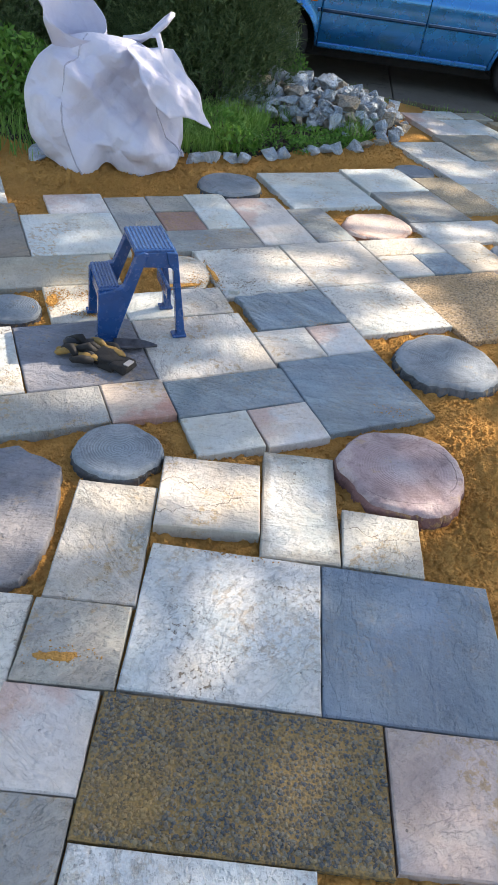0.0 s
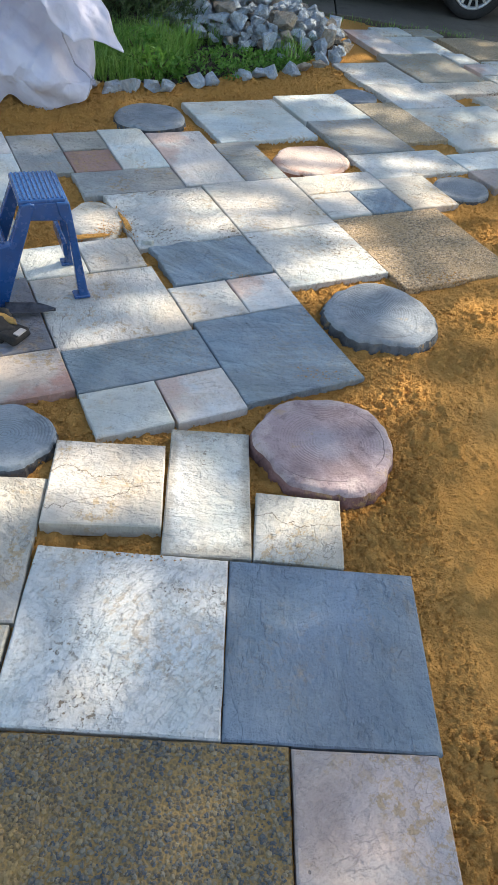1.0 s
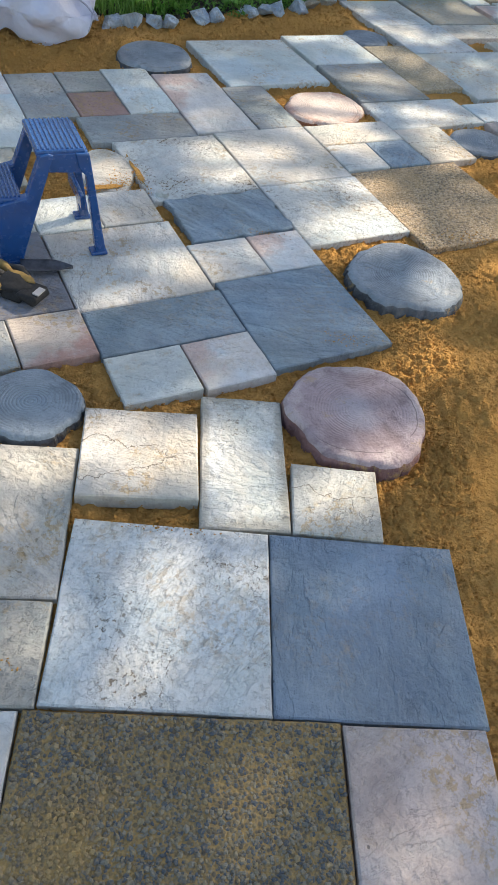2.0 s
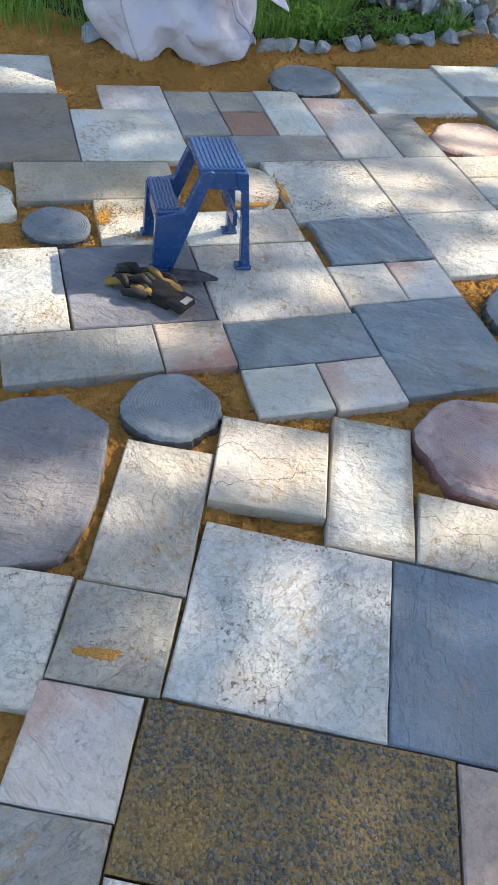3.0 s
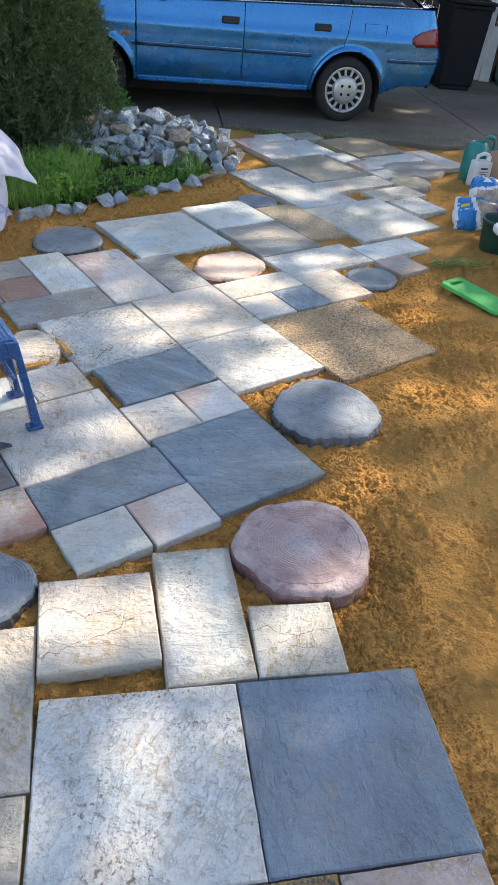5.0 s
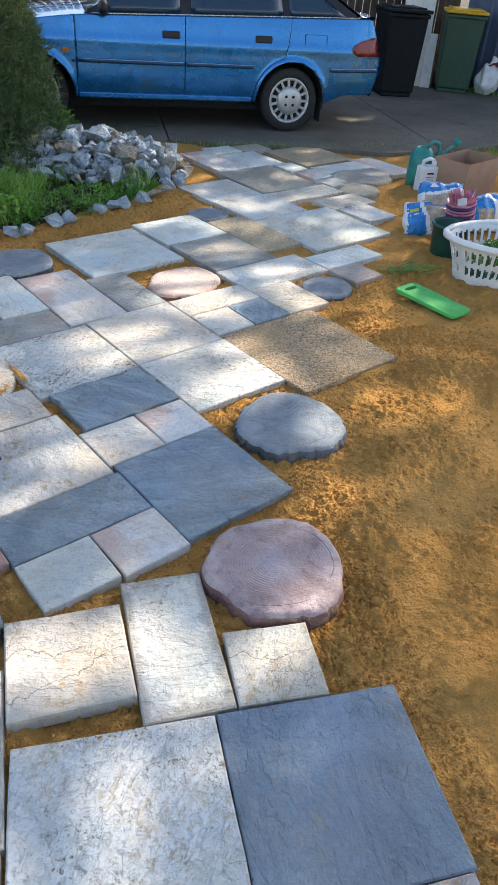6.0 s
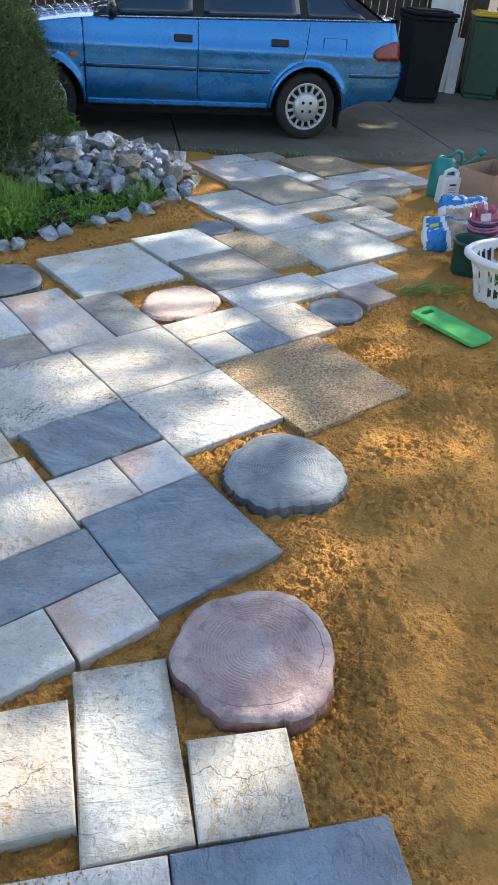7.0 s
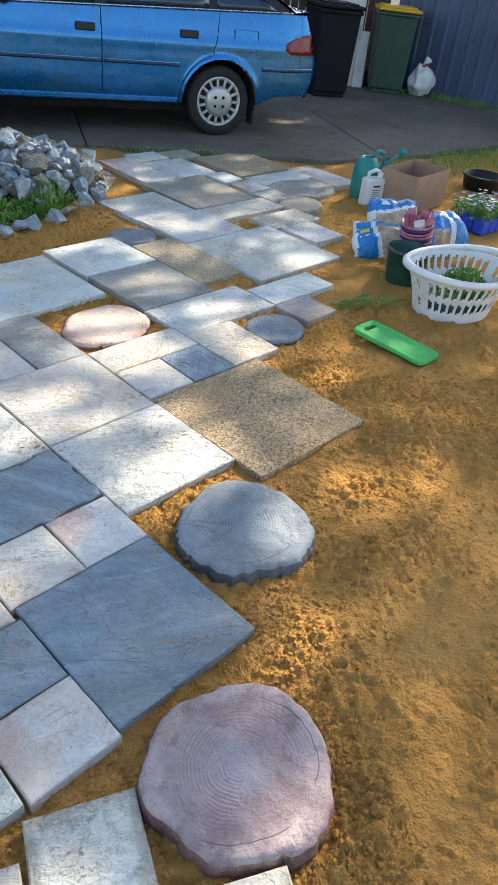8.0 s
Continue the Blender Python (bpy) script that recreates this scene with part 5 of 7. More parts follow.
# ---- step stool, gloves, trowel ----
def step_stool():
    stool = thing("step_stool", pose(-0.768, 1.607, 0.0, 0, 0, 23), "blue plastic two-step stool with ribbed treads", "step stool")

    # ribs run the way one climbs
    def ribbed_x(name, x0, x1, y0, y1, z, n):
        tread = part(name, box_bm(x1 - x0, y1 - y0, 0.02, ((x0 + x1) / 2, (y0 + y1) / 2, z - 0.01), 0.006), BLUE_PLASTIC, stool)
        for k in range(n):
            xc = x0 + 0.011 + (x1 - x0 - 0.022) * k / (n - 1)
            part("rib", box_bm(0.009, y1 - y0 - 0.014, 0.005, (xc, (y0 + y1) / 2, z + 0.0015), 0.002, 1), BLUE_PLASTIC, tread)
        return tread

    ribbed_x("top_tread", -0.03, 0.145, -0.125, 0.125, 0.365, 10)
    ribbed_x("lower_tread", -0.170, -0.082, -0.122, 0.122, 0.222, 6)

    def plate(pts, y0, y1, bevel=0.005):
        """A side plate with an outline in x and z."""
        bm = prism_bm([(x, z) for x, z in pts], y0, y1)
        bmesh.ops.rotate(bm, verts=bm.verts[:], cent=(0, 0, 0), matrix=Matrix.Rotation(radians(90), 3, "X"))
        bmesh.ops.recalc_face_normals(bm, faces=bm.faces[:])
        bmesh.ops.bevel(bm, geom=bm.edges[:], offset=bevel, segments=2, profile=0.5, affect="EDGES", clamp_overlap=True)
        return bm

    for s in (-1, 1):
        outer, inner = 0.134, 0.096
        y0, y1 = (inner, outer) if s < 0 else (-outer, -inner)
        # slanting front leg that also carries the lower tread
        part("front_leg", plate([(-0.164, 0.0), (-0.096, 0.0), (-0.082, 0.05), (0.03, 0.352), (0.01, 0.358), (-0.018, 0.352), (-0.072, 0.225), (-0.172, 0.205)], y0, y1), BLUE_PLASTIC, stool)
        part("rear_leg", plate([(0.150, 0.0), (0.188, 0.0), (0.182, 0.03), (0.156, 0.352), (0.105, 0.356), (0.115, 0.305), (0.138, 0.28)], y0, y1), BLUE_PLASTIC, stool)
        part("top_apron", plate([(-0.02, 0.30), (0.15, 0.29), (0.152, 0.354), (-0.028, 0.354)], (y0 + 0.006), (y1 - 0.006), 0.003), BLUE_PLASTIC, stool)
        part("foot", box_bm(0.084, 0.044, 0.014, (-0.13, (y0 + y1) / -2, 0.007), 0.005), BLUE_PLASTIC, stool)
        part("foot", box_bm(0.058, 0.044, 0.014, (0.16, (y0 + y1) / -2, 0.007), 0.005), BLUE_PLASTIC, stool)
    part("crossbar", box_bm(0.016, 0.2, 0.05, (0.125, 0, 0.175), 0.004), BLUE_PLASTIC, stool)
    part("rear_apron", box_bm(0.014, 0.2, 0.06, (0.148, 0, 0.325), 0.004), BLUE_PLASTIC, stool)
    part("front_panel", box_bm(0.012, 0.2, 0.05, (-0.156, 0, 0.178), 0.004), BLUE_PLASTIC, stool)
    # the legs splay: everything draws in towards the top
    for ob in stool.children_recursive:
        for v in ob.data.vertices:
            k = 1 - 0.14 * max(0.0, v.co.z) / 0.365
            v.co = (0.035 + (v.co.x - 0.035) * k, v.co.y * k, v.co.z)


step_stool()


def blob_bm(sx, sy, sz, centre, seed, rough=0.15, div=3):
    bm = bmesh.new()
    bmesh.ops.create_icosphere(bm, subdivisions=div, radius=1)
    for v in bm.verts:
        k = 1 + rough * noise.noise(Vector((v.co.x * 1.7 + seed, v.co.y * 1.7, v.co.z * 1.7)))
        v.co = Vector((v.co.x * sx * k, v.co.y * sy * k, v.co.z * sz * k)) + Vector(centre)
    return bm


def work_glove(x, y, turn, z, label, seed, flip=1, tan=(1, 2)):
    """A limp glove: back, cuff with a silver patch, four fingers and a thumb, some faced with tan leather."""
    g = thing("work_glove", pose(x, y, z, 0, 0, turn) @ Matrix.Scale(1.18, 4), label, "glove", "work gloves")
    part("back", blob_bm(0.056, 0.041, 0.018, (0, 0, 0.017), seed, 0.5), GLOVE_BLACK, g, smooth=True)
    cuff = box_bm(0.062, 0.074, 0.026, (0.066, -0.002, 0.016), 0.009, 3, taper=0.9)
    for v in cuff.verts:
        v.co += Vector((0.006, 0.008, 0.007)) * noise.noise(v.co * 38 + Vector((seed, 0, 0)))
    part("cuff", cuff, GLOVE_BLACK, g, smooth=True)
    part("cuff_patch", box_bm(0.020, 0.034, 0.004, (0.086, -0.006, 0.030), 0.002), REFLECT, g, "silver cuff patch")
    part("palm_patch", blob_bm(0.040, 0.013, 0.008, (0.010, -0.024 * flip, 0.030), seed + 3, 0.4), GLOVE_TAN, g, "yellow tan leather patch", smooth=True)
    for k in range(4):
        fy = (-0.031 + 0.021 * k) * flip
        bend = 0.012 * math.sin(seed * 2.1 + 1.7 * k)
        lift = 0.010 * (1 + math.sin(seed + 2.3 * k))
        pts = [(-0.030, fy, 0.02), (-0.058, fy + bend, 0.024 + lift), (-0.080, fy + 2 * bend, 0.018 + 0.6 * lift), (-0.100 - 0.005 * k, fy + 2.4 * bend, 0.012), (-0.107 - 0.005 * k, fy + 2.5 * bend, 0.011)]
        part("finger", tube_bm(pts, [0.011, 0.0125, 0.0115, 0.009, 0.003], 10), GLOVE_TAN if k in tan else GLOVE_BLACK, g, "tan leather finger" if k in tan else "", smooth=True)
    part("thumb", tube_bm([(0.025, -0.03 * flip, 0.022), (-0.008, -0.047 * flip, 0.027), (-0.036, -0.052 * flip, 0.02), (-0.046, -0.052 * flip, 0.018)], [0.013, 0.0135, 0.010, 0.003], 10), GLOVE_BLACK, g, smooth=True)


work_glove(-0.862, 1.300, -14, 0.001, "black and yellow leather work glove lying on a paver", 1.0)
work_glove(-0.800, 1.292, -24, 0.012, "black work glove with silver cuff, on its pair", 4.0, -1, (0,))


def trowel():
    t = thing("trowel", pose(-0.82, 1.395, 0.004, 0, 0, 14), "garden trowel with a dark handle, lying on a paver", "trowel")
    part("handle", tube_bm([(-0.165, 0, 0.022), (-0.15, 0, 0.023), (-0.10, 0, 0.022), (-0.055, 0, 0.021), (-0.04, 0, 0.02)], [0.010, 0.018, 0.015, 0.017, 0.009], 12), CAR_DARK, t, "dark blue grip", smooth=True)
    part("neck", tube_bm([(-0.045, 0, 0.02), (-0.01, 0, 0.022), (0.03, 0, 0.012)], 0.006, 8), STEEL, t, smooth=True)
    rows = []
    for k in range(12):
        f = k / 11
        w = 0.034 * (1 - max(0, f - 0.55) ** 1.6 / 0.45 ** 1.6 * 0.96)
        rows.append([(0.02 + 0.165 * f, w * u, 0.004 + 0.012 * u * u + 0.006 * (1 - f)) for u in np.linspace(-1, 1, 9)])
    ob = part("blade", grid_bm(rows), STEEL, t, "dull steel blade with dried soil", smooth=True)
    ob.modifiers.new("sheet", "SOLIDIFY").thickness = 0.002


trowel()

# ---- parked car ----
CAR_W = 1.64
ARCH_R, AXLE_Z, FRONT_X = 0.352, 0.285, -2.43


def belt(s):
    """Height of the car's shoulder along its length; 0 is the rear axle."""
    if s < -1.95:
        return 0.935 - 0.215 * (min(1.3, -1.95 - s) / 1.3) ** 1.35
    return 0.935 + 0.085 * min(1.0, (s + 1.95) / 2.55)


def tail(z):
    return float(np.interp(z, [0.30, 0.36, 0.50, 0.57, 0.66, 0.72, 0.86, 1.03], [0.86, 0.90, 0.945, 0.965, 0.965, 0.915, 0.885, 0.80]))


def nose(z):
    return float(np.interp(z, [0.24, 0.40, 0.55, 0.66, 0.76], [-3.14, -3.22, -3.23, -3.16, -3.08]))


def inset(s, z):
    """How far the side lies inside its widest line."""
    d = 0.010 + 0.05 * max(0.0, (0.50 - z) / 0.27) ** 2 + 0.052 * max(0.0, (z - 0.62) / 0.40) ** 1.6
    d += 0.20 * max(0.0, (-2.65 - s) / 0.6) ** 2.2 + 0.14 * max(0.0, (s - 0.42) / 0.55) ** 2.2
    # a light crease below the shoulder and a flare round the arches
    d -= 0.007 * math.exp(-((z - 0.74) / 0.05) ** 2)
    for c in (0.0, FRONT_X):
        r = math.hypot(s - c, z - AXLE_Z)
        d -= 0.016 * math.exp(-((r - ARCH_R) / 0.035) ** 2)
    return d


def skin(s0, s1, side, low=0.275, n=84, rows=60, top=None):
    """A panel of the car's side between two stations, with the wheel arches cut out. s0, s1 may be functions of height."""
    bm = bmesh.new()
    grid = []
    for j in range(rows + 1):
        line = []
        for i in range(n + 1):
            u = i / n
            z = low
            for _ in range(3):
                a = s0(z) if callable(s0) else s0
                b = s1(z) if callable(s1) else s1
                s = a + (b - a) * u
                zb = low + 0.085 * min(1.0, max(0.0, (s - 0.36) / 0.2))
                z = zb + ((top(s) if top else belt(s)) - zb) * j / rows
            line.append([s, z])
        grid.append(line)
    inside = lambda s, z: min(math.hypot(s - c, z - AXLE_Z) for c in (0.0, FRONT_X)) < ARCH_R  # noqa: E731
    keep = [[not inside(*p) for p in line] for line in grid]
    verts = {}

    def vert(j, i):
        if (j, i) not in verts:
            s, z = grid[j][i]
            if not keep[j][i]:
                c = min((0.0, FRONT_X), key=lambda q: abs(s - q))
                r = math.hypot(s - c, z - AXLE_Z)
                s, z = c + (s - c) * ARCH_R / r, AXLE_Z + (z - AXLE_Z) * ARCH_R / r
            y = inset(s, z)
            verts[j, i] = bm.verts.new((s, y if side < 0 else CAR_W - y, z))
        return verts[j, i]

    for j in range(rows):
        for i in range(n):
            corners = [(j, i), (j, i + 1), (j + 1, i + 1), (j + 1, i)]
            if sum(keep[a][b] for a, b in corners) >= 1:
                bm.faces.new([vert(*q) for q in corners])
    bmesh.ops.remove_doubles(bm, verts=bm.verts[:], dist=0.003)
    bmesh.ops.recalc_face_normals(bm, faces=bm.faces[:])
    return bm


def wheel(parent, x, y, side):
    w = new("wheel")
    w.parent = parent
    w.matrix_basis = pose(x, y, AXLE_Z + 0.006, 90 if side < 0 else -90, 0, 0)
    tyre = [(0.196, -0.085), (0.235, -0.092), (0.275, -0.088), (0.289, -0.070), (0.291, 0.0), (0.289, 0.070), (0.275, 0.088), (0.235, 0.092), (0.196, 0.085)]
    part("tyre", lathe_bm(tyre, 56, closed=True), RUBBER, w, "black rubber tyre", smooth=True)
    part("backing", lathe_bm([(0.0, 0.060), (0.2, 0.064), (0.2, 0.04), (0.0, 0.04)], 40), CAR_UNDER, w)
    ring = lathe_bm([(0.178, 0.070), (0.186, 0.084), (0.203, 0.090), (0.210, 0.082), (0.206, 0.060), (0.178, 0.060)], 60, closed=True)
    hub = lathe_bm([(0.0, 0.104), (0.06, 0.103), (0.095, 0.097), (0.128, 0.090), (0.130, 0.066), (0.0, 0.066)], 48)
    cap = part("hubcap", ring, HUBCAP, w, "silver hubcap with short spokes", smooth=True)
    part("hub_disc", hub, HUBCAP, cap, smooth=True)
    for k in range(15):
        a = 2 * math.pi * k / 15
        sp = box_bm(0.070, 0.025, 0.018, (0.157, 0, 0.079), 0.004, 1)
        bmesh.ops.rotate(sp, verts=sp.verts[:], cent=(0, 0, 0), matrix=Matrix.Rotation(a, 3, "Z"))
        part("spoke", sp, HUBCAP, cap)
    # four black discs, painted for the shade inside the bolt holes
    for k in range(4):
        a = math.pi / 4 + k * math.pi / 2
        hole = lathe_bm([(0.0, 0.107), (0.0135, 0.107), (0.0145, 0.098), (0.0, 0.098)], 14)
        bmesh.ops.translate(hole, verts=hole.verts[:], vec=(0.052 * math.cos(a), 0.052 * math.sin(a), 0))
        part("bolt_hole", hole, CAR_UNDER, cap)


def make_car():
    car = thing("car", pose(1.985, 6.775, 0.0, 0, 0, 1.0), "blue metallic five-door hatchback parked on the driveway", "car")
    bands = (("front_wing", nose, -2.056), ("front_door", -2.052, -1.062), ("rear_door", -1.058, None), ("rear_quarter", None, tail))

    def door_end(z):
        """The rear door's back edge swings forward over the wheel."""
        r = ARCH_R + 0.035
        if z < AXLE_Z + r:
            return -math.sqrt(max(0.0, r * r - max(0.0, z - AXLE_Z) ** 2))
        return float(np.interp(z, [AXLE_Z + r, 0.80, 1.05], [-0.085, -0.055, -0.03]))

    made = {}
    for side in (-1, 1):
        for name, a, b in bands:
            a = (lambda z: door_end(z) + 0.004) if a is None else a
            b = door_end if b is None else b
            ob = part(name, skin(a, b, side), CAR_PAINT, car, "blue metallic panel", smooth=True)
            ob.modifiers.new("sheet", "SOLIDIFY").thickness = 0.006
            made[name, side] = ob
        y = lambda s, z, out=0.0: (inset(s, z) - out) if side < 0 else CAR_W - inset(s, z) + out  # noqa: E731
        for name, x0, x1 in (("front_door", -2.04, -1.075), ("rear_door", -1.045, -0.395), ("rear_quarter", 0.385, 0.93), ("front_wing", -2.09, -2.066)):
            pts = [(x0 + (x1 - x0) * k / 12, 0.578) for k in range(13)]
            part("side_strip", tube_bm([(s, y(s, z, 0.004), z) for s, z in pts], 0.017, 8), STRIP_BLUE, made[name, side], "dark blue rubbing strip", smooth=True)
            part("strip_trim", tube_bm([(s, y(s, z, 0.015), z + 0.014) for s, z in pts], 0.0045, 6), TRIM_BLUE, made[name, side], "bright strip edge", smooth=True)
        for name, hx in (("front_door", -1.19), ("rear_door", -0.308)):
            cup = box_bm(0.165, 0.026, 0.062, (hx, y(hx, 0.812, 0.004), 0.812), 0.012)
            part("door_handle", cup, CAR_DARK, made[name, side], "black recessed handle", smooth=False)
        # fuel flap: four thin grooves round a square
        if side < 0:
            for gx, gz, sx, sz in ((0.105, 0.79, 0.0035, 0.160), (0.325, 0.79, 0.0035, 0.160), (0.215, 0.871, 0.215, 0.0035), (0.215, 0.710, 0.215, 0.0035)):
                part("flap_groove", box_bm(sx, 0.01, sz, (gx, y(gx, gz, -0.003), gz)), STRIP_BLUE, made["rear_quarter", side])
        part("indicator", box_bm(0.07, 0.02, 0.035, (-2.14, y(-2.14, 0.655, 0.004), 0.655), 0.006), AMBER, made["front_wing", side], "amber side indicator")
        for x in (0.0, FRONT_X):
            wheel(car, x, 0.125 if side < 0 else CAR_W - 0.125, side)
            liner = lathe_bm([(ARCH_R - 0.002, 0.0), (ARCH_R - 0.002, 0.34), (0.0, 0.34)], 40)
            bmesh.ops.rotate(liner, verts=liner.verts[:], cent=(0, 0, 0), matrix=Matrix.Rotation(radians(-90 if side < 0 else 90), 3, "X"))
            bmesh.ops.translate(liner, verts=liner.verts[:], vec=(x, 0.02 if side < 0 else CAR_W - 0.02, AXLE_Z))
            bmesh.ops.delete(liner, geom=[v for v in liner.verts if v.co.z < 0.2], context="VERTS")
            part("arch_liner", liner, CAR_UNDER, car)
        part("sill", box_bm(1.66, 0.04, 0.05, (-1.22, y(-1.2, 0.28, 0.0), 0.292), 0.012), CAR_PAINT, car)
        part("mud_flap", box_bm(0.012, 0.16, 0.2, (0.345, 0.13 if side < 0 else CAR_W - 0.13, 0.20), 0.004), RUBBER, car)
        # cabin sides
        yb, yt = (0.075, 0.235) if side < 0 else (CAR_W - 0.075, CAR_W - 0.235)
        lift = lambda s, f: (s, yb + (yt - yb) * f, belt(min(s, 0.6)) + (1.345 - belt(min(s, 0.6))) * f)  # noqa: E731
        out = -0.006 if side < 0 else 0.006

        def pane(name, quad, parent, n=6):
            rows = []
            for j in range(n + 1):
                f = j / n
                row = []
                for k in range(n + 1):
                    u = k / n
                    lo = quad[0][0] + (quad[1][0] - quad[0][0]) * u
                    hi = quad[3][0] + (quad[2][0] - quad[3][0]) * u
                    f0 = quad[0][1] + (quad[1][1] - quad[0][1]) * u
                    f1 = quad[3][1] + (quad[2][1] - quad[3][1]) * u
                    p = lift(lo + (hi - lo) * f, f0 + (f1 - f0) * f)
                    row.append((p[0], p[1] + out, p[2]))
                rows.append(row)
            ob = part(name, grid_bm(rows), CAR_GLASS, parent, "dark tinted side window", smooth=True)
            ob.modifiers.new("pane", "SOLIDIFY").thickness = 0.004

        pane("window", [(-1.86, 0.04), (-1.10, 0.04), (-1.10, 0.90), (-1.34, 0.90)], made["front_door", side])
        pane("window", [(-1.00, 0.04), (-0.12, 0.04), (-0.16, 0.90), (-1.00, 0.90)], made["rear_door", side])
        pane("quarter_window", [(-0.05, 0.04), (0.50, 0.04), (0.12, 0.84), (-0.09, 0.90)], made["rear_quarter", side])
        frame_pts = [(-1.97, 0.0), (0.66, 0.0), (0.10, 1.0), (-1.28, 1.0)]
        cab = bmesh.new()
        vs = [cab.verts.new(lift(*q)) for q in frame_pts]
        cab.faces.new(vs)
        ob = part("window_frame", cab, CAR_DARK, car)
        ob.modifiers.new("sheet", "SOLIDIFY").thickness = 0.004
        part("belt_trim", tube_bm([(s, y(s, belt(s), 0.004), belt(s) + 0.006) for s in np.linspace(-1.9, 0.66, 16)], 0.006, 6), CHROME, car, "bright window ledge", smooth=True)
        mirror = part("door_mirror", blob_bm(0.05, 0.085, 0.062, (-1.80, -0.04 if side < 0 else CAR_W + 0.04, 1.0), 3, 0.05), CAR_DARK, car, "black door mirror", smooth=True)
        part("mirror_arm", box_bm(0.05, 0.1, 0.05, (-1.80, 0.04 if side < 0 else CAR_W - 0.04, 0.955), 0.012), CAR_DARK, mirror)
        # lamps
        ylamp = lambda s, z: y(s, z, 0.003)  # noqa: E731
        rows = [[(s, ylamp(s, z), z) for s in np.linspace(0.575 + 0.20 * abs((z - 0.77) / 0.095) ** 2.2 + 0.05 * (z - 0.70) / 0.16, tail(z) + 0.002, 8)] for z in np.linspace(0.705, 0.865, 6)]
        lamp = part("tail_light", grid_bm(rows), RED_LENS, car, "red tail light lens", smooth=True)
        lamp.modifiers.new("lens", "SOLIDIFY").thickness = 0.008
        back = [[(tail(z) + 0.012, (inset(tail(z), z) + q) if side < 0 else CAR_W - inset(tail(z), z) - q, z) for q in np.linspace(0, 0.34, 6)] for z in np.linspace(0.705, 0.865, 6)]
        part("lens_face", grid_bm(back), RED_LENS, lamp, smooth=True)
        part("headlight", box_bm(0.06, 0.36, 0.13, (-3.12, 0.36 if side < 0 else CAR_W - 0.36, 0.66), 0.02), WHITE_PLASTIC, car, "clear headlight")

    def across(stations, crown, n=12, lap=0.0):
        """A sheet from one side to the other through stations of (x, z, inset)."""
        rows = []
        for s, z, d in stations:
            rows.append([(s, d + (CAR_W - 2 * d) * k / n, z + crown * (1 - (2 * k / n - 1) ** 2)) for k in range(n + 1)])
        return grid_bm(rows)

    part("bonnet", across([(s, belt(s), inset(s, belt(s))) for s in np.linspace(-3.08, -1.93, 14)], 0.04), CAR_PAINT, car, smooth=True)
    part("windscreen", across([(-1.95 + 0.69 * f, belt(-1.95) + 0.01 + (1.335 - belt(-1.95)) * f, 0.075 + 0.16 * f) for f in np.linspace(0, 1, 8)], 0.03), CAR_GLASS, car, smooth=True)
    part("roof", across([(-1.30 + 1.44 * f, 1.343 + 0.03 * math.sin(math.pi * f), 0.232) for f in np.linspace(0, 1, 10)], 0.03), CAR_PAINT, car, smooth=True)
    part("rear_window", across([(0.10 + 0.60 * f, 1.345 - 0.32 * f ** 1.1, 0.235 - 0.15 * f) for f in np.linspace(0, 1, 10)], 0.025), CAR_GLASS, car, smooth=True)
    part("tailgate", across([(tail(z) if z > 0.7 else 0.915, z, inset(tail(z), z)) for z in np.linspace(1.025, 0.70, 12)] , 0.0), CAR_PAINT, car, smooth=True)
    part("spoiler", across([(0.62, 1.022, 0.075), (0.72, 1.036, 0.08), (0.81, 1.045, 0.10), (0.835, 1.028, 0.11), (0.80, 1.012, 0.11)], 0.012), CAR_PAINT, car, smooth=True)
    bumper = [(tail(z) + 0.004, z, inset(min(tail(z), 0.93), z)) for z in np.linspace(0.70, 0.34, 14)]
    part("rear_bumper", across(bumper, 0.0), CAR_PAINT, car, "blue rear bumper with a dark strip", smooth=True)
    part("nose_panel", across([(nose(z), z, inset(nose(z), z)) for z in np.linspace(0.76, 0.26, 14)], 0.0), CAR_PAINT, car, smooth=True)
    # underbody hung low and near black to deepen the shade beneath the car
    part("underbody", box_bm(3.3, CAR_W - 0.36, 0.22, (-1.4, CAR_W / 2, 0.28), 0.03), CAR_UNDER, car)
    part("cabin_floor", box_bm(2.5, CAR_W - 0.22, 0.05, (-0.75, CAR_W / 2, 0.86), 0.01), CAR_UNDER, car)
    for sx in (-1.25, -0.35):
        for sy in (0.48, CAR_W - 0.48):
            part("seat", box_bm(0.16, 0.5, 0.5, (sx, sy, 1.02), 0.05), CAR_DARK, car)


make_car()

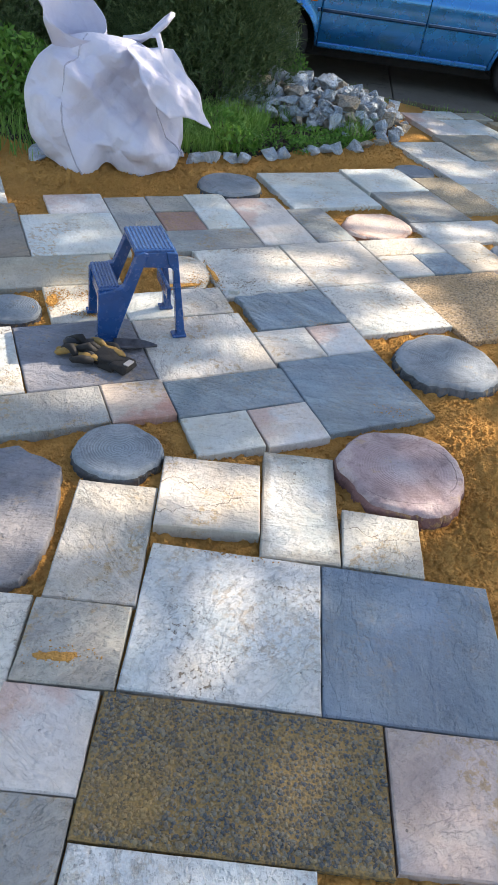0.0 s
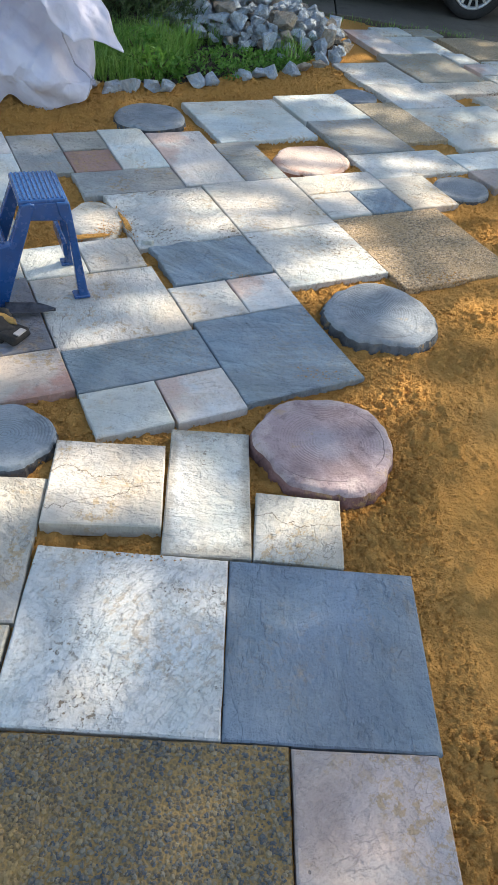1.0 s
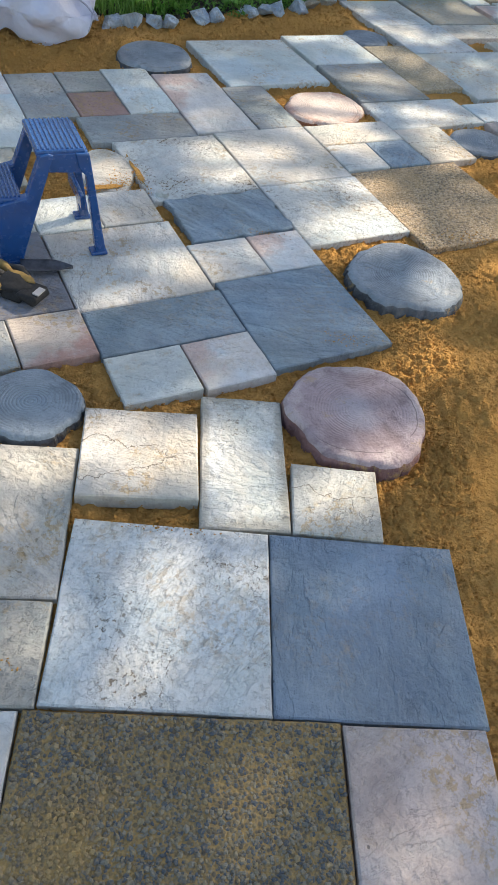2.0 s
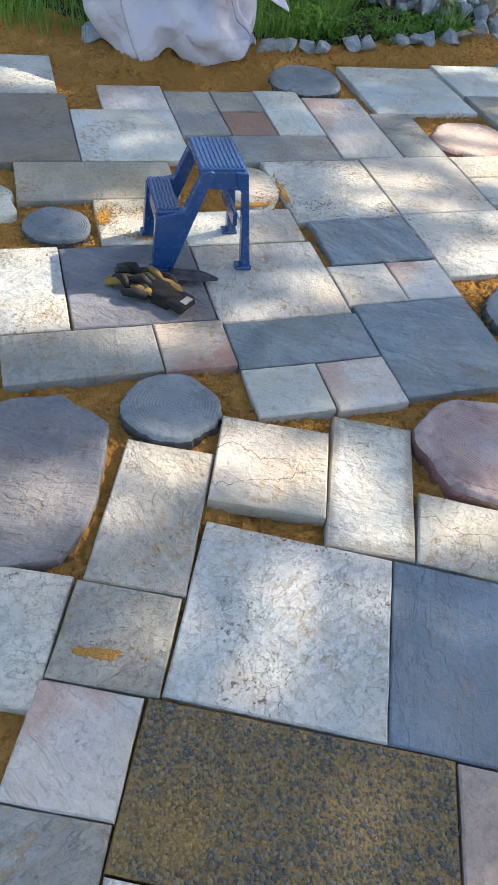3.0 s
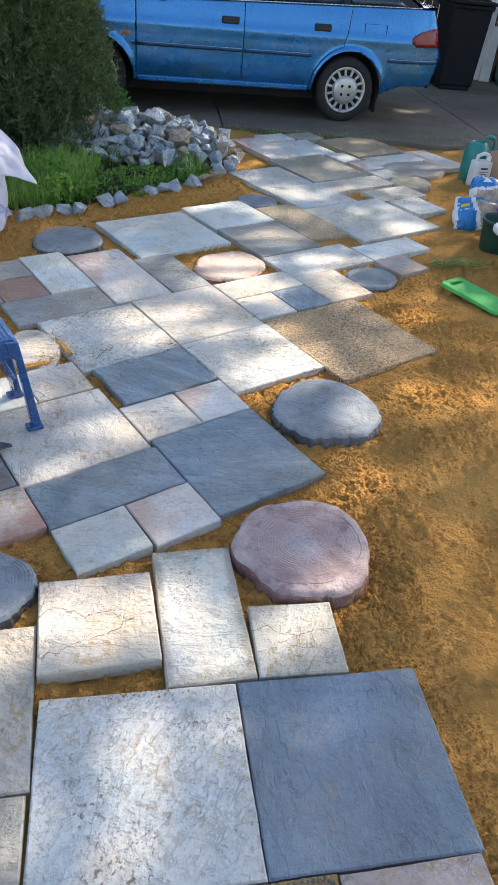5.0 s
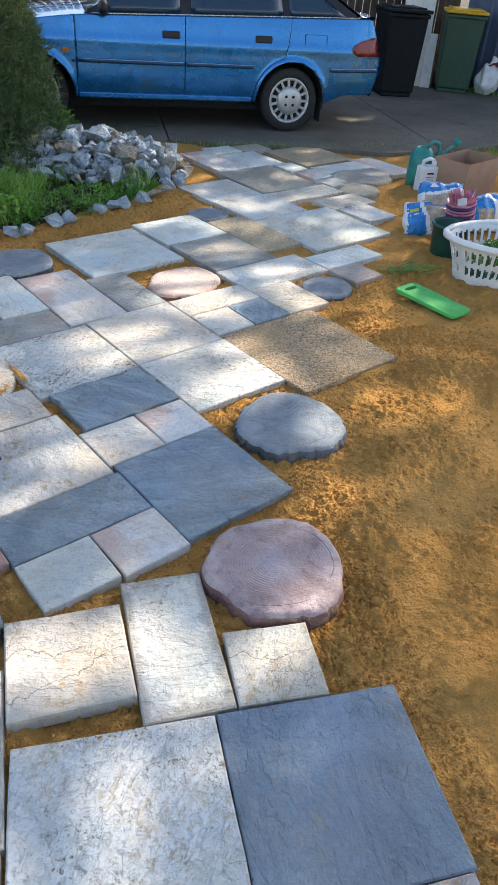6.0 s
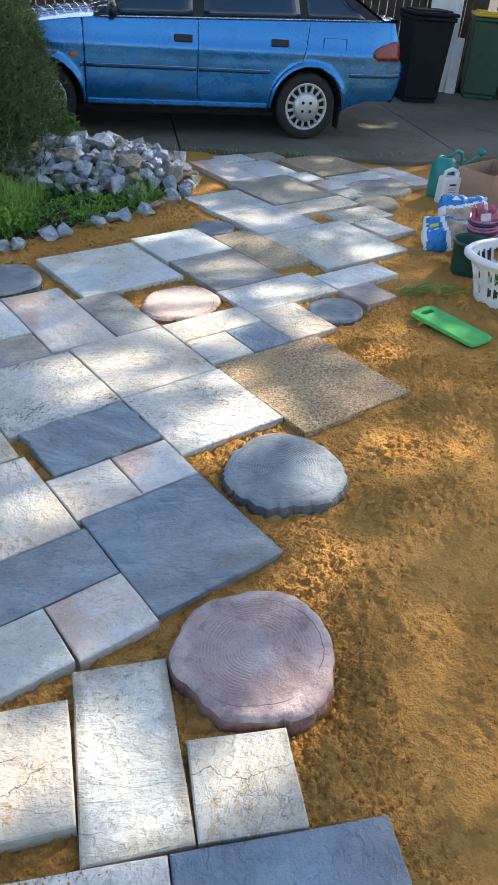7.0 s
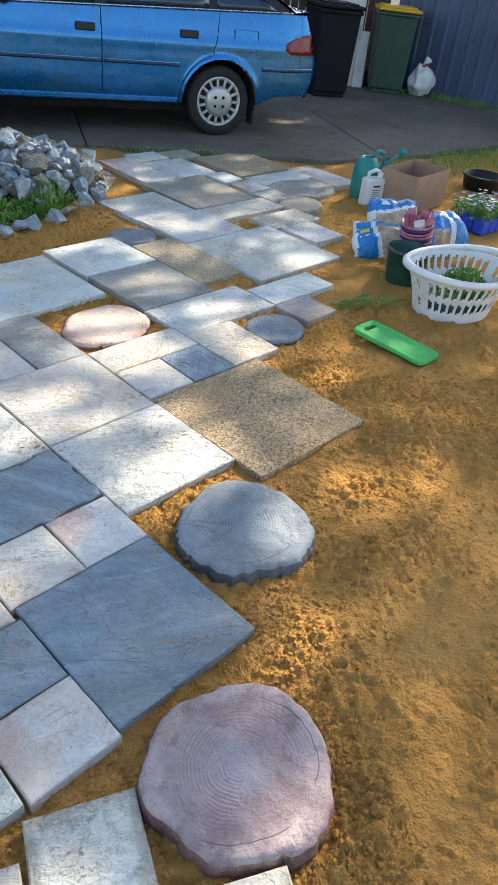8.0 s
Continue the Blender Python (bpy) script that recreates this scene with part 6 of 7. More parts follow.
# ---- bins and boards by the fence ----
def wheelie_bin(x, y, turn, body, lid, label, lid_label):
    b = thing("wheelie_bin", pose(x, y, 0, 0, 0, turn), label, "wheelie bin", "bins by the fence")
    part("body", box_bm(0.46, 0.52, 0.90, (0, 0, 0.50), 0.025, 3, taper=1.14), body, b)
    part("rim", box_bm(0.55, 0.63, 0.05, (0, 0, 0.945), 0.012), body, b)
    part("lid", join_bm(box_bm(0.57, 0.68, 0.04, (0, -0.01, 0.995), 0.015), box_bm(0.46, 0.5, 0.03, (0, 0, 1.02), 0.012)), lid, b, lid_label)
    part("handle", tube_bm([(-0.22, 0.36, 0.95), (-0.22, 0.41, 0.97), (0.22, 0.41, 0.97), (0.22, 0.36, 0.95)], 0.016, 8), body, b, smooth=True)
    part("front_grip", box_bm(0.3, 0.03, 0.03, (0, -0.355, 0.945), 0.008), body, b)
    for sx in (-1, 1):
        wh = lathe_bm([(0.0, -0.025), (0.09, -0.025), (0.1, -0.015), (0.1, 0.015), (0.09, 0.025), (0.0, 0.025)], 24)
        bmesh.ops.rotate(wh, verts=wh.verts[:], cent=(0, 0, 0), matrix=Matrix.Rotation(radians(90), 3, "Y"))
        bmesh.ops.translate(wh, verts=wh.verts[:], vec=(sx * 0.24, 0.22, 0.1))
        part("wheel", wh, RUBBER, b, "black wheel", smooth=True)
    part("foot_ridge", box_bm(0.42, 0.48, 0.06, (0, 0, 0.03), 0.015), body, b)


wheelie_bin(5.36, 9.84, -22, BIN_GREEN, BIN_YELLOW, "green wheelie bin with a yellow lid by the fence", "yellow lid")
wheelie_bin(4.20, 9.36, -4, BIN_DARK, BIN_DARK, "dark charcoal wheelie bin behind the car", "dark lid")

for bx, by, w, h, turn, lean in ((4.86, 10.12, 0.36, 1.7, -10, -6), (4.72, 10.0, 0.26, 1.25, 6, -9), (5.02, 10.0, 0.14, 0.7, -24, -14)):
    ob = part("white_board", box_bm(w, 0.03, h, (0, 0, h / 2), 0.004), WHITE_BOARD, None, m=pose(bx, by, 0.0, lean, 0, turn))
    tagged(ob, "white painted board leaning by the bins", "board", "leaning boards")


def rubbish_bag():
    b = thing("rubbish_bag", pose(5.82, 9.62, 0), "tied white plastic rubbish bag with a red tie", "rubbish bag")
    bm = blob_bm(0.17, 0.17, 0.2, (0, 0, 0.19), 8, 0.35, 4)
    for v in bm.verts:
        v.co.z = max(0.0, v.co.z)
    part("sack", bm, WHITE_FILM, b, smooth=True)
    part("neck", tube_bm([(0, 0, 0.34), (0.01, 0, 0.41), (0.05, 0.0, 0.46)], [0.05, 0.03, 0.06], 9), WHITE_FILM, b, smooth=True)
    part("tie", tube_bm([(0.08 * math.cos(a), 0.08 * math.sin(a), 0.385 + 0.02 * math.sin(3 * a)) for a in np.linspace(0, 5.8, 14)], 0.014, 6), RED_LENS, b, "red tie", smooth=True)


rubbish_bag()

# ---- garden goods on the sand ----
GZ = -0.028


def cardboard_box():
    box = thing("cardboard_box", pose(2.965, 4.865, GZ, 0, 0, 31), "open brown cardboard box standing on sand", "box")
    w, d, h, t = 0.50, 0.31, 0.275, 0.005
    for name, sx, sy, px, py in (("side", w, t, 0, -d / 2), ("side", w, t, 0, d / 2), ("end", t, d - t, -w / 2, 0), ("end", t, d - t, w / 2, 0)):
        part(name, box_bm(sx, sy, h, (px, py, h / 2), 0.001, 1), CARDBOARD, box)
    part("bottom", box_bm(w, d, t, (0, 0, t / 2 + 0.002)), CARDBOARD_IN, box)


cardboard_box()


def watering_can():
    c = thing("watering_can", pose(2.63, 5.02, GZ, 0, 0, 16) @ Matrix.Scale(0.93, 4), "teal plastic watering can behind the box", "watering can")
    body = [(0.0, 0.0), (0.098, 0.0), (0.106, 0.01), (0.112, 0.10), (0.112, 0.20), (0.102, 0.262), (0.082, 0.305), (0.060, 0.328), (0.050, 0.332), (0.044, 0.326), (0.056, 0.30), (0.0, 0.285)]
    part("body", lathe_bm(body, 36), TEAL_PLASTIC, c, smooth=True)
    hp = [(0.035, 0, 0.322), (0.06, 0, 0.355), (0.11, 0, 0.372), (0.165, 0, 0.352), (0.185, 0, 0.29), (0.16, 0, 0.21), (0.105, 0, 0.155)]
    part("handle", tube_bm(hp, 0.015, 10), TEAL_PLASTIC, c, smooth=True)
    part("spout", tube_bm([(0.07, 0.03, 0.08), (0.18, 0.07, 0.19), (0.36, 0.09, 0.26), (0.47, 0.10, 0.30)], [0.028, 0.02, 0.014, 0.012], 10), TEAL_PLASTIC, c, smooth=True)
    part("rose", tube_bm([(0.46, 0.10, 0.295), (0.49, 0.105, 0.32), (0.505, 0.108, 0.335)], [0.014, 0.034, 0.038], 16), TEAL_PLASTIC, c, smooth=True)


watering_can()


def jug():
    j = thing("chemical_jug", pose(2.615, 4.86, GZ, 0, 0, 8), "white plastic jug with a printed label", "jug")
    body = prism_bm([(-0.078, -0.05), (0.078, -0.05), (0.078, 0.05), (-0.078, 0.05)], 0.0, 0.205)
    bmesh.ops.bevel(body, geom=body.edges[:], offset=0.018, segments=3, profile=0.5, affect="EDGES", clamp_overlap=True)
    part("body", body, WHITE_PLASTIC, j)
    part("handle", tube_bm([(-0.055, 0, 0.195), (-0.05, 0, 0.24), (0.0, 0, 0.256), (0.045, 0, 0.245), (0.05, 0, 0.195)], 0.015, 9), WHITE_PLASTIC, j, smooth=True)
    part("cap", lathe_bm([(0.0, 0.24), (0.02, 0.24), (0.022, 0.232), (0.022, 0.2), (0.0, 0.2)], 18), WHITE_PLASTIC, j, m=pose(0.055, 0, 0.0))
    label = part("label", box_bm(0.11, 0.001, 0.10, (0, -0.0515, 0.105)), WHITE_FILM, j, "paper label")
    part("label_heading", box_bm(0.062, 0.001, 0.013, (0, -0.0525, 0.152)), BLACK_INK, label)
    for k in range(5):
        part("label_line", box_bm(0.075 - 0.012 * (k % 2), 0.0008, 0.004, (0, -0.0524, 0.125 - 0.014 * k)), STEEL, label)


jug()


def sack_bm(w, d, h, seed, pinch=0.0):
    """A filled plastic sack, lying down: a pillow with flattened seams and slack folds."""
    n = 28
    rows, low = [], []
    for j in range(n + 1):
        r1, r2 = [], []
        for i in range(n + 1):
            u, v = 2 * i / n - 1, 2 * j / n - 1
            f = (max(0.0, 1 - abs(u) ** 3.2) * max(0.0, 1 - abs(v) ** 2.8)) ** 0.55
            nz = float(vnoise(u * 2 + seed, v * 2 + seed, 71)) * 0.02 + (1 - abs(float(vnoise(u * 4 + seed, v * 5, 72)))) * 0.014
            x = u * w / 2 * (1 - 0.05 * abs(v) ** 3) + 0.01 * float(vnoise(v * 4, seed, 73))
            y = v * d / 2 * (1 - 0.06 * abs(u) ** 3) + 0.012 * float(vnoise(u * 4, seed + 3, 74))
            top = h * 0.30 + f * (h * 0.70 + nz)
            r1.append((x, y, top))
            r2.append((x, y, h * 0.30 * (1 - min(1.0, f * 1.6))))
        rows.append(r1)
        low.append(r2)
    bm = join_bm(grid_bm(rows), grid_bm([r[::-1] for r in low]))
    bmesh.ops.remove_doubles(bm, verts=bm.verts[:], dist=1e-4)
    bmesh.ops.recalc_face_normals(bm, faces=bm.faces[:])
    return bm


def coloured(ob, choose, materials):
    """Gives each face of a sack the material of its printed band."""
    for m in materials:
        ob.data.materials.append(m)
    for p in ob.data.polygons:
        p.material_index = choose(p.center)


def standing(ob_w, ob_d, ob_h, seed, x, y, turn, lean):
    """A sack stood on its end and leaning back by so many degrees."""
    m = pose(x, y, GZ, 0, 0, turn) @ Matrix.Rotation(radians(90 - lean), 4, "X") @ Matrix.Translation((0, ob_d / 2, -ob_h / 2))
    return part("potting_mix_sack", sack_bm(ob_w, ob_d, ob_h, seed), None, None, smooth=True, m=m)


def potting_sacks():
    ob = standing(0.34, 0.33, 0.15, 2.0, 2.32, 3.93, -6, 28)
    coloured(ob, lambda c: 0 if c.y > 0.095 + 0.02 * math.sin(c.x * 14) else (2 if c.y < -0.125 + 0.02 * math.sin(c.x * 11) or abs(c.x) > 0.150 or c.y > 0.078 + 0.02 * math.sin(c.x * 14) else 1), [BLUE_FILM, CLEAR_FILM, WHITE_FILM])
    part("printed_mark", prism_bm([(-0.035, 0.0), (0.035, 0.0), (0.0, 0.035)], 0.0, 0.0015), WHITE_FILM, ob, "white printed triangle", m=pose(-0.08, 0.112, 0.132, -22, 0, 0))
    tagged(ob, "upright sack of potting mix, clear with a blue printed top", "sack", "garden sacks")
    ob = standing(0.40, 0.26, 0.10, 5.0, 2.19, 3.80, -14, 48)
    coloured(ob, lambda c: 2 if c.x < -0.175 or -0.075 < c.x + 0.25 * c.y < -0.045 or c.y > 0.105 else (0 if c.x + 0.25 * c.y < -0.045 or 0.075 < c.y else 1), [BLUE_FILM, CLEAR_FILM, WHITE_FILM])
    for k, (mx, my, w, h, ink) in enumerate(((-0.135, 0.035, 0.058, 0.022, YELLOW_INK), (-0.135, 0.0, 0.062, 0.014, WHITE_FILM), (-0.132, -0.03, 0.062, 0.014, WHITE_FILM))):
        part("printed_bar", box_bm(w, h, 0.002, (0, 0, 0), 0.0005, 1), ink, ob, m=pose(mx, my, 0.088 - 0.05 * abs(my), 0, -16, 12))
    part("printed_ring", lathe_bm([(0.016, 0.0), (0.030, 0.0), (0.030, 0.002), (0.016, 0.002)], 24, closed=True), BLACK_INK, ob, m=pose(0.10, -0.05, 0.098, 12, 8, 0))
    tagged(ob, "blue and white plastic sack with yellow printing, leaning on another", "sack", "garden sacks")
    ob = part("potting_mix_sack", sack_bm(0.36, 0.26, 0.22, 8.0), None, None, smooth=True, m=pose(2.66, 3.97, GZ, 0, 0, 8))
    coloured(ob, lambda c: 1 if -0.14 < c.x < -0.01 and c.z < 0.17 else (2 if c.z < 0.06 or 0.0 < c.x < 0.03 else 0), [BLUE_FILM, CLEAR_FILM, WHITE_FILM])
    for k in range(5):
        part("printed_bar", box_bm(0.085 - 0.012 * (k % 2), 0.002, 0.006, (0, 0, 0)), WHITE_FILM, ob, m=pose(0.085, -0.124 + 0.006 * k, 0.075 + 0.014 * k, -30, 0, 0))
    tagged(ob, "blue plastic garden sack lying behind the pots", "sack", "garden sacks")


potting_sacks()


def pots():
    p = thing("plant_pot", pose(2.13, 3.475, GZ), "empty dark green plastic plant pot", "pot")
    part("wall", lathe_bm([(0.0, 0.0), (0.098, 0.0), (0.102, 0.005), (0.120, 0.180), (0.128, 0.182), (0.128, 0.200), (0.120, 0.201), (0.115, 0.186), (0.096, 0.012), (0.0, 0.012)], 40), GREEN_POT, p, smooth=True)
    q = thing("pot_stack", pose(2.30, 3.66, GZ, 4, -9, 0), "stack of purple pots wrapped in pink printed labels", "pots")
    for k in range(10):
        z = 0.019 * k
        ink = PURPLE_POT if k < 4 or k % 3 == 2 else PINK_LABEL
        part("pot", lathe_bm([(0.0, z), (0.070, z), (0.090, z + 0.11), (0.097, z + 0.112), (0.097, z + 0.122), (0.090, z + 0.124), (0.068, z + 0.012), (0.0, z + 0.012)], 28), ink, q, smooth=True)
    rnd = random.Random(4)
    for k in range(9):
        a = 0.7 * k + rnd.uniform(-0.2, 0.2)
        m = PINK_LABEL if k % 3 else WHITE_FILM
        rows = [[(0.03 * u, 0.006 * u * u + 0.012 * v * v, 0.075 * v) for u in (-1, -0.5, 0, 0.5, 1)] for v in (0, 0.33, 0.66, 1)]
        lb = part("plant_label", grid_bm(rows), m, q, m=pose(0.066 * math.cos(a), 0.066 * math.sin(a), 0.285 + rnd.uniform(-0.02, 0.01), rnd.uniform(-10, 10), rnd.uniform(-22, 22), math.degrees(a) - 90))
        lb.modifiers.new("card", "SOLIDIFY").thickness = 0.001


pots()


def basket():
    b = thing("laundry_basket", pose(2.215, 3.085, GZ, 0, 0, 14), "white plastic laundry basket with slotted walls, holding seedlings", "basket")
    n = 108
    levels = [(0.0, 0.70, 0), (0.02, 0.715, 0), (0.055, 0.735, 0), (0.064, 0.742, 2), (0.108, 0.785, 1), (0.117, 0.795, 2), (0.14, 0.82, 0), (0.15, 0.83, 2), (0.205, 0.90, 1), (0.216, 0.915, 2), (0.245, 0.955, 0)]
    rows = []
    for z, f, _ in levels:
        rows.append([(0.335 * f * math.cos(2 * math.pi * i / n), 0.255 * f * math.sin(2 * math.pi * i / n), z) for i in range(n)])
    verts = [p for r in rows for p in r]
    faces = []
    for j in range(len(rows) - 1):
        for i in range(n):
            if levels[j + 1][2] and (i % 3 == 1 or (levels[j + 1][2] == 1 and i % 3 == 2)) and i % 54 > 2:
                continue
            faces.append((j * n + i, j * n + (i + 1) % n, (j + 1) * n + (i + 1) % n, (j + 1) * n + i))
    wall = put("wall", mesh_from("wall", verts, faces), WHITE_PLASTIC, b)
    wall.modifiers.new("sheet", "SOLIDIFY").thickness = 0.004
    rim = []
    for z, f in ((0.242, 0.95), (0.262, 0.955), (0.268, 1.0), (0.255, 1.045), (0.238, 1.04)):
        rim.append([(0.335 * f * math.cos(2 * math.pi * i / 72), 0.255 * f * math.sin(2 * math.pi * i / 72), z + 0.012 * math.cos(4 * math.pi * i / 72)) for i in range(73)])
    ob = part("rim", grid_bm(rim), WHITE_PLASTIC, b, smooth=True)
    ob.modifiers.new("sheet", "SOLIDIFY").thickness = 0.005
    part("base", lathe_bm([(0.0, 0.0), (1.0, 0.0), (1.0, 0.006), (0.0, 0.006)], 48), WHITE_PLASTIC, b, m=pose(0, 0, 0.0) @ Matrix.Diagonal((0.234, 0.178, 1, 1)))
    for s in (1,):
        part("handle", tube_bm([(0.335 * s, -0.06, 0.265), (0.36 * s, -0.055, 0.285), (0.365 * s, 0, 0.292), (0.36 * s, 0.055, 0.285), (0.335 * s, 0.06, 0.265)], 0.012, 8), CARDBOARD, b, "tan grip", smooth=True)
    return b


basket()
leafy("seedling_tray", 2.22, 3.06, 0.17, 0.11, 0.10, 0.235, 900, 0.014, LEAF_BRIGHT, "green seedlings in the laundry basket", 46)
part_tray = part("seedling_punnet", box_bm(0.30, 0.18, 0.07, (0, 0, 0.035), 0.01), GREEN_POT, None, m=pose(2.22, 3.06, GZ + 0.008, 0, 0, 14))
tagged(part_tray, "dark plastic seedling punnet in the basket", "punnet")


def kneeling_mat():
    pts = []
    w, l, r = 0.085, 0.205, 0.03
    for cx, cy, a0 in ((w - r, l - r, 0), (-w + r, l - r, 90), (-w + r, -l + r, 180), (w - r, -l + r, 270)):
        for k in range(6):
            a = radians(a0 + 18 * k)
            pts.append((cx + r * math.cos(a), cy + r * math.sin(a)))
    bm = bmesh.new()
    # a slab with a slot cut through it, built as two rings of points
    slot = []
    sw, sl, sr, sy = 0.045, 0.014, 0.012, 0.155
    for cx, cy, a0 in ((sw - sr, sl - sr, 0), (-sw + sr, sl - sr, 90), (-sw + sr, -sl + sr, 180), (sw - sr, -sl + sr, 270)):
        for k in range(6):
            a = radians(a0 + 18 * k)
            slot.append((cx + sr * math.cos(a), sy + cy + sr * math.sin(a)))
    n = len(pts)
    wavy = lambda x, y: 0.002 * math.sin(40 * y)  # noqa: E731
    for z0, z1 in ((0.0, 0.019),):
        o0 = [bm.verts.new((x, y, z0)) for x, y in pts]
        o1 = [bm.verts.new((x, y, z1 - 0.004)) for x, y in pts]
        o2 = [bm.verts.new((x * 0.955, y * 0.982, z1 + wavy(x, y))) for x, y in pts]
        i1 = [bm.verts.new((x, y, z1 + wavy(x, y))) for x, y in slot]
        i0 = [bm.verts.new((x, y, z0)) for x, y in slot]
        for a, b in ((o0, o1), (o1, o2), (o2, i1), (i1, i0), (i0, o0)):
            for k in range(n):
                bm.faces.new((a[k], a[(k + 1) % n], b[(k + 1) % n], b[k]))
    bmesh.ops.recalc_face_normals(bm, faces=bm.faces[:])
    ob = part("kneeling_mat", bm, FOAM_GREEN, None, m=pose(1.662, 2.715, GZ + 0.02, 1.0, 0, 26))
    tagged(ob, "bright green foam kneeling mat with a grip slot, on sand", "kneeling mat")


kneeling_mat()


def flower_tray(x, y, turn, seed):
    t = thing("flower_tray", pose(x, y, GZ, 0, 0, turn), "blue tray of white and violet flowering seedlings", "flower tray")
    rng = np.random.RandomState(seed)
    for i in range(4):
        for j in range(3):
            part("cell", box_bm(0.085, 0.085, 0.095, (-0.14 + 0.093 * i, -0.095 + 0.093 * j, 0.048), 0.008, 1, taper=1.06), BLUE_TRAY, t)
    verts, faces = [], []
    for _ in range(1500):
        c = np.array([rng.uniform(-0.20, 0.20), rng.uniform(-0.16, 0.16), 0.09 + 0.10 * rng.rand() ** 0.7])
        d, w = rng.normal(size=3), rng.normal(size=3)
        d /= np.linalg.norm(d)
        w -= d * (w @ d)
        w /= np.linalg.norm(w)
        s = rng.uniform(0.009, 0.018)
        i = len(verts)
        verts += [c - d * s, c + w * s * 0.5, c + d * s, c - w * s * 0.5]
        faces.append((i, i + 1, i + 2, i + 3))
    put("leaves", mesh_from("leaves", verts, faces), LEAF_GRASS, t)
    for k in range(170):
        bm = bmesh.new()
        c = Vector((rng.uniform(-0.20, 0.20), rng.uniform(-0.16, 0.16), 0.178 + rng.uniform(-0.03, 0.04)))
        s = rng.uniform(0.011, 0.017)
        mid = bm.verts.new(c)
        ring = [bm.verts.new(c + Vector((s * (1 + 0.25 * math.cos(5 * a)) * math.cos(a), s * (1 + 0.25 * math.cos(5 * a)) * math.sin(a), 0.005))) for a in (2 * math.pi * q / 15 for q in range(15))]
        for q in range(15):
            bm.faces.new((mid, ring[q], ring[(q + 1) % 15]))
        part("flower", bm, PETAL_WHITE if rng.rand() < 0.62 else PETAL_VIOLET, t)


flower_tray(3.27, 4.36, 22, 81)

bm = lathe_bm([(0.0, 0.0), (0.15, 0.0), (0.17, 0.10), (0.18, 0.105), (0.18, 0.12), (0.165, 0.12), (0.145, 0.03), (0.0, 0.03)], 36)
tagged(part("planter_bowl", bm, CAR_DARK, None, smooth=True, m=pose(3.93, 5.30, GZ)), "low black plastic planter bowl", "planter")

# ---- clods of sand ----
def clods():
    """Rounded crumbs, thick where the sand is churned, in heaps by the stones."""
    rng = np.random.RandomState(31)
    x, y = rng.uniform(0.35, 2.1, 60000), rng.uniform(-0.8, 3.3, 60000)
    loose = vnoise(x * 2.6, y * 2.6, 4) * 0.9 + vnoise(x * 6, y * 6, 9) * 0.6 + 0.35 * vnoise(x * 17, y * 17, 14)
    keep = (beyond(PATIO_RIGHT, x, y) < -0.03) & (loose + 0.5 > rng.rand(len(x)) * 1.3)
    xs, ys, ss = [x[keep]], [y[keep]], [0.0016 + 0.0075 * rng.rand(keep.sum()) ** 5]
    for cx, cy, r, n in ((0.53, 1.27, 0.11, 420), (0.75, 1.95, 0.12, 260), (0.47, 0.66, 0.08, 160), (-0.45, 1.02, 0.05, 40), (-0.28, 0.87, 0.10, 40), (-0.63, 2.0, 0.05, 60), (-0.52, 2.05, 0.04, 40), (-1.05, 1.62, 0.09, 60), (-1.25, 1.75, 0.12, 60), (-1.38, 1.55, 0.1, 40), (1.02, 0.55, 0.16, 260)):
        xs.append(rng.normal(cx, r * 0.6, n)), ys.append(rng.normal(cy, r * 0.6, n)), ss.append(0.0018 + 0.0075 * rng.rand(n) ** 3.5)
    x, y, size = np.concatenate(xs), np.concatenate(ys), np.concatenate(ss)
    ball = bmesh.new()
    bmesh.ops.create_icosphere(ball, subdivisions=1, radius=1)
    unit_co = np.array([v.co[:] for v in ball.verts])
    tri = np.array([[v.index for v in f.verts] for f in ball.faces])
    ball.free()
    k = len(unit_co)
    co = unit_co[None] * size[:, None, None] * rng.uniform(0.55, 1.3, (len(x), k, 1)) * rng.uniform([0.8, 0.8, 0.55], [1.25, 1.25, 0.85], (len(x), 3))[:, None, :]
    co += np.stack([x, y, ground_height(x, y) + 0.25 * size], -1)[:, None, :]
    faces = (np.arange(len(x))[:, None, None] * k + tri[None]).reshape(-1, 3)
    me = mesh_from("sand_clods", co.reshape(-1, 3).tolist(), faces.tolist(), True)
    tagged(put("sand_clods", me, SAND), "small clods of yellow sand", "clods", kind="stuff")


clods()


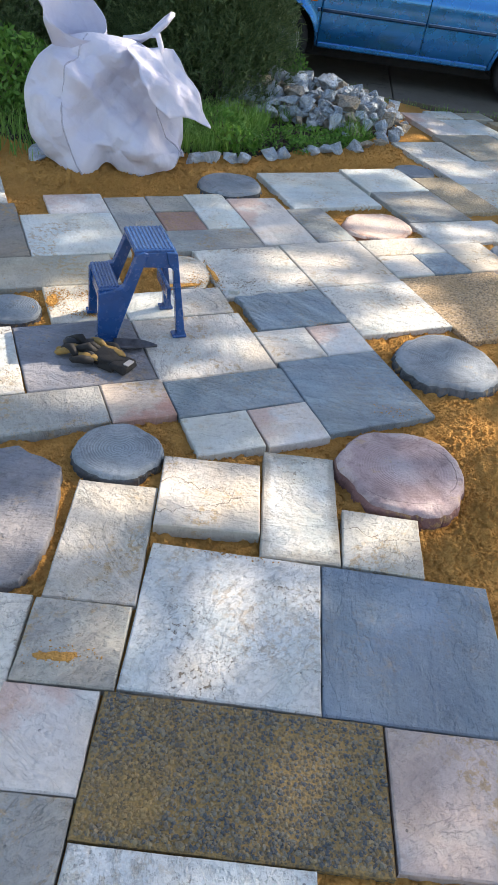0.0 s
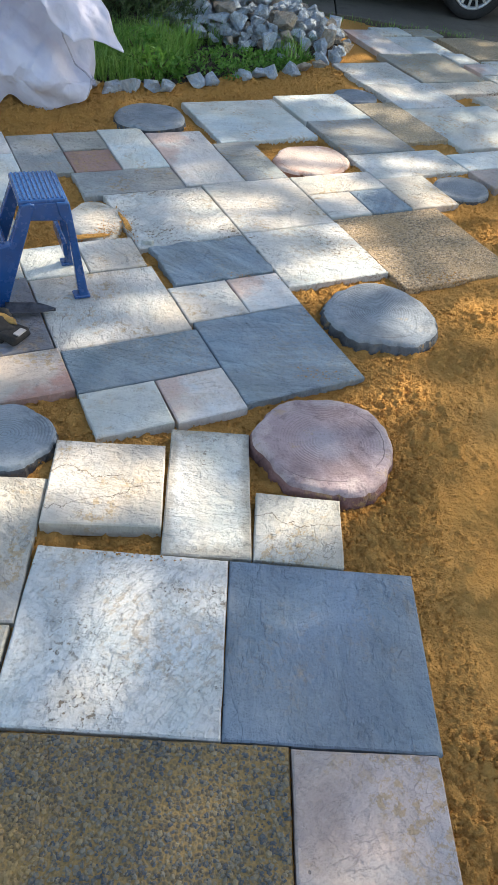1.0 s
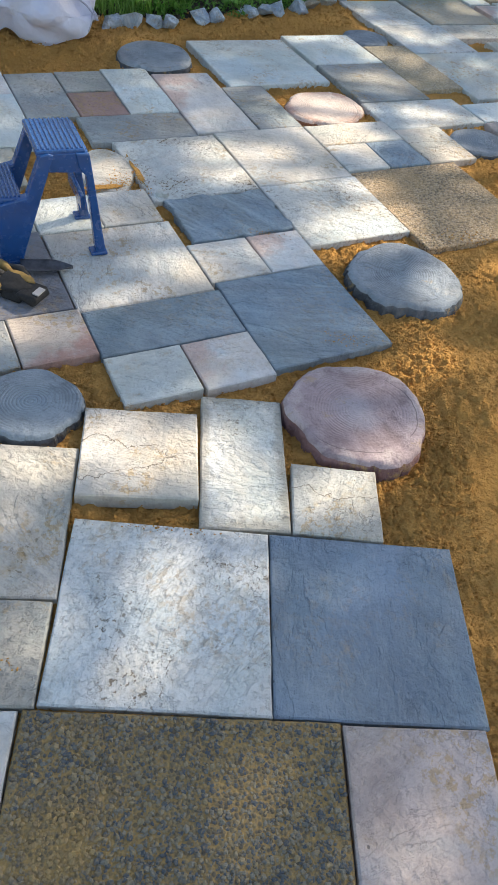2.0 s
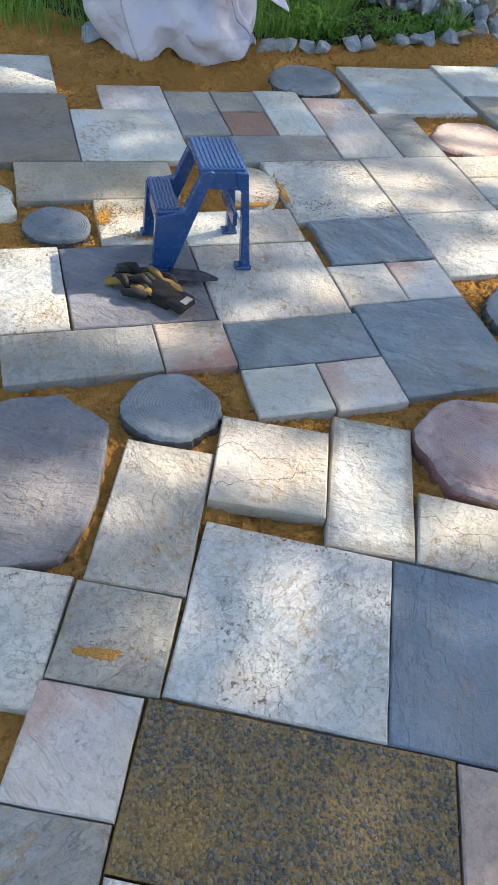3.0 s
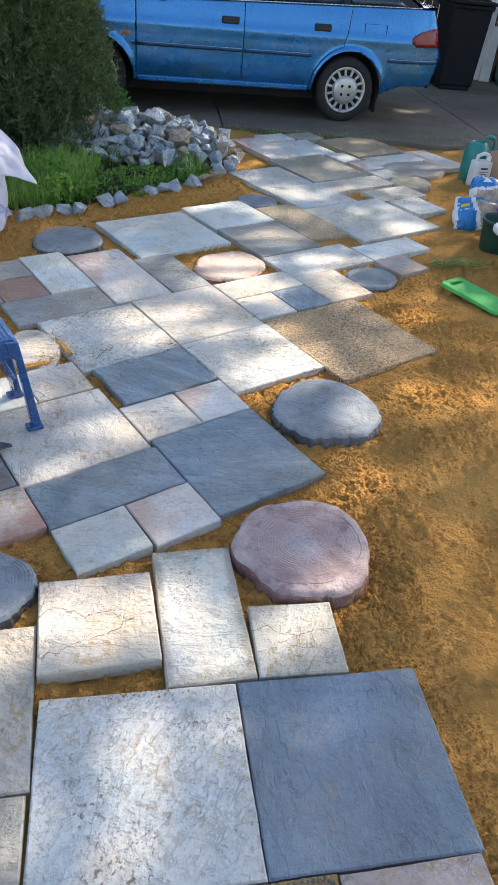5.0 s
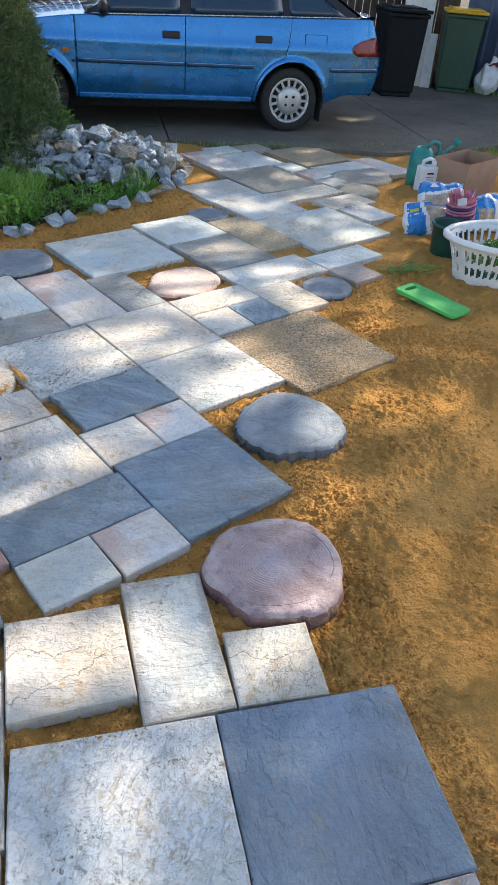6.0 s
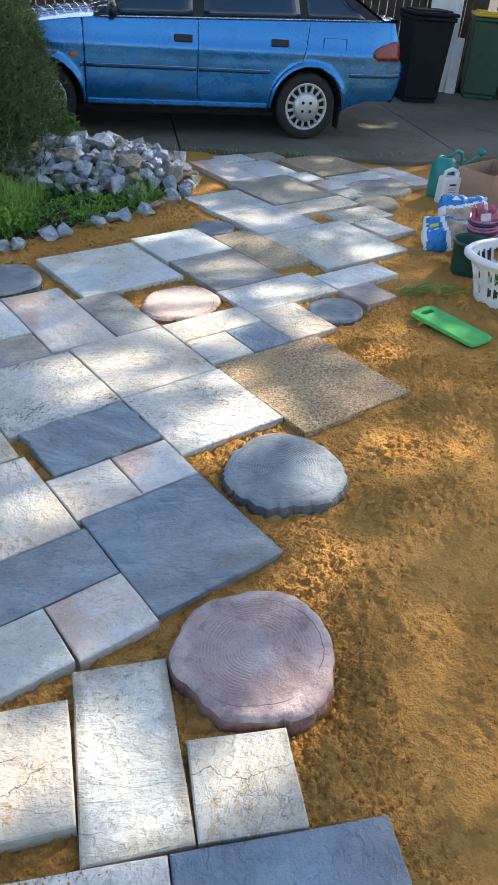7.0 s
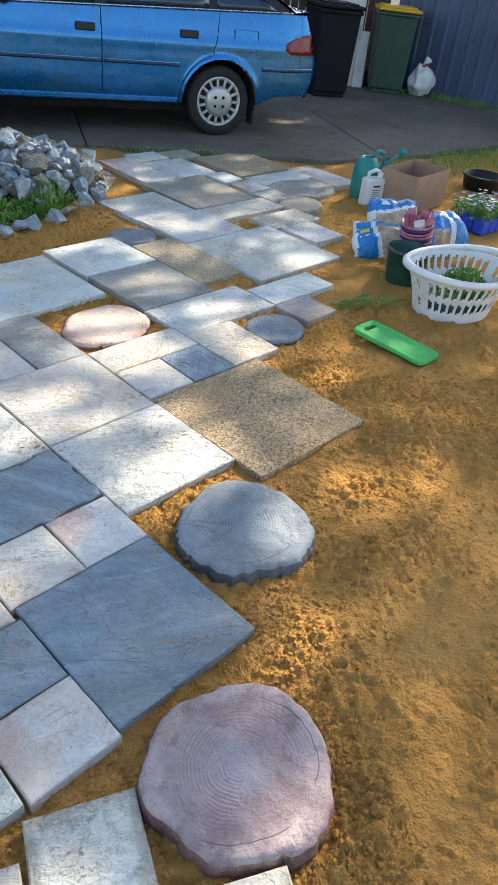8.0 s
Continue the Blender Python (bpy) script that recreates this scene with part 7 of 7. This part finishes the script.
def sand_spill(x, y, rx, ry, turn, seed, height=0.004):
    """A thin soft-edged smear of sand on the paving, with loose crumbs round it."""
    rnd = random.Random(int(seed * 10))
    steps, rows = 44, (0.0, 0.35, 0.6, 0.8, 0.93, 1.0)
    verts, faces = [], []
    for f in rows:
        for i in range(steps):
            a = 2 * math.pi * i / steps
            r = f * (1 + 0.38 * float(vnoise(math.cos(a) * 1.7 + seed, math.sin(a) * 1.7, 95)) + 0.16 * float(vnoise(math.cos(a) * 6 + seed, math.sin(a) * 6, 96)))
            px, py = rx * r * math.cos(a), ry * r * math.sin(a)
            verts.append((px, py, height * (1 - f ** 3) * (0.75 + 0.5 * float(vnoise(px * 60 + seed, py * 60, 97))) - 0.0012 * (f > 0.95)))
    for k in range(len(rows) - 1):
        for i in range(steps):
            a, b = k * steps + i, k * steps + (i + 1) % steps
            faces.append((a, b, b + steps, a + steps))
    for _ in range(70):
        a, r = rnd.uniform(0, 6.283), rnd.uniform(0.6, 1.9)
        px, py, s = rx * r * math.cos(a), ry * r * math.sin(a), rnd.uniform(0.001, 0.0035)
        i = len(verts)
        verts += [(px - s, py - s * 0.7, -0.001), (px + s, py - s, -0.001), (px + s * 0.2, py + s, -0.001), (px, py, s * 1.1)]
        faces += [(i, i + 1, i + 3), (i + 1, i + 2, i + 3), (i + 2, i, i + 3)]
    ob = put("sand_spill", mesh_from("sand_spill", verts, faces, True), SAND, m=pose(x, y, 0.0025, 0, 0, turn))
    tagged(ob, "thin smear of yellow sand on pavers", "sand", "sand spills", "stuff")


for k, (x, y, rx, ry, turn) in enumerate(((-0.62, 2.00, 0.09, 0.018, 25), (-0.50, 2.14, 0.012, 0.09, 24), (-0.63, 0.06, 0.05, 0.015, 10), (-1.13, 1.70, 0.02, 0.05, 15))):
    sand_spill(x, y, rx, ry, turn, 3.7 * k + 1, 0.0028)

# ---- paving, laid on the sand ----
paving = thing("pavement", pose(0, 0, 0), "patio of mixed cast stone pavers laid on sand", "paving", kind="structure")
PAVER_RNG = random.Random(11)
LAID = []


def paver(x, y, w, d, turn, material, label="", z=0.0, thick=0.04, gap=0.0005, chip=0.0012, tilt=0.35, edge=0.0042):
    """One paver: a softly uneven top, chamfered and slightly chipped edges, and sides."""
    r = PAVER_RNG
    LAID.append((x, y, w / 2, d / 2, radians(turn)))
    span = 0.06 if chip < 0.004 else 0.016
    nx, ny = max(4, int(w / span)), max(4, int(d / span))
    hx, hy = (w - gap) / 2, (d - gap) / 2
    sx, sy = r.uniform(0, 90), r.uniform(0, 90)
    verts, faces, ring = [], [], []
    us = [-1, *(-1 + 2 * k / nx for k in range(1, nx)), 1]
    vs = [-1, *(-1 + 2 * k / ny for k in range(1, ny)), 1]
    for j, v in enumerate(vs):
        for i, u in enumerate(us):
            px, py = u * (hx - edge), v * (hy - edge)
            rim = i in (0, nx) or j in (0, ny)
            if i in (0, nx):
                px += chip * float(vnoise(py * 28 + sx, sy + u * 5, 21))
            if j in (0, ny):
                py += chip * float(vnoise(px * 28 + sy, sx + v * 5, 22))
            h = 0.0016 * float(vnoise(px * 9 + sx, py * 9 + sy, 23)) + (-0.0012 if rim else 0.0)
            verts.append((px, py, h))
    for j in range(ny):
        for i in range(nx):
            a = j * (nx + 1) + i
            faces.append((a, a + 1, a + nx + 2, a + nx + 1))
    ring = [i for i in range(nx + 1)] + [j * (nx + 1) + nx for j in range(1, ny + 1)] + [ny * (nx + 1) + i for i in range(nx - 1, -1, -1)] + [j * (nx + 1) for j in range(ny - 1, 0, -1)]
    out1, out2 = [], []
    for k in ring:
        px, py, h = verts[k]
        gx, gy = px * hx / (hx - edge), py * hy / (hy - edge)
        out1.append(len(verts))
        verts.append((gx, gy, h - edge * 0.9))
    for k in ring:
        px, py, h = verts[k]
        out2.append(len(verts))
        verts.append((px * hx / (hx - edge), py * hy / (hy - edge), -thick))
    n = len(ring)
    for k in range(n):
        faces.append((ring[k], out1[k], out1[(k + 1) % n], ring[(k + 1) % n]))
        faces.append((out1[k], out2[k], out2[(k + 1) % n], out1[(k + 1) % n]))
    faces.append(tuple(out2[::-1]))
    me = mesh_from("paver", verts, faces)
    bm = bmesh.new()
    bm.from_mesh(me)
    bmesh.ops.recalc_face_normals(bm, faces=bm.faces[:])
    bm.to_mesh(me)
    bm.free()
    return put("paver", me, material, paving, label, pose(x, y, z + r.uniform(-0.003, 0.003), r.uniform(-tilt, tilt), r.uniform(-tilt, tilt), turn))


paver(-0.177, -0.162, 0.641, 0.316, 0.5, AGGREGATE, "exposed aggregate paver dusted with sand", z=-0.004)
paver(-0.237, 0.227, 0.473, 0.451, -0.0, WHITE_STONE, "large white pitted paver")
paver(0.236, 0.228, 0.467, 0.452, 0.0, BLUE_STONE, "large blue grey paver")
paver(0.303, -0.154, 0.310, 0.301, 0.9, PINK_STONE, "pinkish paver")
paver(-0.250, -0.475, 0.483, 0.301, 0.6, WHITE_STONE, "white paver")
paver(-0.614, -0.130, 0.221, 0.234, 1.5, BLUSH_STONE, "beige paver")
paver(-0.607, -0.375, 0.217, 0.249, 1.6, GREY_STONE, "blue grey paver")
paver(-0.601, 0.107, 0.241, 0.232, 1.8, GREY_STONE, "grey paver with a sandy stain")
paver(-0.607, 0.450, 0.239, 0.442, 2.8, WORN_STONE, "oblong grey cream paver")
paver(-0.881, 0.062, 0.309, 0.309, 3.7, WHITE_STONE, "white paver")
paver(-0.341, 0.674, 0.307, 0.299, 3.6, CRACKED_STONE, "cream paver with a crack, sitting proud", thick=0.05, z=0.006)
paver(-0.065, 0.688, 0.231, 0.458, 2.0, GRIMY_STONE, "oblong white paver with worn edges", thick=0.05)
paver(0.181, 0.573, 0.234, 0.226, -1.1, CRACKED_STONE, "square cream paver")
paver(-0.333, 0.990, 0.241, 0.205, 25.0, MOTTLED_STONE, "square pale grey paver", thick=0.05)
paver(-0.112, 1.090, 0.232, 0.211, 26.0, BLUSH_STONE, "square blush paver", thick=0.05)
paver(0.133, 1.366, 0.445, 0.459, 26.0, SLATE_STONE, "large dark slate paver")
paver(-0.320, 1.235, 0.475, 0.219, 25.3, SLATE_STONE, "oblong dark slate paver")
paver(-0.647, 1.101, 0.224, 0.222, 25.5, TAN_STONE, "square tan and red paver", thick=0.05)
paver(-0.962, 0.955, 0.462, 0.216, 25.2, GREY_STONE, "oblong mottled grey paver", thick=0.05)
paver(-0.908, 1.350, 0.460, 0.445, 25.4, DUSK_STONE, "large dusky slate paver")
paver(-1.328, 1.157, 0.454, 0.452, 24.9, WHITE_STONE, "white paver")
paver(-0.472, 1.532, 0.472, 0.437, 25.8, CREAM_STONE, "large cream paver")
paver(-0.520, 1.882, 0.225, 0.224, 24.8, CREAM_STONE, "square cream paver")
paver(-0.729, 1.781, 0.231, 0.223, 24.8, PALE_STONE, "square pale paver")
paver(-1.003, 1.728, 0.304, 0.309, 24.5, SANDY_STONE, "white paver strewn with sand")
paver(-1.235, 1.957, 0.623, 0.295, 24.7, OLIVE_STONE, "olive grey paver")
paver(-1.226, 2.392, 0.465, 0.476, 25.1, PALE_STONE, "large pale paver")
paver(-1.317, 2.767, 0.311, 0.273, 25.5, BLUSH_STONE, "blush cream paver")
paver(-1.680, 2.272, 0.451, 0.640, 25.2, BROWN_STONE, "large brown grey paver")
paver(-1.916, 2.757, 0.400, 0.432, 25.2, WHITE_STONE, "white paver")
paver(-1.004, 2.747, 0.230, 0.465, 25.1, GREY_STONE, "oblong grey paver")
paver(-0.844, 2.950, 0.224, 0.221, 25.6, GREY_STONE, "square grey paver")
paver(-0.744, 2.737, 0.225, 0.241, 25.4, RED_STONE, "square reddish paver")
paver(-0.584, 2.946, 0.234, 0.479, 25.2, PALE_STONE, "oblong pale paver")
paver(-0.544, 2.563, 0.485, 0.237, 25.7, GREY_STONE, "oblong grey paver")
paver(-0.273, 2.929, 0.307, 0.625, 25.1, BLUSH_STONE, "large blush paver")
paver(0.010, 2.969, 0.228, 0.454, 25.6, GREY_STONE, "oblong mottled grey paver")
paver(0.462, 2.821, 0.461, 0.193, 25.5, CREAM_STONE, "oblong cream paver")
paver(-0.317, 2.270, 0.470, 0.479, 26.1, PITTED_STONE, "large white paver with brown pits", chip=0.005)
paver(0.101, 2.494, 0.466, 0.474, 25.7, CREAM_STONE, "large cream paver")
paver(0.304, 2.080, 0.471, 0.439, 25.8, WHITE_STONE, "large white paver")
paver(-0.123, 1.926, 0.424, 0.299, 25.6, SLATE_STONE, "dark rough-edged slate flag", chip=0.016, z=0.002)
paver(-0.122, 1.629, 0.236, 0.229, 26.1, CREAM_STONE, "square cream paver")
paver(0.086, 1.730, 0.217, 0.227, 25.3, BLUSH_STONE, "square blush cream paver")
paver(0.804, 2.274, 0.590, 0.610, 25.7, AGGREGATE_TAN, "large tan exposed aggregate paver", z=-0.006)
paver(0.452, 2.577, 0.229, 0.231, 25.0, CREAM_STONE, "square cream paver")
paver(0.661, 2.677, 0.226, 0.232, 25.6, SLATE_STONE, "square slate paver")
paver(0.872, 2.834, 0.283, 0.333, 25.5, CRACKED_STONE, "white paver with cracks", thick=0.05)
paver(0.879, 3.194, 0.606, 0.300, 26.0, WHITE_STONE, "oblong white paver", thick=0.05)
paver(1.369, 3.137, 0.232, 0.223, 27.0, PINK_STONE, "square pinkish paver", thick=0.05)
paver(1.390, 3.396, 0.482, 0.212, 26.2, PALE_STONE, "oblong pale paver", thick=0.05)
paver(1.429, 3.938, 0.698, 0.632, 25.9, MOTTLED_STONE, "large mottled pale paver", thick=0.05)
paver(1.107, 4.385, 0.511, 0.441, 26.3, WHITE_STONE, "white paver with stains")
paver(1.558, 4.729, 0.595, 0.233, 26.0, PITTED_STONE, "oblong white paver")
paver(1.793, 4.509, 0.451, 0.243, 26.6, PITTED_STONE, "white pitted paver")
paver(1.875, 4.234, 0.286, 0.311, 25.7, WHITE_STONE, "white paver", thick=0.05)
paver(0.916, 3.831, 0.310, 0.612, 25.8, AGGREGATE_FAR, "oblong brown exposed aggregate paver")
paver(0.441, 3.914, 0.462, 0.417, 26.4, PALE_STONE, "large pale blue grey paver")
paver(0.643, 3.512, 0.451, 0.471, 25.9, GREY_STONE, "large grey paver")
paver(-0.003, 3.544, 0.598, 0.582, 26.1, PALE_STONE, "very large pale paver")
paver(0.884, 4.767, 0.479, 0.430, 27.0, WHITE_STONE, "large white paver")
paver(1.339, 5.105, 0.564, 0.620, 25.2, OLIVE_STONE, "large olive paver")
paver(0.999, 5.641, 0.297, 0.630, 24.5, BLUSH_STONE, "oblong blush paver")
paver(1.358, 5.713, 0.399, 0.454, 25.7, PALE_STONE, "large pale paver")
paver(1.154, 6.041, 0.308, 0.218, 25.5, PALE_STONE, "pale paver")
paver(1.452, 6.131, 0.298, 0.210, 26.0, OLIVE_STONE, "olive paver")
paver(1.943, 5.893, 0.589, 0.571, 26.1, AGGREGATE_FAR, "large brown aggregate paver")
paver(1.648, 5.466, 0.205, 0.235, 26.0, PALE_STONE, "small pale paver")
paver(1.789, 5.239, 0.218, 0.232, 26.3, BLUSH_STONE, "small blush paver")
paver(2.116, 5.475, 0.566, 0.226, 25.5, PALE_STONE, "oblong pale paver")
paver(2.516, 5.540, 0.286, 0.555, 25.1, BLUSH_STONE, "oblong blush paver")
paver(1.881, 5.011, 0.225, 0.198, 26.2, PALE_STONE, "small pale paver")


def pebbles_on(x, y, w, d, turn, count):
    """Pebbles that stand proud of an exposed aggregate paver, all in one mesh."""
    rng = np.random.RandomState(17)
    px, py = rng.uniform(-w / 2 + 0.006, w / 2 - 0.006, count), rng.uniform(-d / 2 + 0.006, d / 2 - 0.006, count)
    size = rng.uniform(0.0030, 0.0072, count) * rng.uniform(0.7, 1.2, count)
    verts, faces = [], []
    ring = 5
    for cx, cy, s in zip(px, py, size):
        a0, flat = rng.uniform(0, 6.28), rng.uniform(0.6, 1.0)
        h = s * rng.uniform(0.4, 1.0)
        tx, ty = rng.normal(0, 0.25, 2)
        i = len(verts)
        ca, sa = math.cos(a0), math.sin(a0)
        for f, z in ((1.0, -0.004), (0.95, h * 0.45), (0.5, h)):
            for k in range(ring):
                a = 2 * math.pi * k / ring
                jx = rng.uniform(0.7, 1.22)
                u, v = s * f * jx * math.cos(a), s * f * jx * flat * math.sin(a)
                qx, qy = ca * u - sa * v, sa * u + ca * v
                verts.append((cx + qx, cy + qy, z + (qx * tx + qy * ty if z > 0 else 0.0)))
        for r in range(2):
            for k in range(ring):
                a, b = i + r * ring + k, i + r * ring + (k + 1) % ring
                faces.append((a, b, b + ring, a + ring))
        faces.append(tuple(i + 2 * ring + k for k in range(ring)))
    ob = put("pebbles", mesh_from("pebbles", verts, faces), PEBBLE, paving, "mixed pebbles in sandy cement", pose(x, y, -0.004, 0, 0, turn), kind="stuff")
    return ob


pebbles_on(-0.175, -0.161, 0.639, 0.316, 0.6, 5200)


# ---- crumbs of sand in the joints, on the border and strewn over a few pavers ----
def sand_crumbs():
    rng = np.random.RandomState(33)
    xs, ys, zs, ss = [], [], [], []
    for lo, hi, many, big in (((-1.8, -0.6), (0.6, 3.4), 90000, 0.0055), ((-2.2, 2.9), (0.9, 5.0), 22000, 0.010)):
        x, y = rng.uniform(lo[0], hi[0], many), rng.uniform(lo[1], hi[1], many)
        bare = np.ones(many, bool)
        for px, py, hx, hy, turn in LAID:
            c, s = math.cos(turn), math.sin(turn)
            bare &= ~((np.abs((x - px) * c + (y - py) * s) < hx) & (np.abs((y - py) * c - (x - px) * s) < hy))
        if lo[1] > 0:
            bare &= (beyond(PATIO_EDGE, x, y) > -0.02) & (beyond(BED_EDGE, x, y) < 0.06)
        x, y = x[bare], y[bare]
        s = 0.002 + big * rng.rand(len(x)) ** 2.2
        xs.append(x), ys.append(y), ss.append(s), zs.append(ground_height(x, y) + 0.4 * s)
    # strewn on top of the paving
    for cx, cy, rx, ry, many in ((-1.12, 1.72, 0.05, 0.07, 420), (-0.98, 1.62, 0.08, 0.02, 200), (-1.03, 1.78, 0.07, 0.05, 160), (-0.55, 2.06, 0.05, 0.07, 220), (0.85, 1.98, 0.12, 0.04, 160), (0.0, 1.82, 0.10, 0.015, 90),
                                 (-0.62, 0.07, 0.05, 0.02, 120), (0.27, 1.24, 0.06, 0.03, 60), (-0.25, 0.44, 0.10, 0.01, 60), (-1.5, 1.75, 0.12, 0.06, 200)):
        x, y = rng.normal(cx, rx * 0.7, many), rng.normal(cy, ry * 0.7, many)
        s = 0.0012 + 0.0030 * rng.rand(many) ** 2
        xs.append(x), ys.append(y), ss.append(s), zs.append(0.002 + 0.3 * s)
    x, y, z, s = (np.concatenate(q) for q in (xs, ys, zs, ss))
    corners = np.array([(1, 0, 0), (-1, 0, 0), (0, 1, 0), (0, -1, 0), (0, 0, 0.8), (0, 0, -0.8)])
    co = np.stack([x, y, z], -1)[:, None, :] + corners[None] * s[:, None, None] * rng.uniform(0.65, 1.15, (len(x), 6, 1)) + rng.normal(0, 0.2, (len(x), 6, 3)) * s[:, None, None]
    tri = np.array([(0, 2, 4), (2, 1, 4), (1, 3, 4), (3, 0, 4), (2, 0, 5), (1, 2, 5), (3, 1, 5), (0, 3, 5)])
    faces = (np.arange(len(x))[:, None, None] * 6 + tri[None]).reshape(-1, 3)
    tagged(put("sand_crumbs", mesh_from("sand_crumbs", co.reshape(-1, 3).tolist(), faces.tolist()), SAND), "loose crumbs of yellow sand between pavers", "crumbs", kind="stuff")


sand_crumbs()
